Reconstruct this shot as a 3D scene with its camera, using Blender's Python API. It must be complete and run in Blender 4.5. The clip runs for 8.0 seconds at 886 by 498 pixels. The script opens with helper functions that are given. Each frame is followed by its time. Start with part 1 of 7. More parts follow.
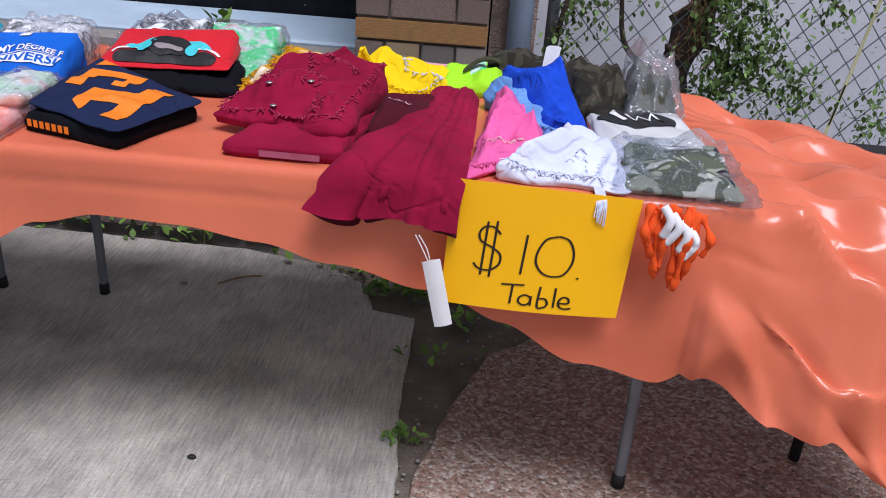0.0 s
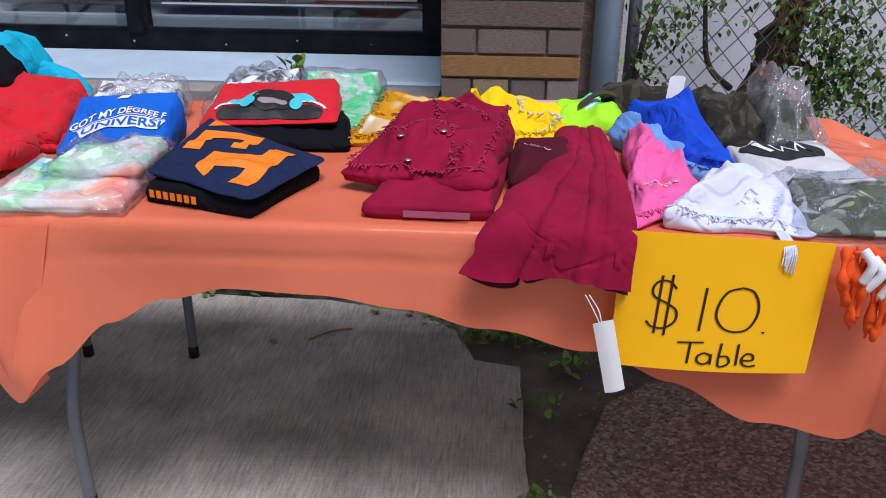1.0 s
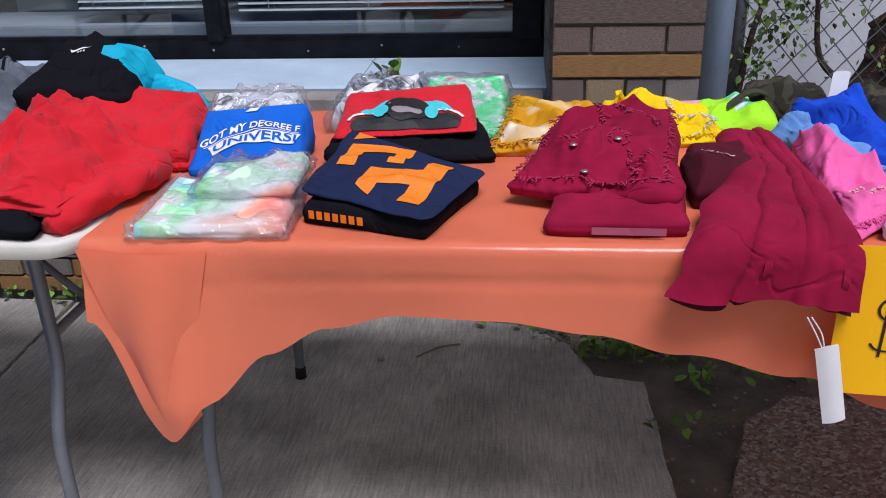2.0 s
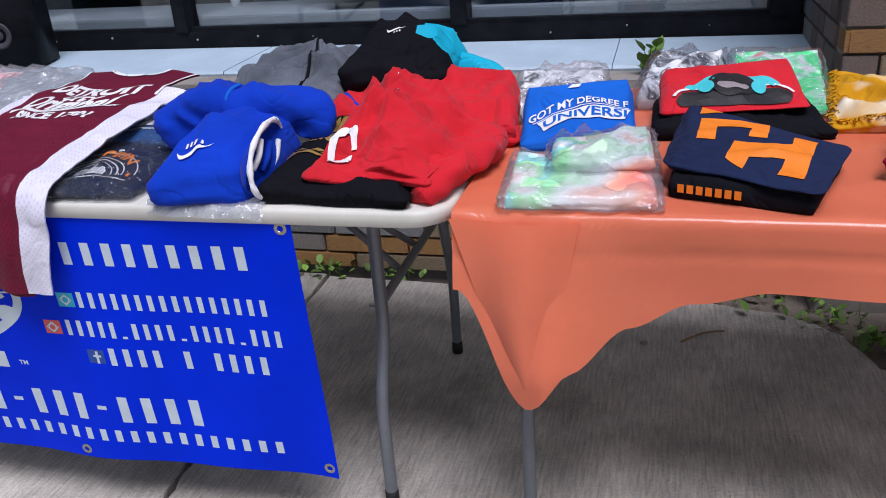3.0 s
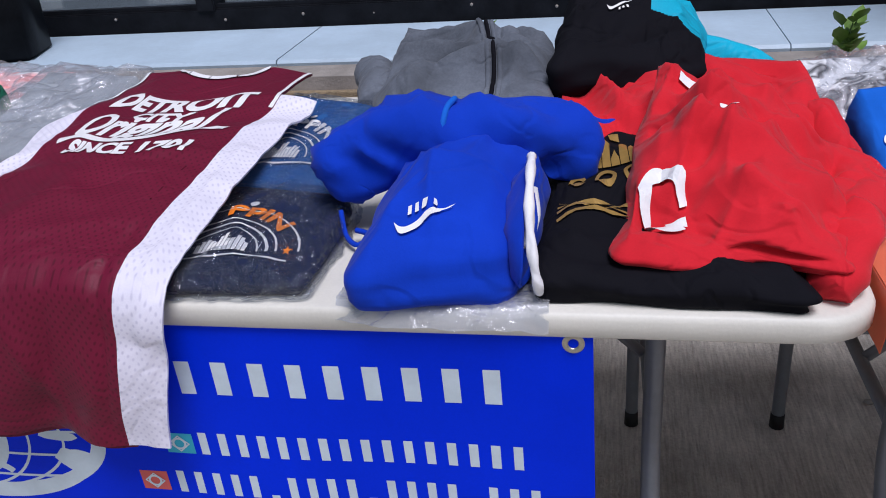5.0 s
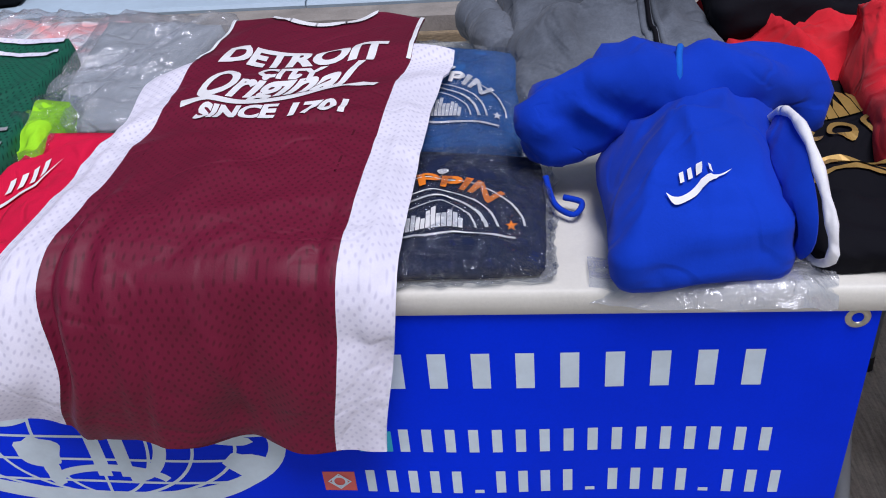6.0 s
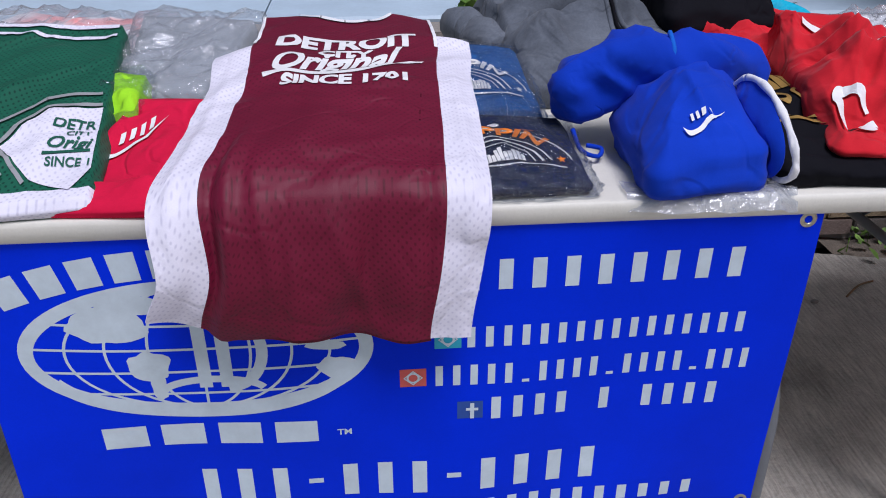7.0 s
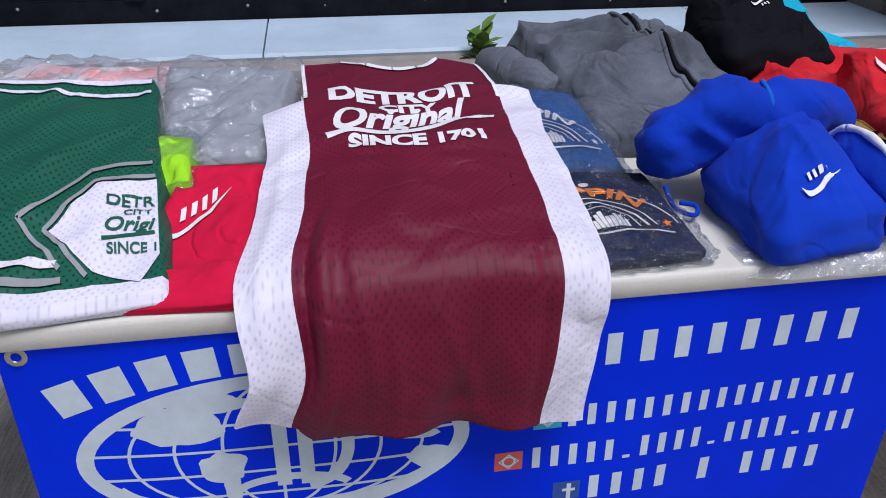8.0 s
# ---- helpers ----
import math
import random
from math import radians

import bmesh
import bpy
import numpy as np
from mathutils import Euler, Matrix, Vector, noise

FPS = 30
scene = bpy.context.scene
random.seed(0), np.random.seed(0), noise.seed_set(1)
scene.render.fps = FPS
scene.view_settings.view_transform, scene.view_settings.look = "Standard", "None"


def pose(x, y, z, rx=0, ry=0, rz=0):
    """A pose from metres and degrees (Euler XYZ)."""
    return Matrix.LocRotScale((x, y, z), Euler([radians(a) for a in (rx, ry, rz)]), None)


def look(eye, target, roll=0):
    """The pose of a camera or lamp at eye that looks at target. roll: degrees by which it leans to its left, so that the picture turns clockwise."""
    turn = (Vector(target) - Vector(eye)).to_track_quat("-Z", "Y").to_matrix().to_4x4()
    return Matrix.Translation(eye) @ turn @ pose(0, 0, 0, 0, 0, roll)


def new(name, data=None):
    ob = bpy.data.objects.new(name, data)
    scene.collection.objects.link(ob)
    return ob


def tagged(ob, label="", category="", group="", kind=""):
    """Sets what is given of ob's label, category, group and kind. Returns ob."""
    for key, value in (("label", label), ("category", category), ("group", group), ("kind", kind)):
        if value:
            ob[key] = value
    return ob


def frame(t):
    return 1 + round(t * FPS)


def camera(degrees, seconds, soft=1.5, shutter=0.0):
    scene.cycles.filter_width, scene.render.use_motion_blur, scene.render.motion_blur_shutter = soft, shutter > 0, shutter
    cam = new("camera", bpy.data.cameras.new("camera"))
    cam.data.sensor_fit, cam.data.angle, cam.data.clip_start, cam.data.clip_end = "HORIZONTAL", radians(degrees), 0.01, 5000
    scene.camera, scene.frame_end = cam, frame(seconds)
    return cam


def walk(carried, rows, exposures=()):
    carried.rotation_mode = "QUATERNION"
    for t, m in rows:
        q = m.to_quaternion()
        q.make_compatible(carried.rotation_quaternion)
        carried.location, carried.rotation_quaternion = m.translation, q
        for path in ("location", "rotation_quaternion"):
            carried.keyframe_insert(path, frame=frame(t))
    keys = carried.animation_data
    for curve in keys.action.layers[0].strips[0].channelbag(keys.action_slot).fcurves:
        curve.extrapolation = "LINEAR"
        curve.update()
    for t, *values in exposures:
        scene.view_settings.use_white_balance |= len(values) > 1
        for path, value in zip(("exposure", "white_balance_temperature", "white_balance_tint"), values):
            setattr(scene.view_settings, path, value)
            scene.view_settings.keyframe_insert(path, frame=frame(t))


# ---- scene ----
cam = camera(56.7, 8.0, soft=1.0)
PATH = [
    (0, (-0.059, 0.3, 1.244), (-0.139, 2.111, 0.4), 4.2),
    (0.5, (-0.168, 0.31, 1.242), (-0.272, 2.136, 0.432), 4.2),
    (1, (-0.305, 0.416, 1.242), (-0.434, 2.248, 0.449), 0.5),
    (1.2, (-0.365, 0.455, 1.246), (-0.497, 2.287, 0.455), -0.8),
    (2.3, (-0.674, 0.513, 1.225), (-0.935, 2.33, 0.431), -2.2),
    (2.5, (-0.762, 0.478, 1.23), (-1.113, 2.278, 0.433), -3.4),
    (3, (-0.924, 0.441, 1.222), (-1.438, 2.2, 0.42), -4.2),
    (3.5, (-1.08, 0.536, 1.195), (-1.687, 2.256, 0.375), -4.4),
    (4, (-1.24, 0.681, 1.193), (-1.895, 2.385, 0.377), -7.2),
    (4.2, (-1.294, 0.739, 1.182), (-1.922, 2.448, 0.354), -7.6),
    (5.3, (-1.632, 0.953, 1.168), (-1.976, 2.713, 0.283), -3.7),
    (5.5, (-1.706, 0.977, 1.162), (-2.034, 2.727, 0.25), -3.7),
    (6, (-1.868, 0.963, 1.184), (-2.1, 2.67, 0.169), -4.6),
    (6.5, (-2.016, 0.815, 1.176), (-2.079, 2.541, 0.167), -2.9),
    (7, (-2.137, 0.676, 1.179), (-1.998, 2.443, 0.252), 0.2),
    (7.5, (-2.236, 0.743, 1.182), (-2.043, 2.516, 0.278), 0.5),
    (8, (-2.317, 0.815, 1.212), (-2.049, 2.578, 0.307), -0.0),
]
walk(cam, [(t, look(eye, target, roll)) for t, eye, target, roll in PATH], exposures=[(0, 0.0), (3.5, -0.12), (5.5, -0.2), (8, -0.22)])

# ---- world, sun, exposure ----
world = bpy.data.worlds.new("sky")
scene.world = world
world.use_nodes = True
wn = world.node_tree
sky = wn.nodes.new("ShaderNodeTexSky")
sky.sky_type = "NISHITA"
sky.sun_disc = False
sky.sun_elevation = radians(62)
sky.sun_rotation = radians(150)
sky.altitude = 200
sky.dust_density = 3.0
wn.links.new(sky.outputs["Color"], wn.nodes["Background"].inputs["Color"])
wn.nodes["Background"].inputs["Strength"].default_value = 0.085
sun = new("sun", bpy.data.lights.new("sun", "SUN"))
sun.data.energy = 3.1
sun.data.angle = radians(26)
sun.data.color = (0.94, 0.935, 1.09)
sun.matrix_world = look((0, 0, 10), (-2.0, 4.0, 0))

# ---- materials ----


def node(nt, kind, **inputs):
    n = nt.nodes.new(kind)
    for key, value in inputs.items():
        n.inputs[key.replace("_", " ")].default_value = value
    return n


def surface(name, color, rough=0.8, vary=0.25, scale=6.0, fine=120.0, bump=0.3, depth=0.004, metal=0.0, second=None, mix=0.5,
            sheen=0.0, random_tint=0.0, spec=0.4, coat=0.0, island=False):
    """Two scales of colour variation and relief; second is a stain colour."""
    m = bpy.data.materials.new(name)
    m.use_nodes = True
    nt = m.node_tree
    b = nt.nodes["Principled BSDF"]
    b.inputs["Roughness"].default_value = rough
    b.inputs["Metallic"].default_value = metal
    b.inputs["Specular IOR Level"].default_value = spec
    b.inputs["Sheen Weight"].default_value = sheen
    b.inputs["Coat Weight"].default_value = coat
    pos = nt.nodes.new("ShaderNodeTexCoord")
    big = node(nt, "ShaderNodeTexNoise", Scale=scale, Detail=5.0, Roughness=0.6)
    small = node(nt, "ShaderNodeTexNoise", Scale=fine, Detail=3.0, Roughness=0.6)
    for n in (big, small):
        nt.links.new(pos.outputs["Object"], n.inputs["Vector"])
    ramp = nt.nodes.new("ShaderNodeValToRGB")
    dark = [c * (1 - vary) for c in color]
    light = [min(1, c * (1 + vary * 0.7)) for c in color]
    if second:
        light = second
    ramp.color_ramp.elements[0].position = 0.5 - mix * 0.4
    ramp.color_ramp.elements[1].position = 0.5 + mix * 0.4
    ramp.color_ramp.elements[0].color = (*dark, 1)
    ramp.color_ramp.elements[1].color = (*light, 1)
    nt.links.new(big.outputs["Fac"], ramp.inputs["Fac"])
    hsv = nt.nodes.new("ShaderNodeHueSaturation")
    mr = nt.nodes.new("ShaderNodeMapRange")
    mr.inputs["To Min"].default_value = 1 - vary * 0.6
    mr.inputs["To Max"].default_value = 1 + vary * 0.6
    nt.links.new(small.outputs["Fac"], mr.inputs["Value"])
    nt.links.new(mr.outputs["Result"], hsv.inputs["Value"])
    nt.links.new(ramp.outputs["Color"], hsv.inputs["Color"])
    out = hsv.outputs["Color"]
    if random_tint:
        info = nt.nodes.new("ShaderNodeNewGeometry" if island else "ShaderNodeObjectInfo")
        mr2 = nt.nodes.new("ShaderNodeMapRange")
        mr2.inputs["To Min"].default_value = 1 - random_tint
        mr2.inputs["To Max"].default_value = 1 + random_tint
        nt.links.new(info.outputs["Random Per Island" if island else "Random"], mr2.inputs["Value"])
        hsv2 = nt.nodes.new("ShaderNodeHueSaturation")
        nt.links.new(mr2.outputs["Result"], hsv2.inputs["Value"])
        nt.links.new(out, hsv2.inputs["Color"])
        out = hsv2.outputs["Color"]
    nt.links.new(out, b.inputs["Base Color"])
    bp = node(nt, "ShaderNodeBump", Strength=bump, Distance=depth)
    nt.links.new(small.outputs["Fac"], bp.inputs["Height"])
    nt.links.new(bp.outputs["Normal"], b.inputs["Normal"])
    return m


def fabric(name, color, vary=0.14, rough=0.85, weave=420.0, bump=0.25, sheen=0.015, wrinkle=0.5):
    """Cloth: soft broad creases, a fine weave, faint fading."""
    m = surface(name, color, rough, vary, 7.0, weave, bump, 0.0008, sheen=sheen, spec=0.1)
    nt = m.node_tree
    b = nt.nodes["Principled BSDF"]
    pos = nt.nodes["Texture Coordinate"]
    soft = node(nt, "ShaderNodeTexNoise", Scale=13.0, Detail=2.0, Roughness=0.45, Distortion=0.6)
    line = node(nt, "ShaderNodeTexNoise", Scale=8.0, Detail=2.5, Roughness=0.5, Distortion=0.9)
    for n in (soft, line):
        nt.links.new(pos.outputs["Object"], n.inputs["Vector"])
    mid = nt.nodes.new("ShaderNodeMath")
    mid.operation = "SUBTRACT"
    mid.inputs[1].default_value = 0.5
    dist = nt.nodes.new("ShaderNodeMath")
    dist.operation = "ABSOLUTE"
    edge = nt.nodes.new("ShaderNodeMapRange")
    edge.interpolation_type = "SMOOTHSTEP"
    edge.inputs["From Max"].default_value = 0.06
    nt.links.new(line.outputs["Fac"], mid.inputs[0])
    nt.links.new(mid.outputs[0], dist.inputs[0])
    nt.links.new(dist.outputs[0], edge.inputs["Value"])
    last = nt.nodes["Bump"].outputs["Normal"]
    for src, strength, depth in ((soft.outputs["Fac"], wrinkle * 0.6, 0.025), (edge.outputs["Result"], wrinkle, 0.0045)):
        bp = node(nt, "ShaderNodeBump", Strength=strength, Distance=depth)
        nt.links.new(src, bp.inputs["Height"])
        nt.links.new(last, bp.inputs["Normal"])
        last = bp.outputs["Normal"]
    nt.links.new(last, b.inputs["Normal"])
    return m


def perforated(name, color, hole):
    """Sports mesh: rows of small dark holes."""
    m = fabric(name, color, 0.1, 0.55, wrinkle=0.22)
    m.node_tree.nodes["Principled BSDF"].inputs["Specular IOR Level"].default_value = 0.28
    nt = m.node_tree
    b = nt.nodes["Principled BSDF"]
    pos = nt.nodes["Texture Coordinate"]
    sep = nt.nodes.new("ShaderNodeSeparateXYZ")
    nt.links.new(pos.outputs["Object"], sep.inputs[0])
    sub = nt.nodes.new("ShaderNodeMath")
    sub.operation = "SUBTRACT"
    nt.links.new(sep.outputs["Y"], sub.inputs[0])
    nt.links.new(sep.outputs["Z"], sub.inputs[1])
    com = nt.nodes.new("ShaderNodeCombineXYZ")
    nt.links.new(sep.outputs["X"], com.inputs["X"])
    nt.links.new(sub.outputs[0], com.inputs["Y"])
    turn = nt.nodes.new("ShaderNodeMapping")
    turn.inputs["Rotation"].default_value = (0, 0, radians(45))
    nt.links.new(com.outputs[0], turn.inputs["Vector"])
    vor = node(nt, "ShaderNodeTexVoronoi", Scale=135.0, Randomness=0.05)
    vor.voronoi_dimensions = "2D"
    nt.links.new(turn.outputs[0], vor.inputs["Vector"])
    ramp = nt.nodes.new("ShaderNodeValToRGB")
    ramp.color_ramp.elements[0].position = 0.1
    ramp.color_ramp.elements[1].position = 0.3
    nt.links.new(vor.outputs["Distance"], ramp.inputs["Fac"])
    mx = nt.nodes.new("ShaderNodeMix")
    mx.data_type = "RGBA"
    nt.links.new(ramp.outputs["Color"], mx.inputs["Factor"])
    mx.inputs["A"].default_value = (*hole, 1)
    old = b.inputs["Base Color"].links[0].from_socket
    nt.links.new(old, mx.inputs["B"])
    nt.links.new(mx.outputs["Result"], b.inputs["Base Color"])
    return m


def tie_dye(name, colors, scale=9.0):
    m = fabric(name, (0.7, 0.7, 0.7))
    nt = m.node_tree
    b = nt.nodes["Principled BSDF"]
    pos = nt.nodes["Texture Coordinate"]
    n1 = node(nt, "ShaderNodeTexNoise", Scale=scale, Detail=2.0, Distortion=0.8)
    nt.links.new(pos.outputs["Object"], n1.inputs["Vector"])
    ramp = nt.nodes.new("ShaderNodeValToRGB")
    el = ramp.color_ramp.elements
    while len(el) < len(colors):
        el.new(0.5)
    for i, c in enumerate(colors):
        el[i].position = 0.3 + 0.42 * i / (len(colors) - 1)
        el[i].color = (*c, 1)
    nt.links.new(n1.outputs["Fac"], ramp.inputs["Fac"])
    nt.links.new(ramp.outputs["Color"], b.inputs["Base Color"])
    return m


def camo(name, colors, scale=14.0):
    m = tie_dye(name, colors, scale)
    ramp = [n for n in m.node_tree.nodes if n.type == "VALTORGB"][-1]
    ramp.color_ramp.interpolation = "CONSTANT"
    return m


def clear_film(name, haze=0.16, tint=(0.95, 0.97, 1.0), rough=0.12, wrinkle=0.8, scale=30.0, top=0.45, milky=0.0):
    """Clear plastic film: mostly see-through, with crumpled gloss."""
    m = bpy.data.materials.new(name)
    m.use_nodes = True
    nt = m.node_tree
    nt.nodes.remove(nt.nodes["Principled BSDF"])
    out = nt.nodes["Material Output"]
    tr = nt.nodes.new("ShaderNodeBsdfTransparent")
    tr.inputs["Color"].default_value = (*[0.96 * c for c in tint], 1)
    gl = nt.nodes.new("ShaderNodeBsdfGlossy")
    gl.inputs["Roughness"].default_value = rough
    gl.inputs["Color"].default_value = (*tint, 1)
    pos = nt.nodes.new("ShaderNodeTexCoord")
    ns = node(nt, "ShaderNodeTexNoise", Scale=scale, Detail=4.0, Distortion=1.5)
    nt.links.new(pos.outputs["Object"], ns.inputs["Vector"])
    bp = node(nt, "ShaderNodeBump", Strength=wrinkle, Distance=0.02)
    nt.links.new(ns.outputs["Fac"], bp.inputs["Height"])
    nt.links.new(bp.outputs["Normal"], gl.inputs["Normal"])
    mx = nt.nodes.new("ShaderNodeMixShader")
    lw = node(nt, "ShaderNodeLayerWeight", Blend=0.35)
    nt.links.new(bp.outputs["Normal"], lw.inputs["Normal"])
    mr = nt.nodes.new("ShaderNodeMapRange")
    mr.inputs["To Min"].default_value = haze
    mr.inputs["To Max"].default_value = top
    nt.links.new(lw.outputs["Fresnel"], mr.inputs["Value"])
    nt.links.new(mr.outputs["Result"], mx.inputs["Fac"])
    nt.links.new(tr.outputs[0], mx.inputs[1])
    nt.links.new(gl.outputs[0], mx.inputs[2])
    last = mx.outputs[0]
    if milky:
        df = nt.nodes.new("ShaderNodeBsdfDiffuse")
        df.inputs["Color"].default_value = (0.85, 0.87, 0.9, 1)
        mk = nt.nodes.new("ShaderNodeMixShader")
        mk.inputs["Fac"].default_value = milky
        nt.links.new(last, mk.inputs[1])
        nt.links.new(df.outputs[0], mk.inputs[2])
        last = mk.outputs[0]
    nt.links.new(last, out.inputs["Surface"])
    return m


def window_glass(name):
    m = clear_film(name, 0.035, (0.8, 0.86, 0.9), 0.02, 0.0, 4.0, top=0.8)
    return m


def broomed(name):
    """Concrete with broom lines, stains and a little grit."""
    m = surface(name, (0.5, 0.465, 0.41), 0.92, 0.5, 2.6, 130.0, 0.9, 0.006)
    nt = m.node_tree
    b = nt.nodes["Principled BSDF"]
    pos = nt.nodes["Texture Coordinate"]
    mp = nt.nodes.new("ShaderNodeMapping")
    mp.inputs["Scale"].default_value = (150.0, 12.0, 1.0)
    mp.inputs["Rotation"].default_value = (0, 0, radians(-12))
    nt.links.new(pos.outputs["Object"], mp.inputs["Vector"])
    lines = node(nt, "ShaderNodeTexNoise", Scale=1.0, Detail=3.0, Roughness=0.6)
    nt.links.new(mp.outputs["Vector"], lines.inputs["Vector"])
    bp = node(nt, "ShaderNodeBump", Strength=0.75, Distance=0.006)
    nt.links.new(lines.outputs["Fac"], bp.inputs["Height"])
    nt.links.new(nt.nodes["Bump"].outputs["Normal"], bp.inputs["Normal"])
    nt.links.new(bp.outputs["Normal"], b.inputs["Normal"])
    mr = nt.nodes.new("ShaderNodeMapRange")
    mr.inputs["From Min"].default_value = 0.25
    mr.inputs["From Max"].default_value = 0.75
    mr.inputs["To Min"].default_value = 0.66
    mr.inputs["To Max"].default_value = 1.25
    nt.links.new(lines.outputs["Fac"], mr.inputs["Value"])
    hsv = nt.nodes.new("ShaderNodeHueSaturation")
    nt.links.new(mr.outputs["Result"], hsv.inputs["Value"])
    nt.links.new(b.inputs["Base Color"].links[0].from_socket, hsv.inputs["Color"])
    nt.links.new(hsv.outputs["Color"], b.inputs["Base Color"])
    return m


def pebbled(name):
    """Exposed aggregate: small stones of many browns in grey paste."""
    m = surface(name, (0.2, 0.15, 0.12), 0.85, 0.3, 3.0, 90.0, 0.4, 0.004)
    nt = m.node_tree
    b = nt.nodes["Principled BSDF"]
    pos = nt.nodes["Texture Coordinate"]
    vor = node(nt, "ShaderNodeTexVoronoi", Scale=120.0)
    nt.links.new(pos.outputs["Object"], vor.inputs["Vector"])
    sep = nt.nodes.new("ShaderNodeSeparateColor")
    nt.links.new(vor.outputs["Color"], sep.inputs["Color"])
    ramp = nt.nodes.new("ShaderNodeValToRGB")
    el = ramp.color_ramp.elements
    for c in range(3):
        el.new(0.5)
    for i, (p, c) in enumerate(((0.0, (0.13, 0.09, 0.07)), (0.3, (0.28, 0.165, 0.12)), (0.55, (0.25, 0.19, 0.155)), (0.8, (0.4, 0.31, 0.25)),
                                (1.0, (0.45, 0.4, 0.36)))):
        el[i].position = p
        el[i].color = (*c, 1)
    nt.links.new(sep.outputs[0], ramp.inputs["Fac"])
    nt.links.new(ramp.outputs["Color"], b.inputs["Base Color"])
    bp = node(nt, "ShaderNodeBump", Strength=0.8, Distance=0.006)
    bp.invert = True
    nt.links.new(vor.outputs["Distance"], bp.inputs["Height"])
    nt.links.new(bp.outputs["Normal"], b.inputs["Normal"])
    return m


CONCRETE = broomed("broomed concrete")
AGGREGATE = pebbled("exposed aggregate")
SOIL = surface("dark soil", (0.18, 0.15, 0.12), 0.95, 0.4, 8.0, 150.0, 0.9, 0.012)
ASPHALT = surface("asphalt", (0.06, 0.06, 0.06), 0.9, 0.3, 1.0, 90.0, 0.4, 0.004)
MORTAR = surface("grey mortar", (0.28, 0.255, 0.23), 0.95, 0.25, 9.0, 140.0, 0.5, 0.004)
BRICKS = [surface("brick umber", (0.34, 0.255, 0.22), 0.85, 0.45, 22.0, 110.0, 1.0, 0.008, random_tint=0.25),
          surface("brick grey", (0.38, 0.335, 0.3), 0.85, 0.45, 22.0, 110.0, 1.0, 0.008, random_tint=0.25),
          surface("brick ochre", (0.6, 0.33, 0.1), 0.8, 0.35, 18.0, 90.0, 0.6, 0.005, second=(0.26, 0.13, 0.06), mix=0.35, random_tint=0.12),
          surface("brick slate", (0.32, 0.33, 0.33), 0.85, 0.45, 22.0, 110.0, 1.0, 0.008, random_tint=0.2),
          surface("brick tan", (0.46, 0.35, 0.22), 0.85, 0.45, 22.0, 110.0, 1.0, 0.008, random_tint=0.2)]
SILL = surface("pale blue sill paint", (0.42, 0.53, 0.62), 0.5, 0.12, 5.0, 60.0, 0.2, 0.003)
BLACK_METAL = surface("black window frame", (0.01, 0.011, 0.014), 0.45, 0.5, 12.0, 90.0, 0.2, 0.002, spec=0.08)
BLIND = surface("white blind slat", (0.75, 0.76, 0.76), 0.5, 0.08, 5.0, 60.0, 0.1, 0.001)
# dark grey stands in for the unlit shop interior
ROOM = surface("dark grey for dim room", (0.12, 0.13, 0.14), 0.9, 0.2, 3.0, 40.0, 0.2, 0.002)
LEDGE = surface("inner ledge paint", (0.42, 0.44, 0.45), 0.6, 0.1, 5.0, 60.0, 0.2, 0.002)
GLASS = window_glass("window glass")
PLASTER = surface("white plaster", (0.66, 0.68, 0.74), 0.9, 0.12, 2.0, 60.0, 0.4, 0.004)
PIPE = surface("blue grey pipe paint", (0.34, 0.46, 0.62), 0.5, 0.15, 8.0, 80.0, 0.2, 0.002)
STEEL = surface("grey powder coat", (0.2, 0.215, 0.235), 0.38, 0.15, 10.0, 120.0, 0.1, 0.001, metal=0.35)
WIRE = surface("galvanised wire", (0.2, 0.22, 0.25), 0.5, 0.2, 20.0, 120.0, 0.2, 0.001, metal=0.6)
RUBBER = surface("black rubber", (0.012, 0.012, 0.012), 0.7, 0.3, 20.0, 120.0, 0.2, 0.001)
TABLE_PLASTIC = surface("off white table plastic", (0.72, 0.7, 0.62), 0.5, 0.1, 6.0, 260.0, 0.25, 0.0012)
BARK = surface("grey bark", (0.09, 0.065, 0.05), 0.95, 0.45, 12.0, 60.0, 0.9, 0.015)
LEAF = surface("vine leaf", (0.11, 0.19, 0.05), 0.6, 0.35, 9.0, 60.0, 0.2, 0.002, random_tint=0.6, island=True)
WEED = surface("weed green", (0.13, 0.24, 0.04), 0.6, 0.35, 9.0, 60.0, 0.2, 0.002, random_tint=0.5, island=True)
FILM = clear_film("clear bag film", 0.04, rough=0.07, wrinkle=1.0, scale=42.0, top=0.5, milky=0.01)
FILM_HAZY = clear_film("hazy bag film", 0.05, (0.97, 0.98, 1.0), 0.14, 0.7, 24.0, top=0.42, milky=0.1)

# ---- builders ----


def mesh_of(name, bm, mats, smooth=True):
    me = bpy.data.meshes.new(name)
    bm.normal_update()
    bm.to_mesh(me)
    bm.free()
    for m in (mats if isinstance(mats, (list, tuple)) else [mats]):
        me.materials.append(m)
    if smooth:
        for p in me.polygons:
            p.use_smooth = True
    return me


def part(name, bm, material, parent, label="", smooth=True):
    ob = new(name, mesh_of(name, bm, material, smooth))
    ob.parent = parent
    return tagged(ob, label)


def thing(name, bm, material, label, category, group="", kind="", smooth=True):
    ob = new(name, mesh_of(name, bm, material, smooth))
    return tagged(ob, label, category, group, kind)


def empty(name, label, category, group="", at=(0, 0, 0)):
    ob = new(name)
    ob.location = at
    ob.empty_display_size = 0.05
    return tagged(ob, label, category, group)


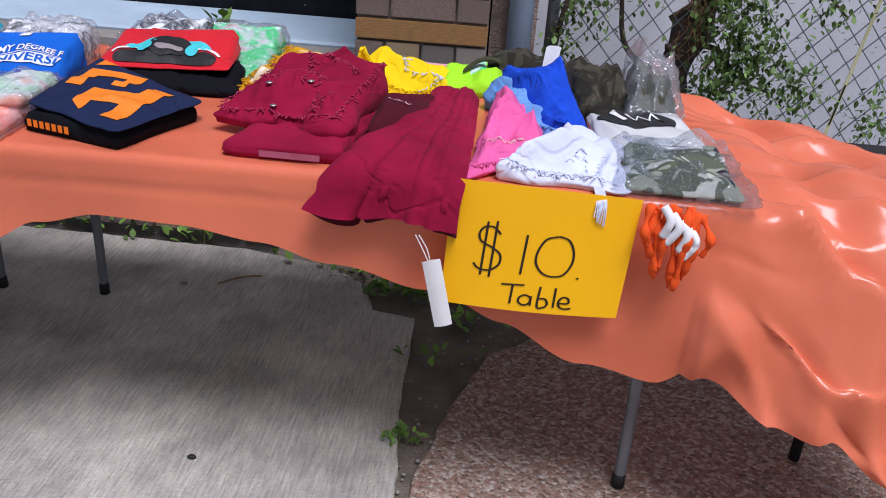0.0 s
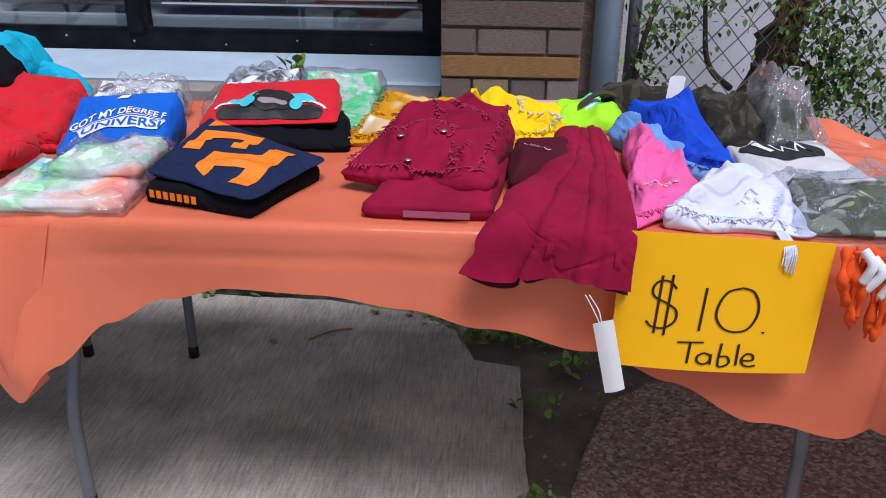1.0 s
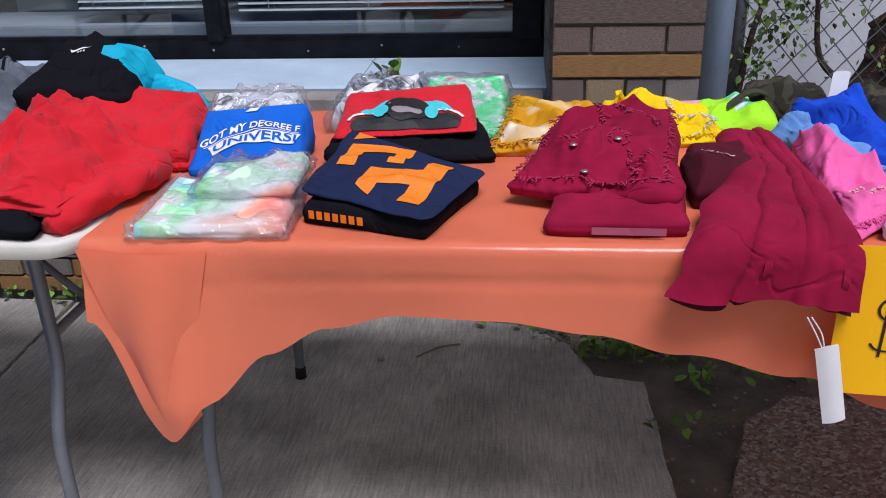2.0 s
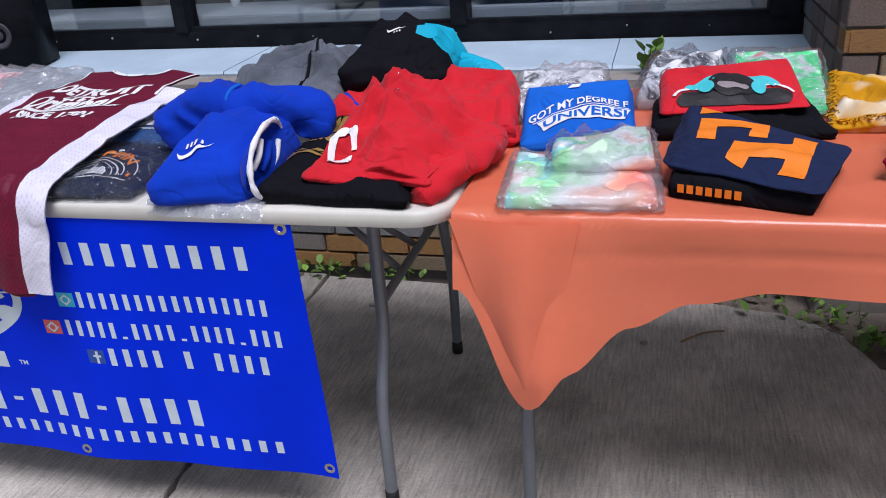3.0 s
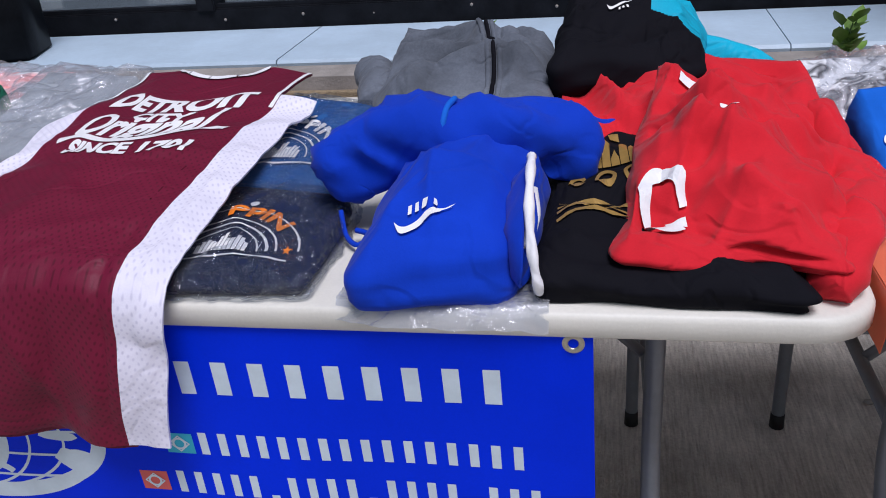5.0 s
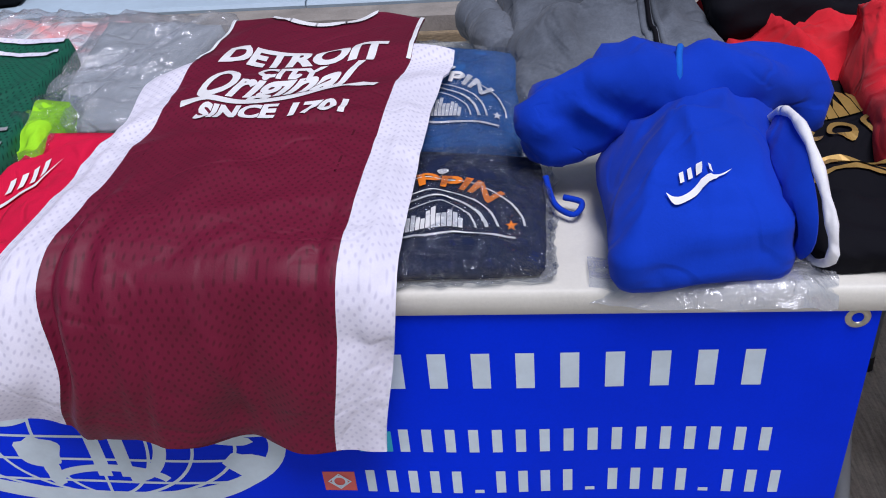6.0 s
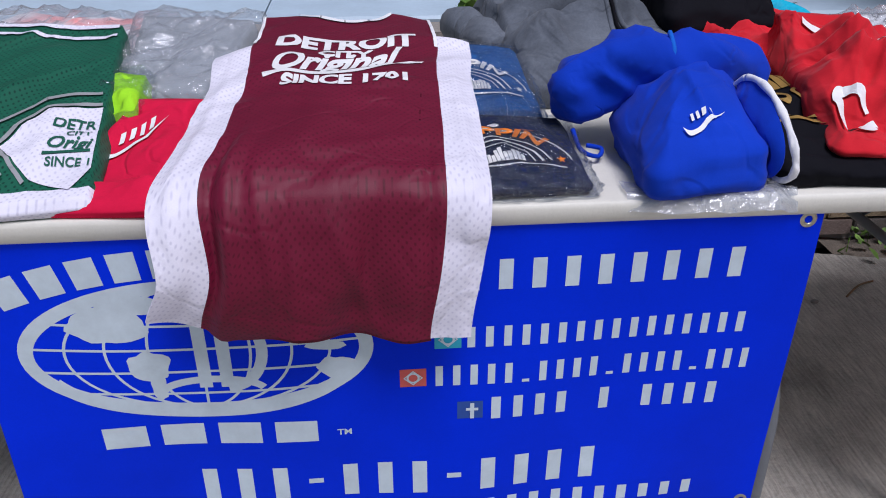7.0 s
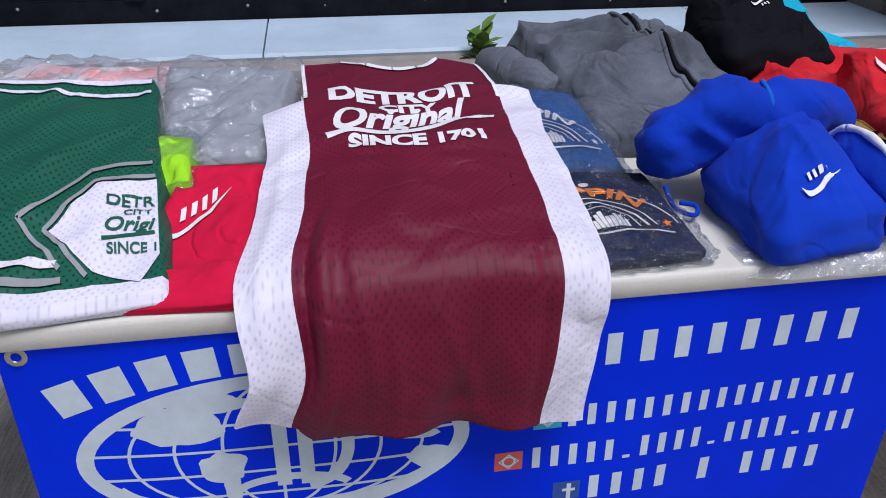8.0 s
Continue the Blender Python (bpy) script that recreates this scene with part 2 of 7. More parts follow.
def box(bm, x0, x1, y0, y1, z0, z1, bevel=0.0, m=None):
    r = bmesh.ops.create_cube(bm, size=1.0)
    vs = r["verts"]
    for v in vs:
        v.co = Vector((x0 + (v.co.x + 0.5) * (x1 - x0), y0 + (v.co.y + 0.5) * (y1 - y0), z0 + (v.co.z + 0.5) * (z1 - z0)))
    if bevel:
        es = list({e for v in vs for e in v.link_edges})
        vs = list({v for f in bmesh.ops.bevel(bm, geom=es, offset=bevel, segments=2, affect="EDGES")["faces"] for v in f.verts} | {v for v in vs if v.is_valid})
    if m is not None:
        for v in vs:
            v.co = m @ v.co
    return vs


def boxes(*rows, bevel=0.0):
    bm = bmesh.new()
    for r in rows:
        box(bm, *r, bevel=bevel)
    return bm


def tube(bm, pts, radius, seg=10, caps=True):
    """A round tube along a path; radius may be one per point."""
    pts = [Vector(p) for p in pts]
    rad = radius if isinstance(radius, (list, tuple)) else [radius] * len(pts)
    rings = []
    side = None
    for i, p in enumerate(pts):
        d = (pts[min(i + 1, len(pts) - 1)] - pts[max(i - 1, 0)]).normalized()
        if side is None:
            side = d.orthogonal().normalized()
        side = (side - d * side.dot(d)).normalized()
        up = d.cross(side)
        rings.append([bm.verts.new(p + (side * math.cos(a) + up * math.sin(a)) * rad[i]) for a in (2 * math.pi * k / seg for k in range(seg))])
    for a, b in zip(rings, rings[1:]):
        for k in range(seg):
            bm.faces.new((a[k], a[(k + 1) % seg], b[(k + 1) % seg], b[k]))
    if caps:
        bm.faces.new(rings[0][::-1])
        bm.faces.new(rings[-1])


def curve_through(pts, n=8):
    """Catmull-Rom points."""
    pts = [Vector(p) for p in pts]
    out = []
    for i in range(len(pts) - 1):
        a, b, c, d = pts[max(i - 1, 0)], pts[i], pts[i + 1], pts[min(i + 2, len(pts) - 1)]
        for k in range(n):
            t = k / n
            out.append(0.5 * ((2 * b) + (c - a) * t + (2 * a - 5 * b + 4 * c - d) * t * t + (3 * b - a - 3 * c + d) * t ** 3))
    return out + [pts[-1]]


def lerp_table(x, table):
    if x <= table[0][0]:
        return table[0][1]
    for (x0, y0), (x1, y1) in zip(table, table[1:]):
        if x <= x1:
            t = (x - x0) / (x1 - x0)
            t = t * t * (3 - 2 * t)
            return y0 + (y1 - y0) * t
    return table[-1][1]


def wrinkle(x, y, seed, amount, freq=9.0):
    """Soft waves with a few sharper ridges."""
    freq *= 1.75
    turn = seed * 2.4
    x, y = x * math.cos(turn) + y * math.sin(turn), 0.6 * (y * math.cos(turn) - x * math.sin(turn))
    wx = x + 0.05 * noise.noise((x * 6, y * 6, seed + 20))
    wy = y + 0.05 * noise.noise((x * 6, y * 6, seed + 30))
    x, y = wx, wy
    a = noise.noise((x * freq + seed, y * freq, seed * 1.7))
    r = 1 - math.sqrt(noise.noise((x * freq * 0.7 + 5, y * freq * 0.7 + seed, 3 + seed)) ** 2 + 0.012)
    f = 1 - math.sqrt(noise.noise((x * freq * 1.4 + seed, y * freq * 1.1 - seed, 9)) ** 2 + 0.012)
    return 1.8 * amount * (0.9 * a + 2.2 * (r ** 4 - 0.3) + 0.9 * (f ** 5 - 0.2))


def sheet(bm, P, nu, nv, thick=0.003, keep=None, mat_of=None):
    """A thin shell over P(u, v), with two faces and a rim."""
    pts = [[Vector(P(i / nu, j / nv)) for j in range(nv + 1)] for i in range(nu + 1)]
    nor = [[None] * (nv + 1) for _ in range(nu + 1)]
    for i in range(nu + 1):
        for j in range(nv + 1):
            du = pts[min(i + 1, nu)][j] - pts[max(i - 1, 0)][j]
            dv = pts[i][min(j + 1, nv)] - pts[i][max(j - 1, 0)]
            n = du.cross(dv)
            nor[i][j] = n.normalized() if n.length > 1e-9 else Vector((0, 0, 1))
    top = [[bm.verts.new(p) for p in row] for row in pts]
    low = [[bm.verts.new(pts[i][j] - nor[i][j] * thick) for j in range(nv + 1)] for i in range(nu + 1)]
    edges = {}
    for i in range(nu):
        for j in range(nv):
            if keep and not keep((i + 0.5) / nu, (j + 0.5) / nv):
                continue
            q = [(i, j), (i + 1, j), (i + 1, j + 1), (i, j + 1)]
            k = mat_of((i + 0.5) / nu, (j + 0.5) / nv) if mat_of else 0
            bm.faces.new([top[a][b] for a, b in q]).material_index = k
            bm.faces.new([low[a][b] for a, b in reversed(q)]).material_index = k
            for a, b in zip(q, q[1:] + q[:1]):
                if (b, a) in edges:
                    del edges[(b, a)]
                else:
                    edges[(a, b)] = k
    for (a, b), k in edges.items():
        f = bm.faces.new((top[a[0]][a[1]], low[a[0]][a[1]], low[b[0]][b[1]], top[b[0]][b[1]]))
        f.material_index = k
        for e in f.edges:
            e.smooth = False
    for v in [v for v in bm.verts if not v.link_faces]:
        bm.verts.remove(v)
    return bm


def quad_xy(c, u, v):
    """Bilinear place in the quad front-left, front-right, back-right, back-left."""
    fl, fr, br, bl = (Vector((*p[:2], 0)) for p in c)
    return fl * (1 - u) * (1 - v) + fr * u * (1 - v) + br * u * v + bl * (1 - u) * v


class Soft:
    """A folded soft slab on a quad of the plan: rounded rim with fold lines, creased top."""

    def __init__(self, corners, base, h, edge=0.016, layers=3, bulge=0.008, creases=0.006, seed=0.0, n=30, freq=9.0, ragged=0.0, mat_of=None, crumple=(5, 0.004), lobe=0.0):
        self.c, self.base, self.edge, self.layers = corners, base, edge, layers
        self.h = h if isinstance(h, (list, tuple)) else [h] * 4
        self.bulge, self.creases, self.seed, self.n, self.freq, self.ragged, self.mat_of = bulge, creases, seed, n, freq, ragged, mat_of
        self.knots = None
        self.lobe = lobe
        r = random.Random(int(seed * 100) + 7)
        self.pleats = []
        for _ in range(crumple[0]):
            a, b, turn, ln = r.uniform(0.05, 0.95), r.uniform(0.05, 0.95), r.uniform(0, math.pi), r.uniform(0.2, 0.5)
            self.pleats.append((a - ln * math.cos(turn), b - ln * math.sin(turn), a + ln * math.cos(turn), b + ln * math.sin(turn), r.uniform(0.045, 0.1), crumple[1] * r.choice((1, 1, -0.8)) * r.uniform(0.5, 1.2)))

    def top(self, u, v):
        """The surface, straight between the knots of the grid."""
        if not self.knots:
            self.knots = [[self.knot(i / self.n, j / self.n).z for j in range(self.n + 1)] for i in range(self.n + 1)]
        p = quad_xy(self.c, u, v)
        a, b = min(max(u, 0), 1) * self.n, min(max(v, 0), 1) * self.n
        i, j = min(int(a), self.n - 1), min(int(b), self.n - 1)
        a, b = a - i, b - j
        k = self.knots
        z = (k[i][j] * (1 - a) + k[i + 1][j] * a) * (1 - b) + (k[i][j + 1] * (1 - a) + k[i + 1][j + 1] * a) * b
        return Vector((p.x, p.y, z))

    def knot(self, u, v):
        p = quad_xy(self.c, u, v)
        uu, vv = min(max(u, 0), 1), min(max(v, 0), 1)
        a, b, c, d = self.h
        h = a * (1 - uu) * (1 - vv) + b * uu * (1 - vv) + c * uu * vv + d * (1 - uu) * vv
        h += self.bulge * 16 * uu * (1 - uu) * vv * (1 - vv)
        rim = min(1, 8 * min(uu, 1 - uu, vv, 1 - vv) + 0.3)
        h += rim * wrinkle(p.x, p.y, self.seed, self.creases, self.freq)
        for u0, v0, u1, v1, w, a in self.pleats:
            du, dv = u1 - u0, v1 - v0
            f = min(1, max(0, ((uu - u0) * du + (vv - v0) * dv) / (du * du + dv * dv)))
            bow = 0.06 * math.sin(math.pi * f)
            d = math.hypot(uu - u0 - du * f + dv * bow, vv - v0 - dv * f - du * bow) / w
            if d < 4:
                h += rim * a * math.exp(-d) * math.sin(math.pi * f) ** 0.5
        return Vector((p.x, p.y, self.base + max(h, 0.006)))

    def point(self, u, v, off=0.0):
        e = 0.02
        p = self.top(u, v)
        n = (self.top(u + e, v) - p).cross(self.top(u, v + e) - p).normalized()
        return p + n * off

    def uv(self, x, y):
        """Where in the quad a point of the plan lies."""
        u = v = 0.5
        for _ in range(8):
            p = quad_xy(self.c, u, v)
            du, dv = (quad_xy(self.c, u + 0.01, v) - p) * 100, (quad_xy(self.c, u, v + 0.01) - p) * 100
            det = du.x * dv.y - du.y * dv.x
            ex, ey = x - p.x, y - p.y
            u += (ex * dv.y - ey * dv.x) / det
            v += (du.x * ey - du.y * ex) / det
        return u, v

    def build(self):
        n, m = self.n, 7
        bm = bmesh.new()
        w = (quad_xy(self.c, 1, 0.5) - quad_xy(self.c, 0, 0.5)).length
        d = (quad_xy(self.c, 0.5, 1) - quad_xy(self.c, 0.5, 0)).length
        grid = []
        for i in range(n + 2 * m + 1):
            row = []
            for j in range(n + 2 * m + 1):
                u, ou = (0, (i - m) / m) if i < m else ((1, (i - n - m) / m) if i > n + m else ((i - m) / n, 0))
                v, ov = (0, (j - m) / m) if j < m else ((1, (j - n - m) / m) if j > n + m else ((j - m) / n, 0))
                k = max(abs(ou), abs(ov))
                t = self.top(u, v)
                if k > 0:
                    l = math.hypot(ou, ov)
                    off = self.edge * (math.sin(math.pi * min(k, 1) * 0.85) ** 0.7) - 0.22 * self.edge * abs(math.sin(math.pi * self.layers * k))
                    off += 0.35 * self.edge * noise.noise((t.x * 14, t.y * 14, k * 3 + self.seed))
                    off += self.lobe * noise.noise((t.x * 11, t.y * 11, self.seed + 2))
                    off += self.ragged * noise.noise((t.x * 70, t.y * 70, k * 5))
                    q = quad_xy(self.c, u + ou / l * off / w, v + ov / l * off / d)
                    z = self.base + (t.z - self.base) * (1 - k)
                    t = Vector((q.x, q.y, z))
                row.append(bm.verts.new(t))
            grid.append(row)
        N = n + 2 * m
        for i in range(N):
            for j in range(N):
                f = bm.faces.new((grid[i][j], grid[i + 1][j], grid[i + 1][j + 1], grid[i][j + 1]))
                if self.mat_of:
                    u, v = min(max((i - m + 0.5) / n, 0), 1), min(max((j - m + 0.5) / n, 0), 1)
                    f.material_index = self.mat_of(u, v)
        rim = [grid[i][0] for i in range(N)] + [grid[N][j] for j in range(N)] + [grid[i][N] for i in range(N, 0, -1)] + [grid[0][j] for j in range(N, 0, -1)]
        bm.faces.new(rim[::-1])
        return bm


# ---- prints: flat figures in a unit square, laid on a surface ----


def ribbon(bm, pts, width, closed=False):
    pts = [Vector((p[0], p[1], 0)) for p in pts]
    n = len(pts)
    l, r = [], []
    for i, p in enumerate(pts):
        a = pts[(i - 1) % n] if closed or i else p
        b = pts[(i + 1) % n] if closed or i < n - 1 else p
        d = (b - a).normalized() if (b - a).length else Vector((1, 0, 0))
        s = Vector((-d.y, d.x, 0)) * width / 2
        l.append(bm.verts.new(p + s))
        r.append(bm.verts.new(p - s))
    for i in range(n if closed else n - 1):
        j = (i + 1) % n
        bm.faces.new((l[i], r[i], r[j], l[j]))


def poly(bm, pts):
    return bm.faces.new([bm.verts.new((p[0], p[1], 0)) for p in pts])


def disc(bm, cx, cy, rx, ry, n=40):
    return poly(bm, [(cx + rx * math.cos(2 * math.pi * k / n), cy + ry * math.sin(2 * math.pi * k / n)) for k in range(n)])


def ring(bm, cx, cy, rx, ry, width, a0=0, a1=360, n=48):
    closed = a1 - a0 >= 360
    cnt = n if closed else n + 1
    ribbon(bm, [(cx + rx * math.cos(radians(a0 + (a1 - a0) * k / n)), cy + ry * math.sin(radians(a0 + (a1 - a0) * k / n))) for k in range(cnt)], width, closed)


def words(bm, text, x0, y0, x1, y1, shear=0.0, bold=0.0, bend=None):
    """Lettering that fills the given box; bend maps a point of the box."""
    cu = bpy.data.curves.new("t", "FONT")
    cu.body = text
    cu.resolution_u = 4
    cu.offset = bold
    cu.shear = shear
    ob = bpy.data.objects.new("t", cu)
    scene.collection.objects.link(ob)
    bpy.context.view_layer.update()
    me = bpy.data.meshes.new_from_object(ob.evaluated_get(bpy.context.evaluated_depsgraph_get()))
    bpy.data.objects.remove(ob)
    bpy.data.curves.remove(cu)
    xs = [v.co.x for v in me.vertices]
    ys = [v.co.y for v in me.vertices]
    vs = []
    for v in me.vertices:
        x = x0 + (v.co.x - min(xs)) / (max(xs) - min(xs)) * (x1 - x0)
        y = y0 + (v.co.y - min(ys)) / (max(ys) - min(ys)) * (y1 - y0)
        if bend:
            x, y = bend(x, y)
        vs.append(bm.verts.new((x, y, 0)))
    for p in me.polygons:
        try:
            bm.faces.new([vs[i] for i in p.vertices])
        except ValueError:
            pass
    bpy.data.meshes.remove(me)


def bars(bm, pattern, x0, y0, x1, y1, fill=0.55, bend=None):
    """Plain upright bars, one for each letter of writing that is not lettered; a space leaves a gap."""
    step = (x1 - x0) / len(pattern)
    for i, ch in enumerate(pattern):
        if ch == " ":
            continue
        a, b = x0 + step * (i + 0.5 - fill / 2), x0 + step * (i + 0.5 + fill / 2)
        lo, hi = (y0, y0 + (y1 - y0) * 0.15) if ch == "_" else ((y0 + (y1 - y0) * 0.45, y0 + (y1 - y0) * 0.6) if ch == "-" else (y0, y1))
        ps = [(a, lo), (b, lo), (b, hi), (a, hi)]
        poly(bm, [bend(*p) for p in ps] if bend else ps)


def lay(bm, place, cuts=24):
    """Cuts a flat figure finely and puts each of its points through place(x, y)."""
    xs = [v.co.x for v in bm.verts]
    ys = [v.co.y for v in bm.verts]
    for k in range(int(min(xs) * cuts), int(max(xs) * cuts) + 1):
        bmesh.ops.bisect_plane(bm, geom=bm.verts[:] + bm.edges[:] + bm.faces[:], plane_co=(k / cuts, 0, 0), plane_no=(1, 0, 0))
    for k in range(int(min(ys) * cuts), int(max(ys) * cuts) + 1):
        bmesh.ops.bisect_plane(bm, geom=bm.verts[:] + bm.edges[:] + bm.faces[:], plane_co=(0, k / cuts, 0), plane_no=(0, 1, 0))
    for v in bm.verts:
        v.co = place(v.co.x, v.co.y)
    return bm


def on_quad(soft, q, off=0.003):
    """Places a unit figure on a quad of (u, v) of a slab's top: low left, low right, top right, top left."""
    def f(x, y):
        p = quad_xy(q, x, y)
        return soft.point(p.x, p.y, off)
    return f


# ---- ground ----
bm = bmesh.new()
R = 400
n = 24
for i in range(n):
    a, b = 2 * math.pi * i / n, 2 * math.pi * (i + 1) / n
    bm.faces.new([bm.verts.new((R * math.cos(t), R * math.sin(t), -0.06)) for t in (a, b)] + [bm.verts.new((0, 0, -0.06))])
bmesh.ops.remove_doubles(bm, verts=bm.verts[:], dist=1e-4)
thing("ground", bm, ASPHALT, "dark grey asphalt street ground reaching far out", "ground", kind="structure", smooth=False)

bm = bmesh.new()
sx, sy = 60, 60
g = {}
for i in range(sx + 1):
    for j in range(sy + 1):
        x, y = -0.75 + 2.6 * i / sx, 0.4 + 3.3 * j / sy
        g[i, j] = bm.verts.new((x, y, -0.018 + 0.012 * noise.noise((x * 7, y * 7, 1)) + 0.006 * noise.noise((x * 25, y * 25, 2))))
for i in range(sx):
    for j in range(sy):
        bm.faces.new((g[i, j], g[i + 1, j], g[i + 1, j + 1], g[i, j + 1]))
thing("soil", bm, SOIL, "dark bare soil strip between two pavement slabs", "soil", kind="structure")


def slab(name, outline, z, thick, mat, label, jag=0.008, seed=0):
    """A paving slab with an uneven broken rim."""
    pts = []
    m = len(outline)
    for i in range(m):
        a, b = Vector((*outline[i], 0)), Vector((*outline[(i + 1) % m], 0))
        steps = max(1, int(min((b - a).length, 3.0) / 0.03)) if (b - a).length < 4 else 1
        nrm = Vector((b.y - a.y, a.x - b.x, 0)).normalized()
        for k in range(steps):
            p = a.lerp(b, k / steps)
            if steps > 1:
                p += nrm * jag * (noise.noise((p.x * 12, p.y * 12, seed)) + 0.6 * noise.noise((p.x * 40, p.y * 40, seed)))
            pts.append(p)
    bm = bmesh.new()
    top = [bm.verts.new((p.x, p.y, z - 0.004)) for p in pts]
    c = sum((p for p in pts), Vector()) / len(pts)
    inner = [bm.verts.new((p.x + (c.x - p.x) * 0.004, p.y + (c.y - p.y) * 0.004, z)) for p in pts]
    low = [bm.verts.new((p.x, p.y, z - thick)) for p in pts]
    for i in range(len(pts)):
        j = (i + 1) % len(pts)
        bm.faces.new((low[i], low[j], top[j], top[i]))
        bm.faces.new((top[i], top[j], inner[j], inner[i]))
    bm.faces.new(inner)
    return thing(name, bm, mat, label, "pavement", kind="structure", smooth=False)


slab("pavement", [(-1.99, -6), (-0.17, -6), (-0.185, 1.7), (-0.215, 2.0), (-0.225, 2.46), (-0.36, 2.49), (-0.42, 2.66), (-0.54, 2.76), (-0.85, 2.83), (-2.055, 2.86), (-2.04, 2.5), (-1.985, 1.7)], 0.0, 0.1,
     CONCRETE, "broom-finished grey concrete pavement slab with a broken corner", seed=1)
slab("pavement", [(-9, -6), (-2.005, -6), (-2.0, 1.7), (-2.055, 2.5), (-2.07, 2.87), (-9, 2.9)], 0.0, 0.1, CONCRETE, "broom-finished grey concrete pavement slab", seed=2)
slab("pavement", [(-0.14, -6), (8, -6), (8, 2.3), (0.62, 2.43), (0.51, 2.41), (0.14, 2.42), (0.0, 2.3), (-0.07, 2.1), (-0.12, 1.9), (-0.155, 1.74)], -0.004, 0.1, AGGREGATE,
     "exposed aggregate pavement slab of brown pebbles", seed=3, jag=0.014)

# ---- building ----
bm = boxes((-6.5, -0.505, 2.955, 3.75, -0.06, 0.66))
wall_low = thing("wall_low", bm, MORTAR, "low wall of long flat ochre and grey bricks", "wall", kind="structure", smooth=False)
bm = boxes((-0.483, -0.086, 2.835, 4.1, -0.06, 3.4))
pilaster = thing("wall_pilaster", bm, MORTAR, "brown brick pilaster beside the shop window", "wall", kind="structure", smooth=False)
bm = boxes((-6.5, -0.5, 3.45, 3.75, 2.3, 3.4))
thing("wall_upper", bm, MORTAR, "brick wall above the shop window", "wall", kind="structure", smooth=False)
# added room box behind the window; its dimness is put into the colour
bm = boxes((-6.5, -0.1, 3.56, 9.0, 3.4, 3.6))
thing("ceiling", bm, ROOM, "unseen shop ceiling, dimness put into its dark grey", "ceiling", kind="structure", smooth=False)
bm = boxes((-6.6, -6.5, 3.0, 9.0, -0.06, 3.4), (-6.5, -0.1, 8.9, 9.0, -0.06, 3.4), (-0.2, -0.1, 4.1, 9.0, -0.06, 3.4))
thing("wall_room", bm, ROOM, "shop walls behind the window, dimness put into dark grey", "wall", kind="structure", smooth=False)
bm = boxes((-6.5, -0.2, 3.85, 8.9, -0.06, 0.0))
thing("floor", bm, ROOM, "shop floor, dimness put into its dark grey", "floor", kind="structure", smooth=False)

# window sill board: three lengths with open joints
bm = bmesh.new()
for x0, x1 in ((-6.4, -2.467), (-2.462, -1.1), (-1.097, -0.492)):
    prof = [(3.09, 0.63), (3.08, 0.668), (3.088, 0.677), (3.49, 0.69), (3.49, 0.63)]
    a = [bm.verts.new((x0, y, z)) for y, z in prof]
    b = [bm.verts.new((x1, y, z)) for y, z in prof]
    for i in range(len(prof)):
        j = (i + 1) % len(prof)
        bm.faces.new((a[i], a[j], b[j], b[i]))
    bm.faces.new(a[::-1])
    bm.faces.new(b)
thing("window_sill", bm, SILL, "pale blue painted window sill boards", "window sill", kind="structure", smooth=False)

window = tagged(new("window_1"), "black-framed shop window with white slatted blinds", "window", kind="structure")
WY = 3.5
part("frame", boxes((-6.4, -0.49, WY, WY + 0.09, 0.62, 0.758), bevel=0.004), BLACK_METAL, window, smooth=False)
part("frame", boxes((-6.4, -0.49, WY, WY + 0.09, 2.2, 2.3), bevel=0.004), BLACK_METAL, window, smooth=False)
mull = [-5.4, -4.1, -2.86, -1.69, -0.56]
for x in mull:
    part("mullion", boxes((x - 0.032 if x < -0.6 else x - 0.045, x + 0.032 if x < -0.6 else x + 0.055, WY - 0.008, WY + 0.085, 0.75, 2.2), bevel=0.004), BLACK_METAL, window, smooth=False)
for a, b in zip(mull, mull[1:]):
    p = part("pane", boxes((a + 0.03, b - 0.03, WY + 0.04, WY + 0.046, 0.75, 2.2)), GLASS, window, smooth=False)
    p.visible_shadow = False
    part("bead", boxes((a + 0.032, b - 0.032, WY + 0.012, WY + 0.038, 0.757, 0.772)), BLACK_METAL, window, smooth=False)
# screws along the lower frame
bm = bmesh.new()
for k in range(14):
    x = -4.6 + k * 0.29 + random.uniform(-0.1, 0.1)
    bmesh.ops.create_icosphere(bm, subdivisions=1, radius=random.uniform(0.003, 0.006), matrix=pose(x, WY - 0.001, random.uniform(0.715, 0.738)))
tagged(part("flaked_screws", bm, MORTAR, window, "pale flaked screw heads"), kind="stuff")

thing("window_ledge", boxes((-6.4, -0.55, 3.6, 4.05, 0.70, 0.80), bevel=0.006), LEDGE, "pale inner window ledge", "ledge", kind="structure", smooth=False)


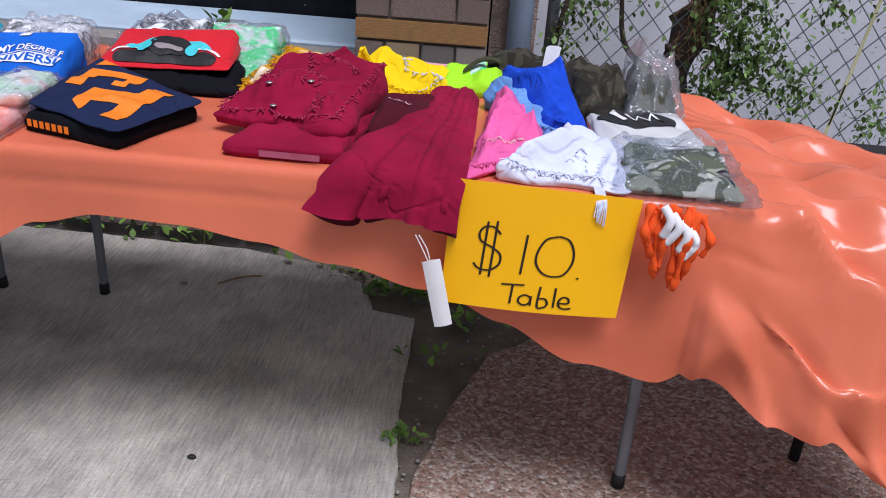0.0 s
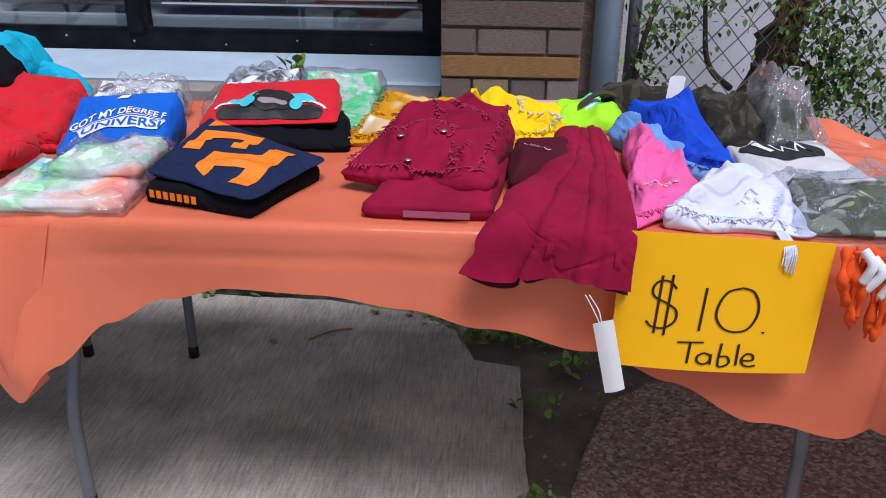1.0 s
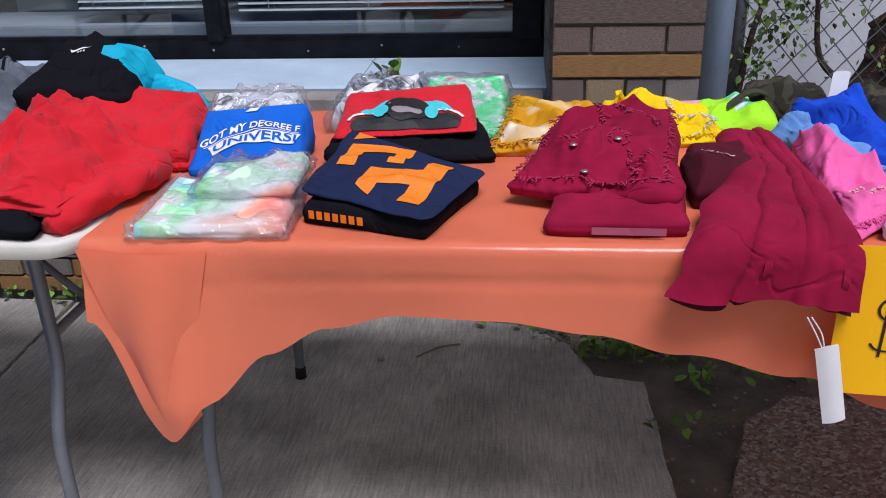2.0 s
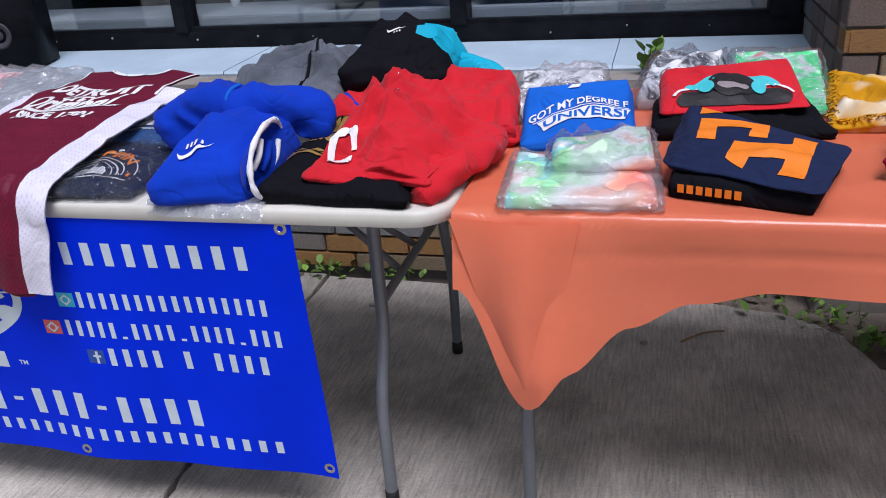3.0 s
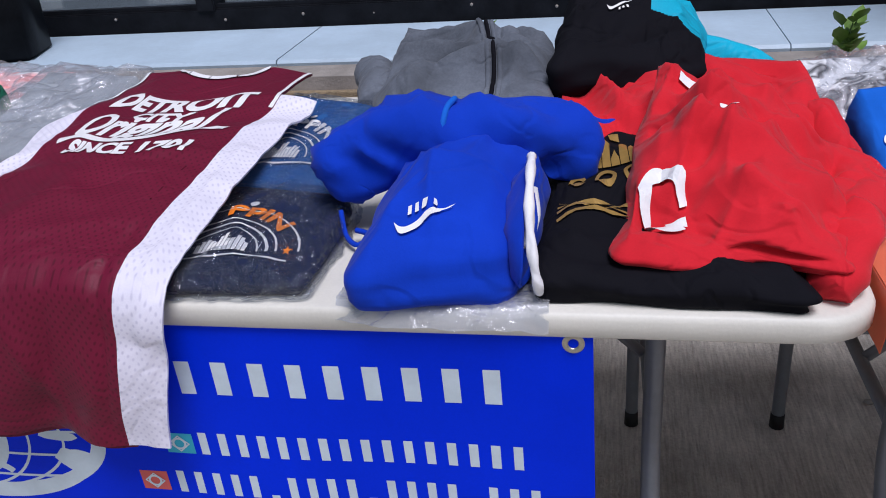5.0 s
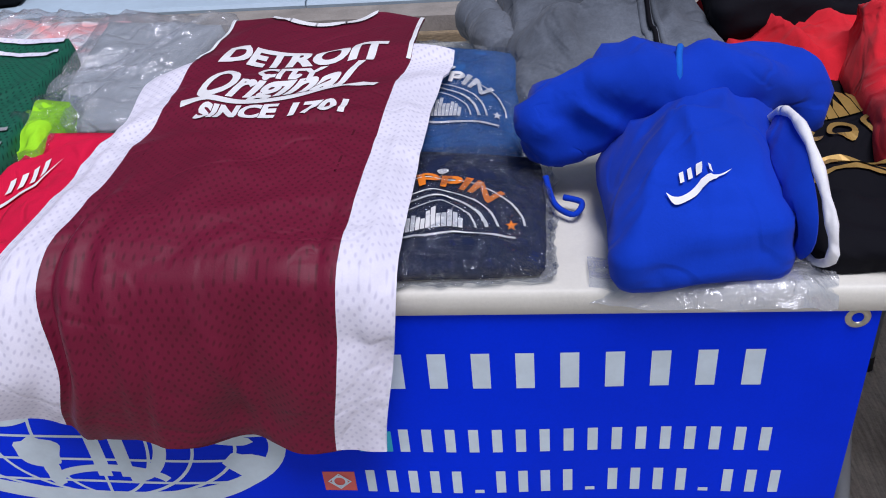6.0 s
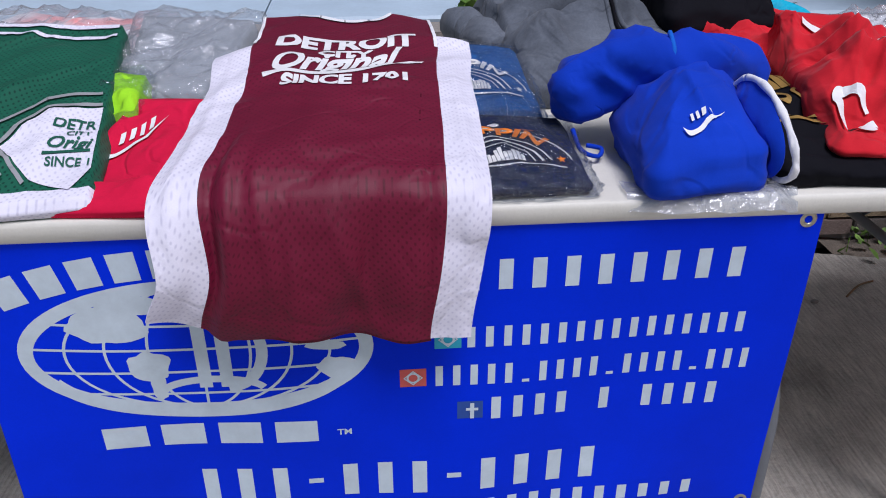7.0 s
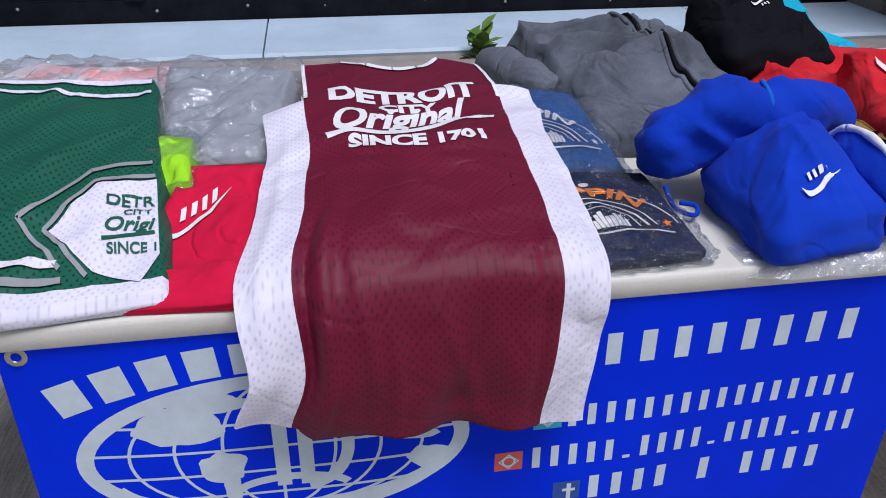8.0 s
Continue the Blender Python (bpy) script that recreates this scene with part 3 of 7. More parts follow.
def blind(name, x0, x1, z0, z1):
    b = empty(name, "white slatted window blind lowered behind the glass", "blind", "blinds", (x0, WY + 0.16, z1))
    me = None
    z = z0
    while z < z1:
        if me is None:
            bm = bmesh.new()
            sheet(bm, lambda u, v: ((x1 - x0) * u, -0.008 + 0.016 * v, 0.002 * math.cos(math.pi * (v - 0.5)) - 0.004 + 0.008 * v), 2, 4, 0.0012)
            me = mesh_of("slat", bm, BLIND)
        ob = new("slat", me)
        ob.parent = b
        ob.location = (0, 0, z - z1)
        z += 0.0245
    for f in (0.12, 0.5, 0.88):
        part("ladder_cord", boxes(((x1 - x0) * f - 0.001, (x1 - x0) * f + 0.001, -0.015, -0.013, z0 - z1, 0)), BLIND, b, smooth=False)
    part("head_rail", boxes((0, x1 - x0, -0.02, 0.02, 0.0, 0.03)), BLIND, b, smooth=False)


blind("window_blind", -1.645, -0.64, 0.845, 1.5)
blind("window_blind", -2.28, -1.74, 0.86, 1.5)

# bottle and shelf things behind the glass
bm = bmesh.new()
tube(bm, [(-2.83, 3.92, 0.78), (-2.83, 3.92, 0.83), (-2.83, 3.92, 0.845), (-2.83, 3.92, 0.875)], [0.022, 0.022, 0.01, 0.008])
thing("bottle", bm, BLIND, "small white spray bottle on the inner ledge", "bottle")
bm = bmesh.new()
for x in (-2.62, -2.5):
    tube(bm, [(x, 4.3, 0.78), (x - 0.01, 4.3, 0.98), (x - 0.03, 4.3, 1.2)], 0.008)
tube(bm, [(-2.64, 4.3, 1.2), (-2.4, 4.3, 1.2)], 0.01)
thing("clothes_stand", bm, WIRE, "thin metal stand behind the shop window", "stand")
thing("counter", boxes((-3.0, -1.9, 4.4, 5.0, 0, 0.85), bevel=0.01), LEDGE, "pale counter inside the shop", "counter", smooth=False)

# ---- right of the pilaster: pipe, fence, wall ----
bm = bmesh.new()
tube(bm, [(0.018, 3.1, -0.05), (0.018, 3.1, 2.8)], 0.041, 20)
pipe = thing("downpipe", bm, PIPE, "blue-grey painted round downpipe beside the pilaster", "pipe")
for z in (0.98, 2.2):
    bm = bmesh.new()
    tube(bm, [(0.018, 3.1, z), (0.018, 3.1, z + 0.04)], 0.045, 20)
    part("collar", bm, PIPE, pipe)
# added brick box in place of the dark gap between pilaster and pipe
thing("wall_return", boxes((-0.08, 0.075, 3.17, 4.0, -0.06, 3.4)), BRICKS[0], "added brick box standing in for the dark gap behind the downpipe", "wall", kind="structure", smooth=False)
thing("wall_far", boxes((0.075, 8.0, 4.0, 4.2, -0.06, 3.4)), PLASTER, "white plastered neighbour wall behind the fence", "wall", kind="structure", smooth=False)

fence = empty("chain_link_fence", "rusty chain-link fence with vines growing on it", "fence", at=(0, 3.34, 0))
bm = bmesh.new()
FX0, FX1, FZ0, FZ1, DX, DZ = 0.14, 2.4, 0.0, 1.75, 0.088, 0.1
nx, nz = int((FX1 - FX0) / DX), int((FZ1 - FZ0) / DZ)
for i in range(-nz, nx):
    for s in (1, -1):
        pts = []
        for k in range(nz + 1):
            col = i + k if s == 1 else i + nz - k
            if 0 <= col <= nx:
                pts.append((FX0 + col * DX, (0.004 if k % 2 else -0.004) * s, FZ0 + k * DZ))
        if len(pts) > 1:
            tube(bm, pts, 0.0027, 4, False)
part("wire_mesh", bm, WIRE, fence)
for x in (0.14, 1.9):
    bm = bmesh.new()
    tube(bm, [(x, 0.02, -0.05), (x, 0.02, 1.85)], 0.022, 14)
    part("post", bm, WIRE, fence)
bm = bmesh.new()
tube(bm, [(0.14, 0.02, 1.76), (2.4, 0.02, 1.76)], 0.016)
part("rail", bm, WIRE, fence)
STRAP = surface("faded yellow strap", (0.62, 0.6, 0.35), 0.6, 0.2, 20.0, 80.0, 0.2, 0.001)
bm = bmesh.new()
sheet(bm, lambda u, v: (1.17 + 0.1 * v + 0.012 * u, 3.315, 0.42 + 0.75 * v), 1, 8, 0.002)
strap = thing("strap", bm, STRAP, "faded yellow plastic strap hanging on the fence", "strap")
bm = bmesh.new()
sheet(bm, lambda u, v: (1.172 + 0.1 * (0.08 + 0.2 * v) + 0.006 * u, 3.312, 0.42 + 0.75 * (0.08 + 0.2 * v)), 1, 4, 0.001)
part("mark", bm, RUBBER, strap, "black writing worn off")


def leaf_into(bm, p, size, turn, droop):
    """One pointed leaf of four faces, folded along its rib."""
    m = Matrix.Translation(p) @ Euler((droop, 0, turn)).to_matrix().to_4x4()
    prof = [(0, 0), (0.32, 0.35), (0.26, 0.7), (0, 1.05)]
    mid = [bm.verts.new(m @ Vector((0, y * size, 0.0))) for _, y in prof]
    for s in (-1, 1):
        side = [bm.verts.new(m @ Vector((s * x * size, y * size, 0.08 * size))) for x, y in prof[1:3]]
        bm.faces.new((mid[0], side[0], mid[1]) if s > 0 else (mid[1], side[0], mid[0]))
        bm.faces.new((mid[1], side[0], side[1], mid[2]) if s > 0 else (mid[2], side[1], side[0], mid[1]))
        bm.faces.new((mid[2], side[1], mid[3]) if s > 0 else (mid[3], side[1], mid[2]))


rng = random.Random(4)
tree = empty("vine_tree", "gnarled old trunk with green vines climbing the fence", "tree", at=(0, 0, 0))
bm = bmesh.new()
tube(bm, curve_through([(0.54, 3.42, -0.05), (0.58, 3.4, 0.3), (0.6, 3.4, 0.6), (0.67, 3.4, 0.85), (0.7, 3.42, 1.2), (0.58, 3.45, 1.8), (0.65, 3.5, 2.4)], 6),
     [0.075 + 0.012 * math.sin(k * 1.3) - 0.0008 * k for k in range(37)], 14)
for v in bm.verts:
    v.co += Vector((noise.noise(v.co * 18), noise.noise(v.co * 18 + Vector((5, 0, 0))), 0)) * 0.016
part("trunk", bm, BARK, tree)
limbs = [[(0.5, 3.38, 0.62), (0.4, 3.34, 0.72), (0.36, 3.33, 0.95), (0.3, 3.33, 1.3)], [(0.56, 3.38, 0.8), (0.75, 3.33, 0.95), (0.95, 3.32, 1.0), (1.15, 3.32, 0.86)],
         [(0.56, 3.38, 0.7), (0.72, 3.32, 0.72), (0.82, 3.31, 0.62), (0.95, 3.3, 0.58)], [(0.6, 3.38, 1.0), (0.85, 3.33, 1.2), (1.2, 3.32, 1.25), (1.5, 3.32, 1.1)],
         [(0.14, 3.31, 0.5), (0.17, 3.3, 0.8), (0.25, 3.32, 1.0), (0.4, 3.32, 1.1)]]
for l in limbs:
    bm = bmesh.new()
    tube(bm, curve_through(l, 6), [0.013 - 0.0005 * k for k in range(19)], 7)
    part("limb", bm, BARK, tree)
bm = bmesh.new()
spots = [(0.22, 0.84, 0.10, 60), (0.3, 0.95, 0.12, 60), (0.18, 0.7, 0.06, 35), (0.74, 0.86, 0.11, 170), (0.8, 0.72, 0.11, 190), (0.74, 0.62, 0.09, 140), (0.92, 0.66, 0.12, 90),
         (1.02, 0.6, 0.09, 60), (0.84, 0.98, 0.14, 100), (1.1, 0.9, 0.08, 25), (1.22, 1.0, 0.1, 30), (1.3, 0.52, 0.08, 40), (0.45, 1.05, 0.15, 80), (1.0, 1.15, 0.2, 90), (1.5, 1.1, 0.2, 60), (1.36, 0.62, 0.08, 25)]
for x, z, s, cnt in spots:
    for _ in range(int(cnt * 2.6)):
        leaf_into(bm, Vector((rng.gauss(x, s * 0.6), rng.uniform(3.2, 3.34), rng.gauss(z, s * 0.6))), rng.uniform(0.014, 0.032), rng.uniform(0, 6.3), rng.uniform(-2.2, 0.4))
for _ in range(260):
    leaf_into(bm, Vector((rng.uniform(0.13, 1.6), rng.uniform(3.22, 3.36), rng.uniform(0.25, 1.3))), rng.uniform(0.014, 0.028), rng.uniform(0, 6.3), rng.uniform(-2.2, 0.4))
tagged(part("foliage", bm, LEAF, tree), kind="stuff")
DRY = surface("dry stems", (0.28, 0.17, 0.09), 0.9, 0.3, 20.0, 80.0, 0.2, 0.001)
bm = bmesh.new()
for _ in range(70):
    a = Vector((rng.gauss(0.66, 0.05), rng.uniform(3.25, 3.33), rng.uniform(0.75, 1.1)))
    pts = [a]
    for k in range(4):
        pts.append(pts[-1] + Vector((rng.uniform(-0.03, 0.03), rng.uniform(-0.008, 0.008), rng.uniform(-0.05, 0.0))))
    tube(bm, pts, 0.0013, 4, False)
tagged(part("dry_growth", bm, DRY, tree), kind="stuff")


# ---- weeds ----
def weed(x, y, z, count, size, seed, name="weed", label="low green weed in a joint of the pavement", spread=0.05, category="weed"):
    r = random.Random(seed)
    bm = bmesh.new()
    for _ in range(count):
        p = Vector((x + r.gauss(0, spread), y + r.gauss(0, spread * 0.6), z + r.uniform(0.0, size * 0.9)))
        leaf_into(bm, p, size * r.uniform(0.5, 1.1), r.uniform(0, 6.3), r.uniform(0.2, 1.0))
    for _ in range(max(3, count // 6)):
        p = Vector((x + r.gauss(0, spread * 0.7), y + r.gauss(0, spread * 0.4), z - 0.01))
        tube(bm, [p, p + Vector((r.uniform(-0.01, 0.01), r.uniform(-0.01, 0.01), size * 1.2))], 0.0012, 4, False)
    return thing(name, bm, WEED, label, category, "weeds", "stuff")


weed(-0.2, 1.87, 0.0, 26, 0.03, 11, spread=0.022)
for k, (x, y, c, s) in enumerate(((-0.32, 2.62, 70, 0.07), (-0.2, 2.7, 90, 0.08), (-0.1, 2.62, 60, 0.06), (-0.42, 2.75, 50, 0.05), (-0.05, 2.5, 40, 0.045), (0.1, 2.52, 40, 0.05), (0.28, 2.5, 40, 0.06),
                                  (-0.62, 2.86, 40, 0.06), (-1.05, 2.89, 40, 0.06), (-1.5, 2.9, 40, 0.04), (-1.8, 2.9, 40, 0.04), (-2.08, 2.88, 50, 0.05), (-2.3, 2.91, 30, 0.03), (-2.55, 2.91, 30, 0.03), (-1.25, 2.9, 30, 0.035),
                                  (-0.14, 2.25, 30, 0.035), (0.42, 2.5, 40, 0.06))):
    weed(x, y, -0.01, int(c * 0.6), 0.022 + s * 0.35, 20 + k, spread=0.05 + s * 0.3)


def tall_weed(x, y, z, size, seed):
    """A serrated weed on short stems that grows from the wall top under the sill."""
    r = random.Random(seed)
    w = empty("tall_weed", "serrated green weed growing on the wall top under the sill", "weed", "weeds", (0, 0, 0))
    for k in range(5):
        top = Vector((x + r.uniform(-0.03, 0.03), y + r.uniform(-0.02, 0.02), z + r.uniform(-0.03, 0.03)))
        bm = bmesh.new()
        tube(bm, curve_through([(x + r.uniform(-0.02, 0.02), y, 0.65), (x, y, 0.65 + (z - 0.65) * 0.6), top], 5), [0.003 - 0.00015 * i for i in range(11)], 6)
        part("stem", bm, WEED, w)
        for j in range(5):
            bm = bmesh.new()
            leaf_into(bm, top - Vector((0, 0, 0.02 * j)), size * r.uniform(0.6, 1.1), r.uniform(0, 6.3), r.uniform(0.3, 1.0))
            part("leaf", bm, WEED, w)


tall_weed(-1.88, 3.03, 0.70, 0.06, 50)
tall_weed(-0.985, 3.03, 0.71, 0.06, 51)

# pebbles, twigs and litter on the ground
bm = bmesh.new()
for _ in range(240):
    x, y = rng.uniform(-0.22, 0.55), rng.uniform(1.5, 2.85)
    if not (-0.23 < x < 0.02 or y > 2.4):
        continue
    r = rng.uniform(0.002, 0.008)
    bmesh.ops.create_icosphere(bm, subdivisions=1, radius=r, matrix=pose(x, y, -0.012 + r * 0.4, 0, 0, rng.uniform(0, 360)) @ Matrix.Diagonal((1, 0.8, 0.6, 1)))
thing("pebbles", bm, MORTAR, "loose pebbles on the soil strip", "pebbles", kind="stuff")
for x, y, z, s in ((-0.653, 1.737, 0, 0.009), (-0.962, 2.532, 0, 0.01), (-1.82, 2.65, 0, 0.011)):
    bm = bmesh.new()
    bmesh.ops.create_icosphere(bm, subdivisions=2, radius=s, matrix=pose(x, y, s * 0.4) @ Matrix.Diagonal((1.2, 0.8, 0.6, 1)))
    for v in bm.verts:
        v.co += Vector((noise.noise(v.co * 90), noise.noise(v.co * 90 + Vector((3, 0, 0))), 0)) * 0.002
    thing("stone", bm, RUBBER if x > -0.7 else MORTAR, "small stone lying on the concrete", "stone", "stones")
bm = bmesh.new()
tube(bm, curve_through([(-0.86, 2.55, 0.004), (-0.8, 2.6, 0.008), (-0.74, 2.63, 0.004)], 4), 0.003, 5)
thing("twig", bm, DRY, "thin dry twig lying on the concrete", "twig")

# ---- tables ----


def folding_table(name, m, length, depth, top_mat, label, legs_x, z=0.74):
    """Folding table: moulded top with rounded corners, two hinged leg frames with braces. m: pose of its front right corner on the ground;
    local x runs along the front to the other end, y to the back."""
    t = empty(name, label, "table", "folding tables")
    t.matrix_basis = m
    bm = bmesh.new()
    rad = 0.07
    outline = []
    for cx, cy, a0 in ((length - rad, rad, -90), (length - rad, depth - rad, 0), (rad, depth - rad, 90), (rad, rad, 180)):
        for k in range(9):
            a = radians(a0 + 90 * k / 8)
            outline.append((cx + rad * math.cos(a), cy + rad * math.sin(a)))
    rows = [(0.01, z - 0.03), (0.0, z - 0.026), (0.0, z - 0.008), (0.003, z - 0.002), (0.01, z)]
    rings = []
    c = Vector((length / 2, depth / 2))
    for inset, h in rows:
        r = []
        for x, y in outline:
            d = (Vector((x, y)) - c).normalized()
            r.append(bm.verts.new((x - d.x * inset, y - d.y * inset, h)))
        rings.append(r)
    k = len(outline)
    for a, b in zip(rings, rings[1:]):
        for i in range(k):
            bm.faces.new((a[i], a[(i + 1) % k], b[(i + 1) % k], b[i]))
    bm.faces.new(rings[0][::-1])
    bm.faces.new(rings[-1])
    part("tabletop", bm, top_mat, t)
    for lx, out in legs_x:
        for ly, s in ((0.2, -1), (depth - 0.12, 1)):
            bm = bmesh.new()
            y1 = ly + s * 0.06
            tube(bm, curve_through([(lx, ly, z - 0.05), (lx, ly, 0.5), (lx, ly + s * 0.004, 0.4), (lx, y1 - s * 0.008, 0.27), (lx, y1, 0.18), (lx, y1, 0.02)], 6), 0.0135, 12)
            leg = part("leg", bm, STEEL, t)
            bm = bmesh.new()
            tube(bm, [(lx, y1, 0.0), (lx, y1, 0.035)], [0.0155, 0.0145], 12)
            part("rubber_foot", bm, RUBBER, leg)
        bm = bmesh.new()
        tube(bm, [(lx, 0.2, z - 0.06), (lx, depth - 0.13, z - 0.06)], 0.012)
        part("crossbar", bm, STEEL, t)
        bm = bmesh.new()
        tube(bm, [(lx, 0.2, 0.46), (lx, depth - 0.135, 0.46)], 0.01)
        part("stretcher", bm, STEEL, t)
        for ly in (depth * 0.42, depth * 0.58):
            bm = bmesh.new()
            tube(bm, [(lx, ly, 0.46), (lx + out * 0.3, depth / 2, z - 0.05)], 0.008)
            part("brace", bm, STEEL, t)
    return t


def wfront(x):
    return 1.632 + (x + 1.55) * 0.015


folding_table("folding_table", pose(-1.262, wfront(-1.262), 0, 0, 0, math.degrees(math.atan(0.015))) @ pose(-1.83, 0, 0), 1.83, 0.84, TABLE_PLASTIC,
                            "off-white plastic folding table with grey steel legs", ((1.83 - 0.205, -1), (0.2, 1)))
O_ANGLE = 0.45
folding_table("folding_table", pose(-1.24, 1.642, 0, 0, 0, O_ANGLE), 1.64, 0.85, TABLE_PLASTIC, "plastic folding table under an orange plastic cloth", ((0.075, 1), (1.64 - 0.09, -1)))
stand = empty("small_stand", "small black-legged stand under the orange cloth", "stand")
part("top", boxes((0.6, 1.02, 1.85, 2.35, 0.66, 0.685), bevel=0.004), RUBBER, stand, smooth=False)
for x in (0.754, 0.98):
    for y in (1.956, 2.3):
        bm = bmesh.new()
        tube(bm, [(x, y, 0), (x, y, 0.66)], 0.013)
        part("leg", bm, RUBBER, stand)

# ---- orange cloth: one sheet over the table, hanging at the front and one end ----


def plastic_cloth(name, color):
    m = surface(name, color, 0.22, 0.07, 3.0, 60.0, 0.1, 0.001, spec=0.6)
    nt = m.node_tree
    b = nt.nodes["Principled BSDF"]
    pos = nt.nodes["Texture Coordinate"]
    crease = node(nt, "ShaderNodeTexVoronoi", Scale=7.0, Randomness=1.0)
    crease.feature = "SMOOTH_F1"
    crease.inputs["Smoothness"].default_value = 0.25
    nt.links.new(pos.outputs["Object"], crease.inputs["Vector"])
    bp = node(nt, "ShaderNodeBump", Strength=0.3, Distance=0.02)
    nt.links.new(crease.outputs["Distance"], bp.inputs["Height"])
    nt.links.new(bp.outputs["Normal"], b.inputs["Normal"])
    tl = nt.nodes.new("ShaderNodeBsdfTranslucent")
    tl.inputs["Color"].default_value = (*color, 1)
    mx = nt.nodes.new("ShaderNodeMixShader")
    mx.inputs["Fac"].default_value = 0.3
    nt.links.new(b.outputs[0], mx.inputs[1])
    nt.links.new(tl.outputs[0], mx.inputs[2])
    clear = nt.nodes.new("ShaderNodeBsdfTransparent")
    clear.inputs["Color"].default_value = (1.0, 0.55, 0.4, 1)
    thin = nt.nodes.new("ShaderNodeMixShader")
    thin.inputs["Fac"].default_value = 0.1
    nt.links.new(mx.outputs[0], thin.inputs[1])
    nt.links.new(clear.outputs[0], thin.inputs[2])
    nt.links.new(thin.outputs[0], nt.nodes["Material Output"].inputs["Surface"])
    return m


ORANGE = plastic_cloth("orange plastic sheet", (0.95, 0.28, 0.15))
BOTTOM = [(-1.25, 0.62), (-1.13, 0.42), (-1.06, 0.49), (-0.97, 0.56), (-0.87, 0.605), (-0.754, 0.63), (-0.6, 0.63), (-0.45, 0.61), (-0.32, 0.58), (-0.137, 0.54), (0.0, 0.485), (0.152, 0.42), (0.3, 0.385), (0.375, 0.43), (0.5, 0.37), (0.593, 0.33), (0.75, 0.27), (1.05, 0.2)]
RIGHT_Z = [(0.36, 0.744), (0.48, 0.732), (0.585, 0.692), (0.66, 0.71), (0.75, 0.712), (0.95, 0.70), (1.06, 0.66)]


def ofront(x):
    return 1.634 + (x + 1.24) * 0.008


def cloth_point(u, v):
    x = -1.255 + 2.32 * u
    yf, yb = ofront(x), 2.5 - max(0.0, x - 0.42) * 0.55
    zt = 0.7445 if x < 0.36 else lerp_table(x, RIGHT_Z)
    drop = zt - lerp_table(x, BOTTOM)
    top_len = yb - yf
    s = v * (top_len + drop)
    if x > 0.36:
        zt += min(1, (x - 0.36) * 5) * wrinkle(x, s, 2.0, 0.02, 4.2)
    # rounded turn over the front edge
    r = 0.012
    if s < top_len - r:
        y, z = yb - s, zt + 0.0015 * noise.noise((x * 14, s * 14, 4))
        if v < 0.02:
            z -= 0.01
    else:
        k = s - (top_len - r)
        if k < r * 1.57:
            a = k / r
            y, z = yf + r - r * math.sin(a), zt - r + r * math.cos(a)
        else:
            h = k - r * 1.57
            f = min(1, h / 0.25)
            ys = 0.015 * f * math.sin(x * 7 + 1) + 0.028 * f * noise.noise((x * 5, h * 2.5, 7)) - 0.02 * f
            ys -= 0.035 * f * max(0, 1 - abs(x + 1.1) / 0.14) ** 2
            if x > 0.35:
                ys -= 0.05 * f * noise.noise((x * 7 + 3, h * 5, 3)) + 0.06 * f * min(1, (x - 0.35) / 0.3) + f * wrinkle(x, h, 5.0, 0.022, 4.2)
            ys += 0.004 * math.exp(-((h - 0.055 - 0.01 * math.sin(x * 3)) / 0.006) ** 2) + f * wrinkle(x, h, 8.0, 0.003, 2.5)
            y, z = yf + ys, zt - r - h
    return (x, y, z)


bm = bmesh.new()
sheet(bm, cloth_point, 190, 96, 0.0012)
tablecloth = thing("tablecloth", bm, ORANGE, "thin orange plastic tablecloth hanging unevenly off the table", "tablecloth")


def cloth_end(u, v):
    y = 1.665 + 0.5 * u
    drop = lerp_table(u, [(0, 0.06), (0.15, 0.07), (0.5, 0.09), (0.8, 0.08), (1, 0.05)])
    h = v * drop
    f = min(1, h / 0.2)
    return (-1.256 + 0.02 * f * noise.noise((y * 6, h * 4, 2)) + 0.012 * f * math.sin(y * 22), y + 0.02 * f * math.sin(h * 14), 0.7435 - h)


bm = bmesh.new()
sheet(bm, cloth_end, 60, 40, 0.0012)
part("end_flap", bm, ORANGE, tablecloth)


def cloth_tip(u, v):
    """The loose front corner, folded over itself into a hanging point."""
    h = 0.335 * v
    w = 0.21 * (1 - v) ** 1.1 + 0.055 * v
    x = -1.258 + 0.118 * v + w * u
    y = 1.628 - 0.028 * math.sin(v * 2.4) - 0.03 * math.sin(u * math.pi) * (0.4 + 0.6 * v) + 0.006 * math.sin(u * 7 + v * 3)
    return (x, y, 0.735 - h + 0.05 * v * u)


bm = bmesh.new()
sheet(bm, cloth_tip, 30, 40, 0.0012)
part("folded_corner", bm, ORANGE, tablecloth)

# ---- blue banner ----
VINYL = surface("blue banner vinyl", (0.0, 0.03, 0.76), 0.5, 0.12, 4.0, 300.0, 0.15, 0.0006, spec=0.06)
PRINT = surface("white banner print", (0.62, 0.72, 0.78), 0.45, 0.1, 20.0, 120.0, 0.1, 0.0005)
BX0, BX1 = -2.686, -1.545


def banner_point(u, v, off=0.0):
    """u along the banner, v from the top down."""
    x = BX0 + (BX1 - BX0) * u
    z = 0.722 - 0.582 * v
    y = wfront(x) + 0.006 - off + 0.025 * v + 0.008 * v * math.sin(u * 9) + 0.004 * math.sin(u * 23 + v * 5) * v
    sag = 0.006 * math.sin(u * math.pi) * (1 - v)
    return Vector((x + 0.012 * v * (u - 0.3), y, z - sag))


bm = bmesh.new()
sheet(bm, lambda u, v: banner_point(u, v), 60, 30, 0.0008)
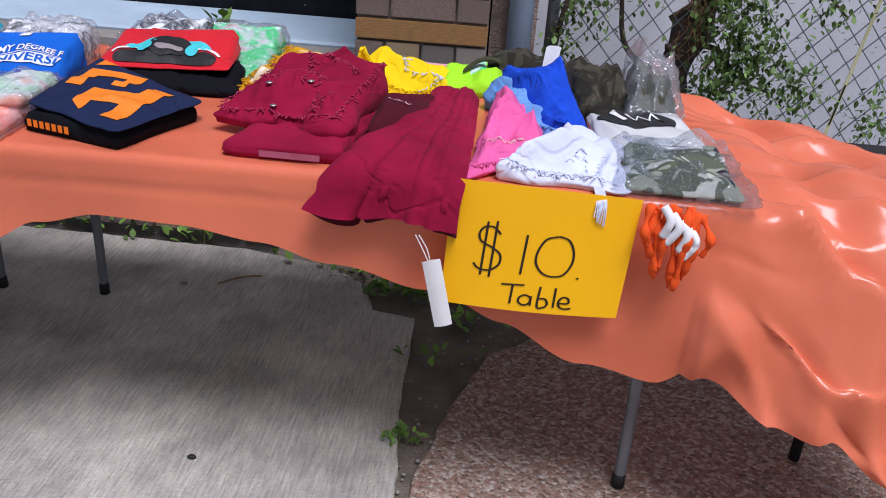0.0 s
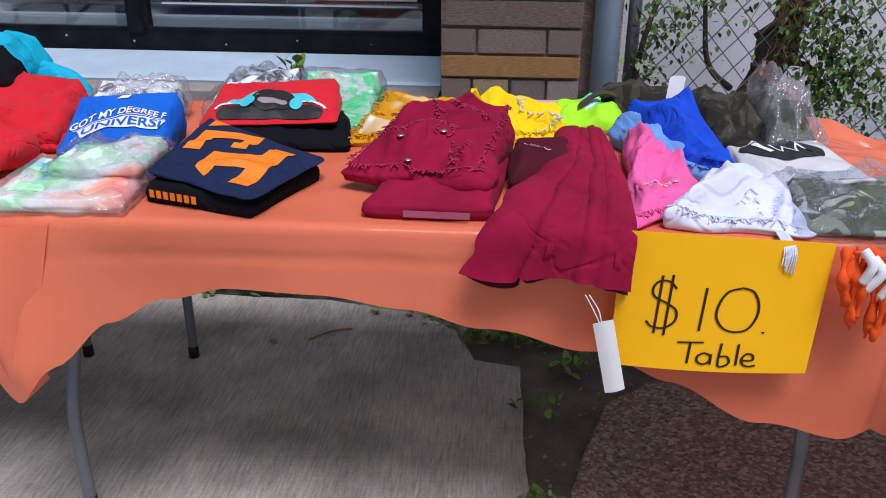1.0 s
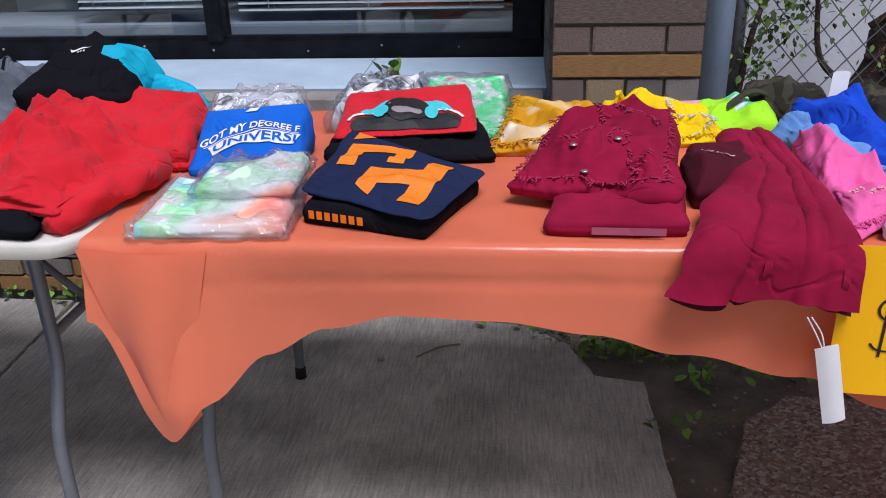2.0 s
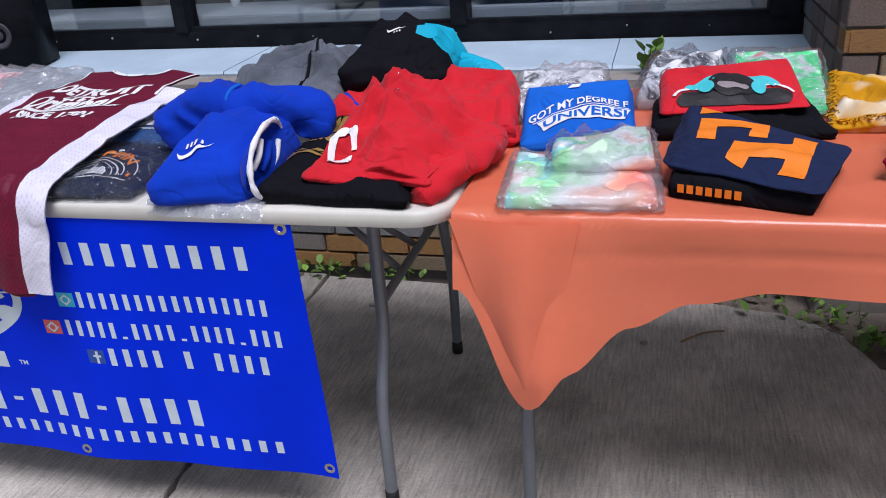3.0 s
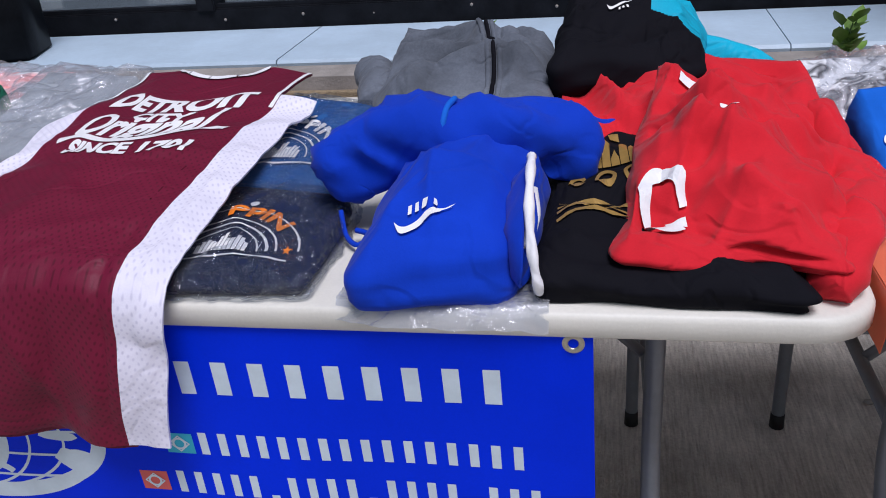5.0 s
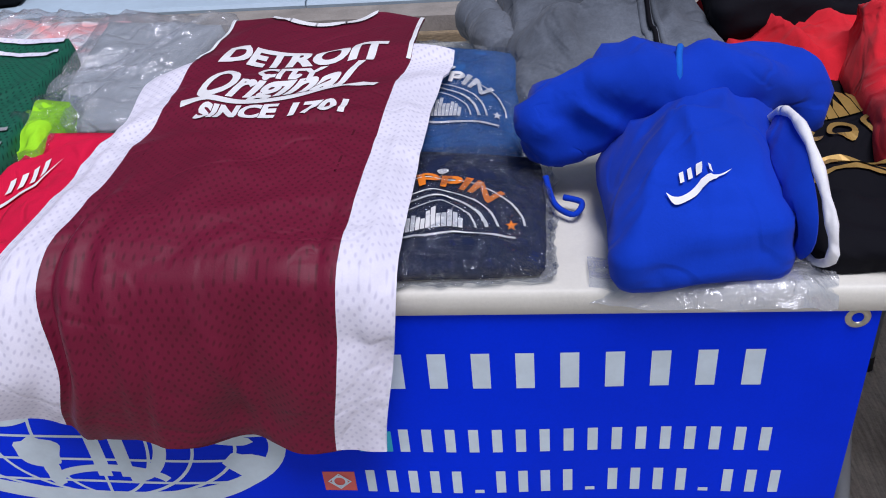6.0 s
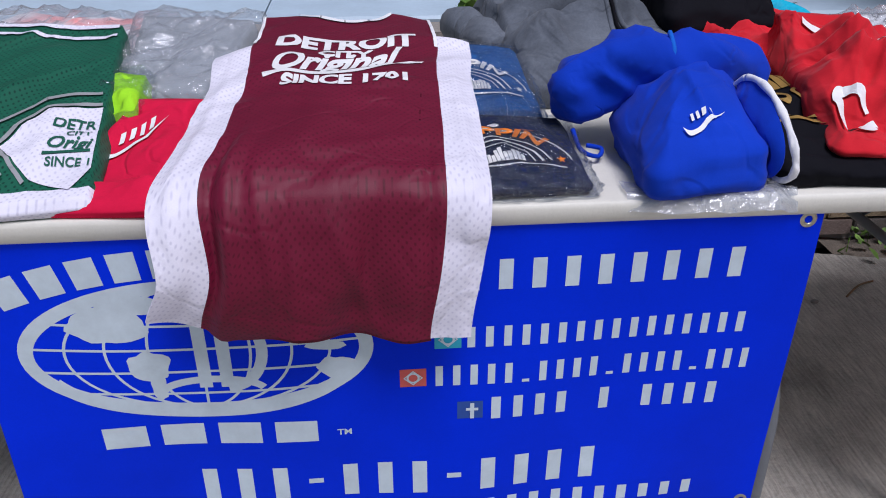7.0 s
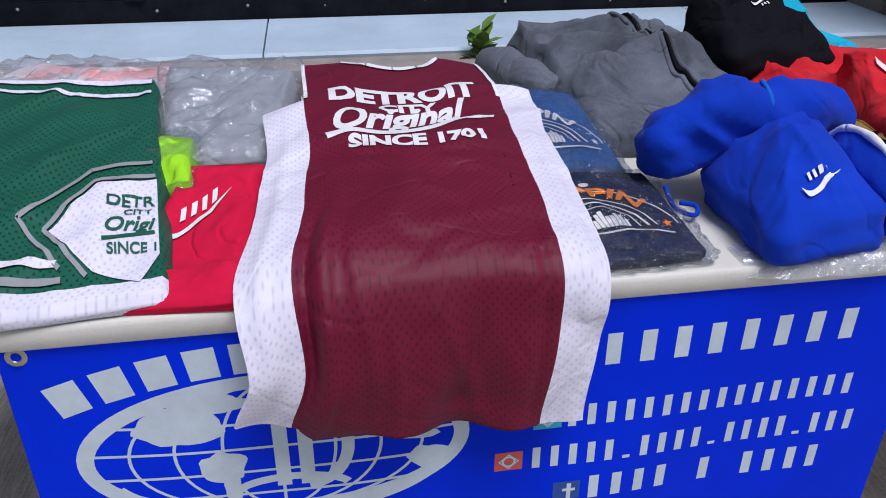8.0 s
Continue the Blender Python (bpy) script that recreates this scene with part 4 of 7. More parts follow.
banner = thing("banner", bm, VINYL, "blue vinyl banner with white print hanging on the table front", "banner")


def on_banner(bm, name, mat=None, label=""):
    """Figures are drawn in world x and z of the banner's plane."""
    lay(bm, lambda x, z: banner_point((x - BX0) / (BX1 - BX0), (0.722 - z) / 0.582, 0.0012), 30)
    return part(name, bm, mat or PRINT, banner, label, smooth=False)




def bar_row(pattern, x0, z0, x1, z1, fill, name="print_bar", bend=None):
    """Each bar of a row is a piece of its own."""
    step = (x1 - x0) / len(pattern)
    for i, ch in enumerate(pattern):
        if ch != " ":
            bm = bmesh.new()
            bars(bm, ch, x0 + step * i, z0, x0 + step * (i + 1), z1, fill, bend)
            on_banner(bm, name)


bar_row("000000000", -2.045, 0.616, -1.632, 0.664, 0.42)
bar_row("0000000000000000", -2.035, 0.52, -1.618, 0.555, 0.42)
bar_row("00000_0000_0000_000", -2.08, 0.453, -1.601, 0.489, 0.42)
bar_row("0000 0 0000", -2.0, 0.387, -1.638, 0.428, 0.42)
bar_row("000-000-0000", -2.44, 0.243, -1.808, 0.308, 0.42)
bar_row("0000000000000000000000000000", -2.655, 0.19, -1.645, 0.22, 0.42)
# globe emblem: rim, meridians, parallels, land
GX, GZ, GRX, GRZ = -2.397, 0.535, 0.228, 0.106
bm = bmesh.new()
ring(bm, GX, GZ, GRX, GRZ, 0.02, n=72)
ring(bm, GX + 0.0, GZ - 0.012, GRX * 0.93, GRZ * 0.95, 0.02, 200, 340)
on_banner(bm, "globe_rim")
for f in (-0.78, -0.55, -0.3, 0.0, 0.3, 0.55, 0.78):
    bm = bmesh.new()
    ribbon(bm, [(GX + f * GRX * math.sin(radians(a)), GZ + 0.97 * GRZ * math.cos(radians(a))) for a in range(0, 181, 6)], 0.004)
    on_banner(bm, "globe_line")
for f in (-0.62, -0.25, 0.12, 0.5):
    hw = GRX * math.sqrt(1 - f * f)
    bm = bmesh.new()
    ribbon(bm, [(GX - hw + 2 * hw * k / 24, GZ + f * GRZ - 0.012 * math.sin(math.pi * k / 24)) for k in range(25)], 0.004)
    on_banner(bm, "globe_line")


def blob(cx, cz, rx, rz, seed, n=30):
    bm = bmesh.new()
    poly(bm, [(cx + rx * (1 + 0.35 * noise.noise((math.cos(a) * 1.6 + seed, math.sin(a) * 1.6, seed))) * math.cos(a),
               cz + rz * (1 + 0.35 * noise.noise((math.cos(a) * 1.6 + seed, math.sin(a) * 1.6, seed + 4))) * math.sin(a)) for a in (2 * math.pi * k / n for k in range(n))])
    on_banner(bm, "globe_land")


blob(-2.510, 0.582, 0.052, 0.03, 1)
blob(-2.475, 0.612, 0.05, 0.014, 2)
blob(-2.467, 0.509, 0.03, 0.027, 3)
blob(-2.459, 0.472, 0.012, 0.025, 4)
blob(-2.255, 0.577, 0.06, 0.022, 5)
blob(-2.210, 0.499, 0.026, 0.02, 6)
blob(-2.225, 0.537, 0.03, 0.008, 7)
bm = bmesh.new()
for x in (-2.405, -2.375):
    poly(bm, [(x, 0.467), (x + 0.018, 0.467), (x + 0.018, 0.597), (x, 0.597)])
ring(bm, -2.365, 0.532, 0.052, 0.066, 0.016, -90, 90, 20)
ring(bm, -2.385, 0.462, 0.07, 0.02, 0.012, 10, 170, 20)
on_banner(bm, "emblem")


def arc_up(cx, z0, r):
    return lambda x, z: (x + (z - z0) * (x - cx) / r, z - (x - cx) ** 2 / (2 * r))


bar_row("00000 0000", -2.64, 0.655, -2.155, 0.698, 0.7, "emblem_bar", arc_up(-2.397, 0.65, 0.62))
bar_row("0000", -2.563, 0.36, -2.236, 0.4, 0.75, "emblem_bar")
bm = bmesh.new()
words(bm, "TM", -2.218, 0.37, -2.197, 0.381, bold=0.02)
on_banner(bm, "trademark")
for z, x, c1 in ((0.47, -2.105, (0.7, 0.12, 0.1)), (0.406, -2.022, (0.02, 0.08, 0.35)), (0.536, -2.055, (0.03, 0.45, 0.62))):
    sq = surface("icon", c1, 0.45, 0.15, 20.0, 120.0, 0.1, 0.0005)
    bm = bmesh.new()
    poly(bm, [(x - 0.019, z - 0.016), (x + 0.019, z - 0.016), (x + 0.019, z + 0.016), (x - 0.019, z + 0.016)])
    icon = on_banner(bm, "icon", sq, "small coloured square icon")
    bm = bmesh.new()
    if z < 0.45:
        poly(bm, [(x + 0.0, z - 0.016), (x + 0.006, z - 0.016), (x + 0.006, z + 0.013), (x + 0.0, z + 0.013)])
        poly(bm, [(x - 0.006, z - 0.001), (x + 0.012, z - 0.001), (x + 0.012, z + 0.004), (x - 0.006, z + 0.004)])
    else:
        ring(bm, x, z, 0.008, 0.008, 0.003, n=20)
        ring(bm, x, z, 0.013, 0.012, 0.0025, n=4)
    lay(bm, lambda a, b: banner_point((a - BX0) / (BX1 - BX0), (0.722 - b) / 0.582, 0.002), 30)
    part("icon_mark", bm, PRINT, icon, smooth=False)
BRASS = surface("dull grommet metal", (0.5, 0.47, 0.38), 0.35, 0.2, 40.0, 200.0, 0.2, 0.001, metal=0.9)
for u, v in ((0.982, 0.035), (0.018, 0.035), (0.985, 0.96), (0.02, 0.96), (0.5, 0.965)):
    c = banner_point(u, v, 0.001)
    bm = bmesh.new()
    for k in range(24):
        a0, a1 = 2 * math.pi * k / 24, 2 * math.pi * (k + 1) / 24
        for (r0, h0), (r1, h1) in (((0.0055, 0.0), (0.008, 0.003)), ((0.008, 0.003), (0.012, 0.0))):
            bm.faces.new([bm.verts.new((c.x + r * math.cos(a), c.y - h, c.z + r * math.sin(a))) for r, h, a in ((r0, h0, a0), (r1, h1, a0), (r1, h1, a1), (r0, h0, a1))])
    bmesh.ops.remove_doubles(bm, verts=bm.verts[:], dist=1e-5)
    part("grommet", bm, BRASS, banner, "dull brass grommet")

# ---- paper sign ----
CARD = surface("yellow card", (1.0, 0.5, 0.0), 0.6, 0.05, 5.0, 200.0, 0.1, 0.0005)
INK = surface("black marker ink", (0.02, 0.012, 0.005), 0.6, 0.2, 30.0, 200.0, 0.1, 0.0005)
SIGN = [Vector((-0.115, 1.598, 0.536)), Vector((0.199, 1.592, 0.538)), Vector((0.214, 1.612, 0.757)), Vector((-0.108, 1.615, 0.766))]


def sign_point(u, v, off=0.0):
    p = SIGN[0] * (1 - u) * (1 - v) + SIGN[1] * u * (1 - v) + SIGN[2] * u * v + SIGN[3] * (1 - u) * v
    return p + Vector((0, -off - 0.01 * math.sin(math.pi * u) * (1 - v), 0))


bm = bmesh.new()
sheet(bm, lambda u, v: sign_point(u, v), 16, 12, 0.0008)
sign = thing("price_sign", bm, CARD, "yellow card price sign with black handwriting", "sign")
strokes = [
    [(0.29, 0.61), (0.25, 0.66), (0.2, 0.655), (0.175, 0.6), (0.19, 0.54), (0.25, 0.5), (0.3, 0.45), (0.3, 0.37), (0.25, 0.315), (0.19, 0.32), (0.16, 0.36)],
    [(0.215, 0.7), (0.205, 0.27)], [(0.265, 0.71), (0.255, 0.26)],
    [(0.435, 0.63), (0.425, 0.31)],
    [(0.6, 0.64), (0.54, 0.61), (0.505, 0.52), (0.5, 0.42), (0.54, 0.34), (0.6, 0.315), (0.66, 0.34), (0.695, 0.43), (0.695, 0.53), (0.66, 0.62), (0.6, 0.645)],
    [(0.735, 0.315), (0.742, 0.32), (0.738, 0.312)],
    [(0.33, 0.215), (0.46, 0.225)], [(0.395, 0.22), (0.39, 0.06)],
    [(0.5, 0.13), (0.47, 0.145), (0.44, 0.12), (0.44, 0.08), (0.47, 0.06), (0.5, 0.085), (0.505, 0.14), (0.505, 0.06)],
    [(0.55, 0.225), (0.545, 0.06), (0.58, 0.055), (0.6, 0.085), (0.585, 0.125), (0.55, 0.125)],
    [(0.635, 0.225), (0.635, 0.06)],
    [(0.665, 0.1), (0.715, 0.105), (0.71, 0.145), (0.68, 0.15), (0.66, 0.11), (0.67, 0.07), (0.7, 0.055), (0.735, 0.065)]]
for st in strokes:
    bm = bmesh.new()
    pts = curve_through([(x, y, 0) for x, y in st], 6)
    ribbon(bm, pts, 0.013)
    lay(bm, lambda x, y: sign_point(x, y, 0.0015), 12)
    part("ink_stroke", bm, INK, sign, smooth=False)

# ---- clothes ----
def F(name, c, **k):
    return fabric(name, c, **k)


NAVY = F("navy cotton", (0.014, 0.022, 0.065))
BLACK = F("black cotton", (0.006, 0.006, 0.009), sheen=0.0)
RED = F("red fleece", (0.62, 0.018, 0.03), sheen=0.08)
CRIMSON = F("crimson cotton", (0.66, 0.01, 0.055))
ROYAL = F("royal blue fleece", (0.004, 0.042, 0.46), sheen=0.05, wrinkle=0.3)
BLUE_TEE = F("bright blue cotton", (0.01, 0.13, 0.6))
GREY = F("grey melange fleece", (0.115, 0.13, 0.155), vary=0.5, sheen=0.08, weave=240)
GREY_TEE = F("light grey cotton", (0.3, 0.33, 0.36))
TEAL = F("turquoise nylon", (0.01, 0.42, 0.6), rough=0.5)
WINE = F("wine red denim", (0.28, 0.007, 0.04), vary=0.3, weave=500)
WINE_DARK = F("dark wine fleece", (0.08, 0.008, 0.018))
MUSTARD = F("mustard denim", (0.62, 0.3, 0.012), vary=0.25)
YELLOW = F("yellow denim", (0.86, 0.6, 0.01))
LIME = F("lime cotton", (0.36, 0.78, 0.03))
PINK = F("pink denim", (0.8, 0.13, 0.36))
PALE_PINK = F("pale pink denim", (0.8, 0.42, 0.48))
DENIM = F("light blue denim", (0.15, 0.33, 0.68), vary=0.3)
BLUE_DENIM = F("strong blue denim", (0.012, 0.07, 0.55), vary=0.25)
WHITE_DENIM = F("white frayed denim", (0.68, 0.72, 0.86))
WHITE_KNIT = F("white knit", (0.8, 0.8, 0.82))
OLIVE = F("dark olive cotton", (0.06, 0.06, 0.035))
JERSEY = perforated("wine jersey mesh", (0.145, 0.004, 0.026), (0.085, 0.002, 0.014))
JERSEY_WHITE = perforated("white jersey mesh", (0.76, 0.74, 0.84), (0.6, 0.58, 0.7))
GREEN = perforated("green jersey mesh", (0.008, 0.105, 0.062), (0.0, 0.03, 0.02))
GREY_TRIM = F("grey trim", (0.3, 0.31, 0.32))
WHITE_INK = surface("white textile print", (0.8, 0.8, 0.8), 0.6, 0.08, 30.0, 200.0, 0.15, 0.0005)
ORANGE_INK = surface("orange textile print", (0.85, 0.22, 0.015), 0.6, 0.08, 30.0, 200.0, 0.15, 0.0005)
GOLD_INK = surface("gold textile print", (0.45, 0.28, 0.08), 0.4, 0.15, 30.0, 200.0, 0.15, 0.0005, metal=0.4)
GREEN_INK = surface("green textile print", (0.008, 0.1, 0.062), 0.6, 0.08, 30.0, 200.0, 0.15, 0.0005)
BLACK_INK = surface("black textile print", (0.015, 0.014, 0.016), 0.6, 0.1, 30.0, 200.0, 0.15, 0.0005)
TEAL_INK = surface("teal textile print", (0.06, 0.55, 0.6), 0.6, 0.1, 30.0, 200.0, 0.15, 0.0005)
GREY_INK = surface("grey textile print", (0.3, 0.25, 0.26), 0.6, 0.2, 30.0, 200.0, 0.15, 0.0005)
CAMO_DARK = camo("dark camouflage", [(0.02, 0.018, 0.015), (0.03, 0.028, 0.02), (0.06, 0.055, 0.04), (0.11, 0.085, 0.06), (0.02, 0.02, 0.018)])
CAMO_LIGHT = camo("green camouflage", [(0.02, 0.022, 0.03), (0.3, 0.32, 0.25), (0.1, 0.12, 0.08), (0.5, 0.52, 0.45), (0.03, 0.03, 0.04)])
TIE_PASTEL = tie_dye("pastel tie dye", [(0.85, 0.87, 0.86), (0.3, 0.78, 0.75), (0.4, 0.82, 0.42), (0.86, 0.87, 0.84), (0.92, 0.45, 0.32), (0.9, 0.25, 0.2), (0.87, 0.85, 0.84)], 5.0)
PALE_MIX = tie_dye("pale red and grey wash", [(0.7, 0.71, 0.73), (0.55, 0.58, 0.6), (0.75, 0.3, 0.3), (0.7, 0.71, 0.73), (0.5, 0.52, 0.55)], 6.0)
TIE_GREEN = tie_dye("green tie dye", [(0.9, 0.2, 0.14), (0.8, 0.8, 0.8), (0.06, 0.75, 0.25), (0.7, 0.8, 0.78), (0.06, 0.6, 0.45)], 11.0)
TIE_MUST = tie_dye("mustard wash", [(0.75, 0.6, 0.35), (0.62, 0.3, 0.012), (0.58, 0.27, 0.01), (0.85, 0.78, 0.6)], 7.0)
NEWS = tie_dye("black and white print", [(0.7, 0.72, 0.74), (0.75, 0.76, 0.78), (0.06, 0.06, 0.07), (0.7, 0.72, 0.74)], 26.0)
LABEL = surface("white paper label", (0.82, 0.82, 0.82), 0.6, 0.05, 20.0, 200.0, 0.1, 0.0005)
SILVER = surface("silver snap", (0.6, 0.6, 0.6), 0.3, 0.1, 20.0, 200.0, 0.1, 0.0005, metal=0.9)
TABLE_Z, CLOTH_Z = 0.742, 0.747


def garment(name, soft, mat, label, category, group=""):
    return thing(name, soft.build(), mat, label, category, group)


def bag_over(soft, parent, film=None, grow=0.008, lift=0.0025, creases=0.003, seed=3.0, name="bag"):
    """A clear bag round a folded garment, a little larger, with crumpled film."""
    c = sum((Vector((*p[:2], 0)) for p in soft.c), Vector()) / 4
    q = [(p[0] + (p[0] - c.x) / max(0.01, (Vector((*p[:2], 0)) - c).length) * grow * 1.5, p[1] + (p[1] - c.y) / max(0.01, (Vector((*p[:2], 0)) - c).length) * grow * 1.5) for p in soft.c]
    s = Soft(q, soft.base + 0.001, [h + lift for h in soft.h], soft.edge * 1.1, 1, soft.bulge, soft.creases + creases, soft.seed, 34, 14.0, 0.008)
    return part(name, s.build(), film or FILM, parent, "crumpled clear plastic bag")


def fringe(parent, soft, side, count, mat, length=0.022, seed=1, lift=0.004, radius=0.0012):
    """Loose threads along one rim of a slab: side is a function of a 0 to 1 value giving (u, v)."""
    r = random.Random(seed)
    bm = bmesh.new()
    for k in range(count):
        u, v = side((k + r.random()) / count)
        p = soft.point(u, v, lift)
        pts = [p]
        d = Vector((r.uniform(-1, 1), r.uniform(-1.0, 0.2), 0)).normalized()
        for j in range(4):
            pts.append(pts[-1] + (d * 0.6 + Vector((r.uniform(-0.5, 0.5), r.uniform(-0.5, 0.5), r.uniform(-0.5, 0.15)))) * length / 4)
        tube(bm, pts, radius, 4, False)
    return tagged(part("frayed_threads", bm, mat, parent), kind="stuff")


def swoosh(bm):
    """A plain tapered streak with a short bar above it."""
    up = [(0.0, 0.3), (0.12, 0.12), (0.3, 0.1), (0.6, 0.28), (1.0, 0.52)]
    lo = [(1.0, 0.52), (0.6, 0.1), (0.3, -0.06), (0.1, -0.05), (0.0, 0.3)]
    poly(bm, [(p.x, p.y) for p in curve_through([(x, y, 0) for x, y in lo], 5)][:-1] + [(p.x, p.y) for p in curve_through([(x, y, 0) for x, y in up], 5)][:-1])


# -- jersey: lies on the table and hangs over its front
JY = [(0.0, 2.25), (0.12, 2.155), (0.3, 1.995), (0.5, 1.8), (0.62, 1.68), (0.70, 1.612), (0.745, 1.588), (0.86, 1.58), (1.0, 1.58)]
JZ = [(0.0, 0.848), (0.12, 0.85), (0.3, 0.842), (0.5, 0.822), (0.62, 0.808), (0.70, 0.788), (0.745, 0.752), (0.86, 0.665), (1.0, 0.575)]
JL = [(0.0, -2.41), (0.25, -2.405), (0.4, -2.395), (0.55, -2.405), (0.7, -2.425), (0.85, -2.415), (1.0, -2.437)]
JR = [(0.0, -1.985), (0.22, -1.983), (0.4, -1.998), (0.7, -2.003), (1.0, -2.028)]


def straight(x, table):
    for (x0, y0), (x1, y1) in zip(table, table[1:]):
        if x <= x1:
            return y0 + (y1 - y0) * (x - x0) / (x1 - x0)
    return table[-1][1]


JERSEY_FOLDS = [((0.185, 0.6), (0.165, 0.99), 0.018, -0.012), ((0.235, 0.56), (0.215, 0.99), 0.022, 0.011), ((0.3, 0.66), (0.37, 0.96), 0.018, 0.005), ((0.52, 0.76), (0.7, 0.98), 0.018, 0.006),
                ((0.42, 0.52), (0.62, 0.57), 0.014, 0.004), ((0.24, 0.45), (0.46, 0.5), 0.012, 0.004), ((0.6, 0.47), (0.82, 0.52), 0.013, 0.004), ((0.33, 0.6), (0.5, 0.67), 0.016, -0.004),
                ((0.815, 0.6), (0.83, 0.96), 0.016, -0.006), ((0.2, 0.425), (0.5, 0.445), 0.012, 0.005), ((0.5, 0.445), (0.84, 0.42), 0.012, 0.005), ((0.66, 0.7), (0.6, 0.95), 0.02, -0.005),
                ((0.93, 0.3), (0.95, 0.98), 0.02, 0.005), ((0.07, 0.35), (0.06, 0.95), 0.02, 0.005), ((0.4, 0.8), (0.44, 0.99), 0.02, 0.006)]


def jersey_fold(u, v):
    """Height of the pressed and hanging folds at a place of the jersey."""
    h = 0.0
    for (u0, v0), (u1, v1), w, a in JERSEY_FOLDS:
        du, dv = u1 - u0, v1 - v0
        f = min(1, max(0, ((u - u0) * du + (v - v0) * dv) / (du * du + dv * dv)))
        d = math.hypot(u - u0 - du * f, v - v0 - dv * f) / w
        if d < 3:
            h += a * math.exp(-d * d) * math.sin(math.pi * (0.12 + 0.76 * f))
    return h


def jersey_point(u, v, off=0.0):
    off += jersey_fold(u, v)
    v0 = v
    scoop = 0.085 * max(0.0, 1 - ((u - 0.5) / 0.2) ** 2)
    v = scoop + (1 - scoop) * v if v < 0.5 else v
    if v0 < 0.5:
        v = v0 + scoop * (1 - v0 / 0.5)
    y = sum(straight(min(1, max(0, v + d)), JY) for d in (-0.025, 0, 0.025)) / 3
    z = sum(straight(min(1, max(0, v + d)), JZ) for d in (-0.025, 0, 0.025)) / 3
    x = lerp_table(v, JL) * (1 - u) + lerp_table(v, JR) * u
    hang = max(0.0, v - 0.7) / 0.3
    z += (0.0035 * noise.noise((u * 5, v * 9, 3)) + wrinkle(x, y, 40.0, 0.0036, 5.0)) * (1 - hang) - 0.018 * (abs(u - 0.5) * 2) ** 4 * (1 - hang)
    z += 0.045 * hang * max(0, 1 - u / 0.2) + 0.01 * hang * math.sin(u * 5)
    z += 0.003 * (1 - hang) * max(0, 1 - abs(v - 0.47 - 0.12 * (u - 0.5) ** 2) / 0.02)
    y += hang * (0.012 * math.sin(u * 11 + 0.6) + 0.008 * math.sin(u * 23 + v * 6)) - hang * 0.05 * max(0, 1 - u / 0.25) + hang * 0.012 * u + (0.012 * (abs(u - 0.5) * 2) ** 3 * hang)
    y += (0.004 * noise.noise((u * 9, v * 14, 8)) + wrinkle(x, z, 41.0, 0.009, 3.2)) * hang - off * min(1, hang * 4)
    return Vector((x, y, z + off * (1 - min(1, hang * 4))))


jersey = empty("jersey", "wine red sleeveless mesh jersey dress with white side panels", "jersey")
PANEL_L, PANEL_R, ARM = 0.1467, 0.8667, 0.245
bm = bmesh.new()
sheet(bm, jersey_point, 75, 110, 0.003, keep=lambda u, v: PANEL_L <= u <= PANEL_R)
part("front_panel", bm, JERSEY, jersey)
for lo, hi in ((0, 1), (1, 0)):
    bm = bmesh.new()
    sheet(bm, jersey_point, 75, 110, 0.003, keep=(lambda u, v: v > ARM and u < PANEL_L) if lo == 0 else (lambda u, v: v > ARM - 0.05 and u > PANEL_R))
    part("side_panel", bm, JERSEY_WHITE, jersey, "white mesh side panel")
bm = bmesh.new()
ribbon(bm, [(0.3 + 0.4 * k / 40, 0.014) for k in range(41)], 0.018)
lay(bm, lambda x, y: jersey_point(x, max(0, y), 0.006), 110)
part("collar_trim", bm, WHITE_KNIT, jersey, "white neck trim")
for a in (PANEL_L + 0.006, PANEL_R - 0.006):
    bm = bmesh.new()
    ribbon(bm, [(a, 0.24 * k / 26) for k in range(27)], 0.014)
    lay(bm, lambda x, y: jersey_point(x, y, 0.005), 110)
    part("armhole_trim", bm, WHITE_KNIT, jersey, "white armhole trim")
bm = bmesh.new()
sheet(bm, lambda u, v: jersey_point(0.17 + 0.7 * u, 0.965 + 0.035 * v) + Vector((0, 0.012, -0.012)), 40, 4, 0.003)
part("back_hem", bm, JERSEY, jersey)


def jersey_print(x, y):
    return jersey_point(0.205 + 0.61 * x, 0.435 - 0.265 * y, 0.0045)


def jwords(name, *a, **k):
    bm = bmesh.new()
    words(bm, *a, **k)
    lay(bm, jersey_print, 24)
    tagged(part(name, bm, WHITE_INK, jersey, "white print reading " + a[0], smooth=False), kind="stuff")


jwords("lettering", "DETROIT", 0.05, 0.72, 0.95, 1.0, bold=0.05, bend=lambda x, y: (x, y - 0.22 * (x - 0.5) ** 2))
jwords("lettering", "CITY", 0.33, 0.53, 0.68, 0.7, bold=0.045)
jwords("lettering", "Original", 0.05, 0.16, 0.86, 0.58, shear=0.35, bold=0.035, bend=lambda x, y: (x, y - 0.06 + 0.2 * x))
jwords("lettering", "SINCE 1701", 0.12, 0.0, 0.9, 0.15, bold=0.05)
bm = bmesh.new()
ribbon(bm, [(p.x, p.y) for p in curve_through([(0.0, 0.17, 0), (0.15, 0.2, 0), (0.4, 0.2, 0), (0.6, 0.24, 0), (0.8, 0.36, 0), (1.0, 0.33, 0)], 6)], 0.06)
lay(bm, jersey_print, 24)
part("print_tail", bm, WHITE_INK, jersey, smooth=False)
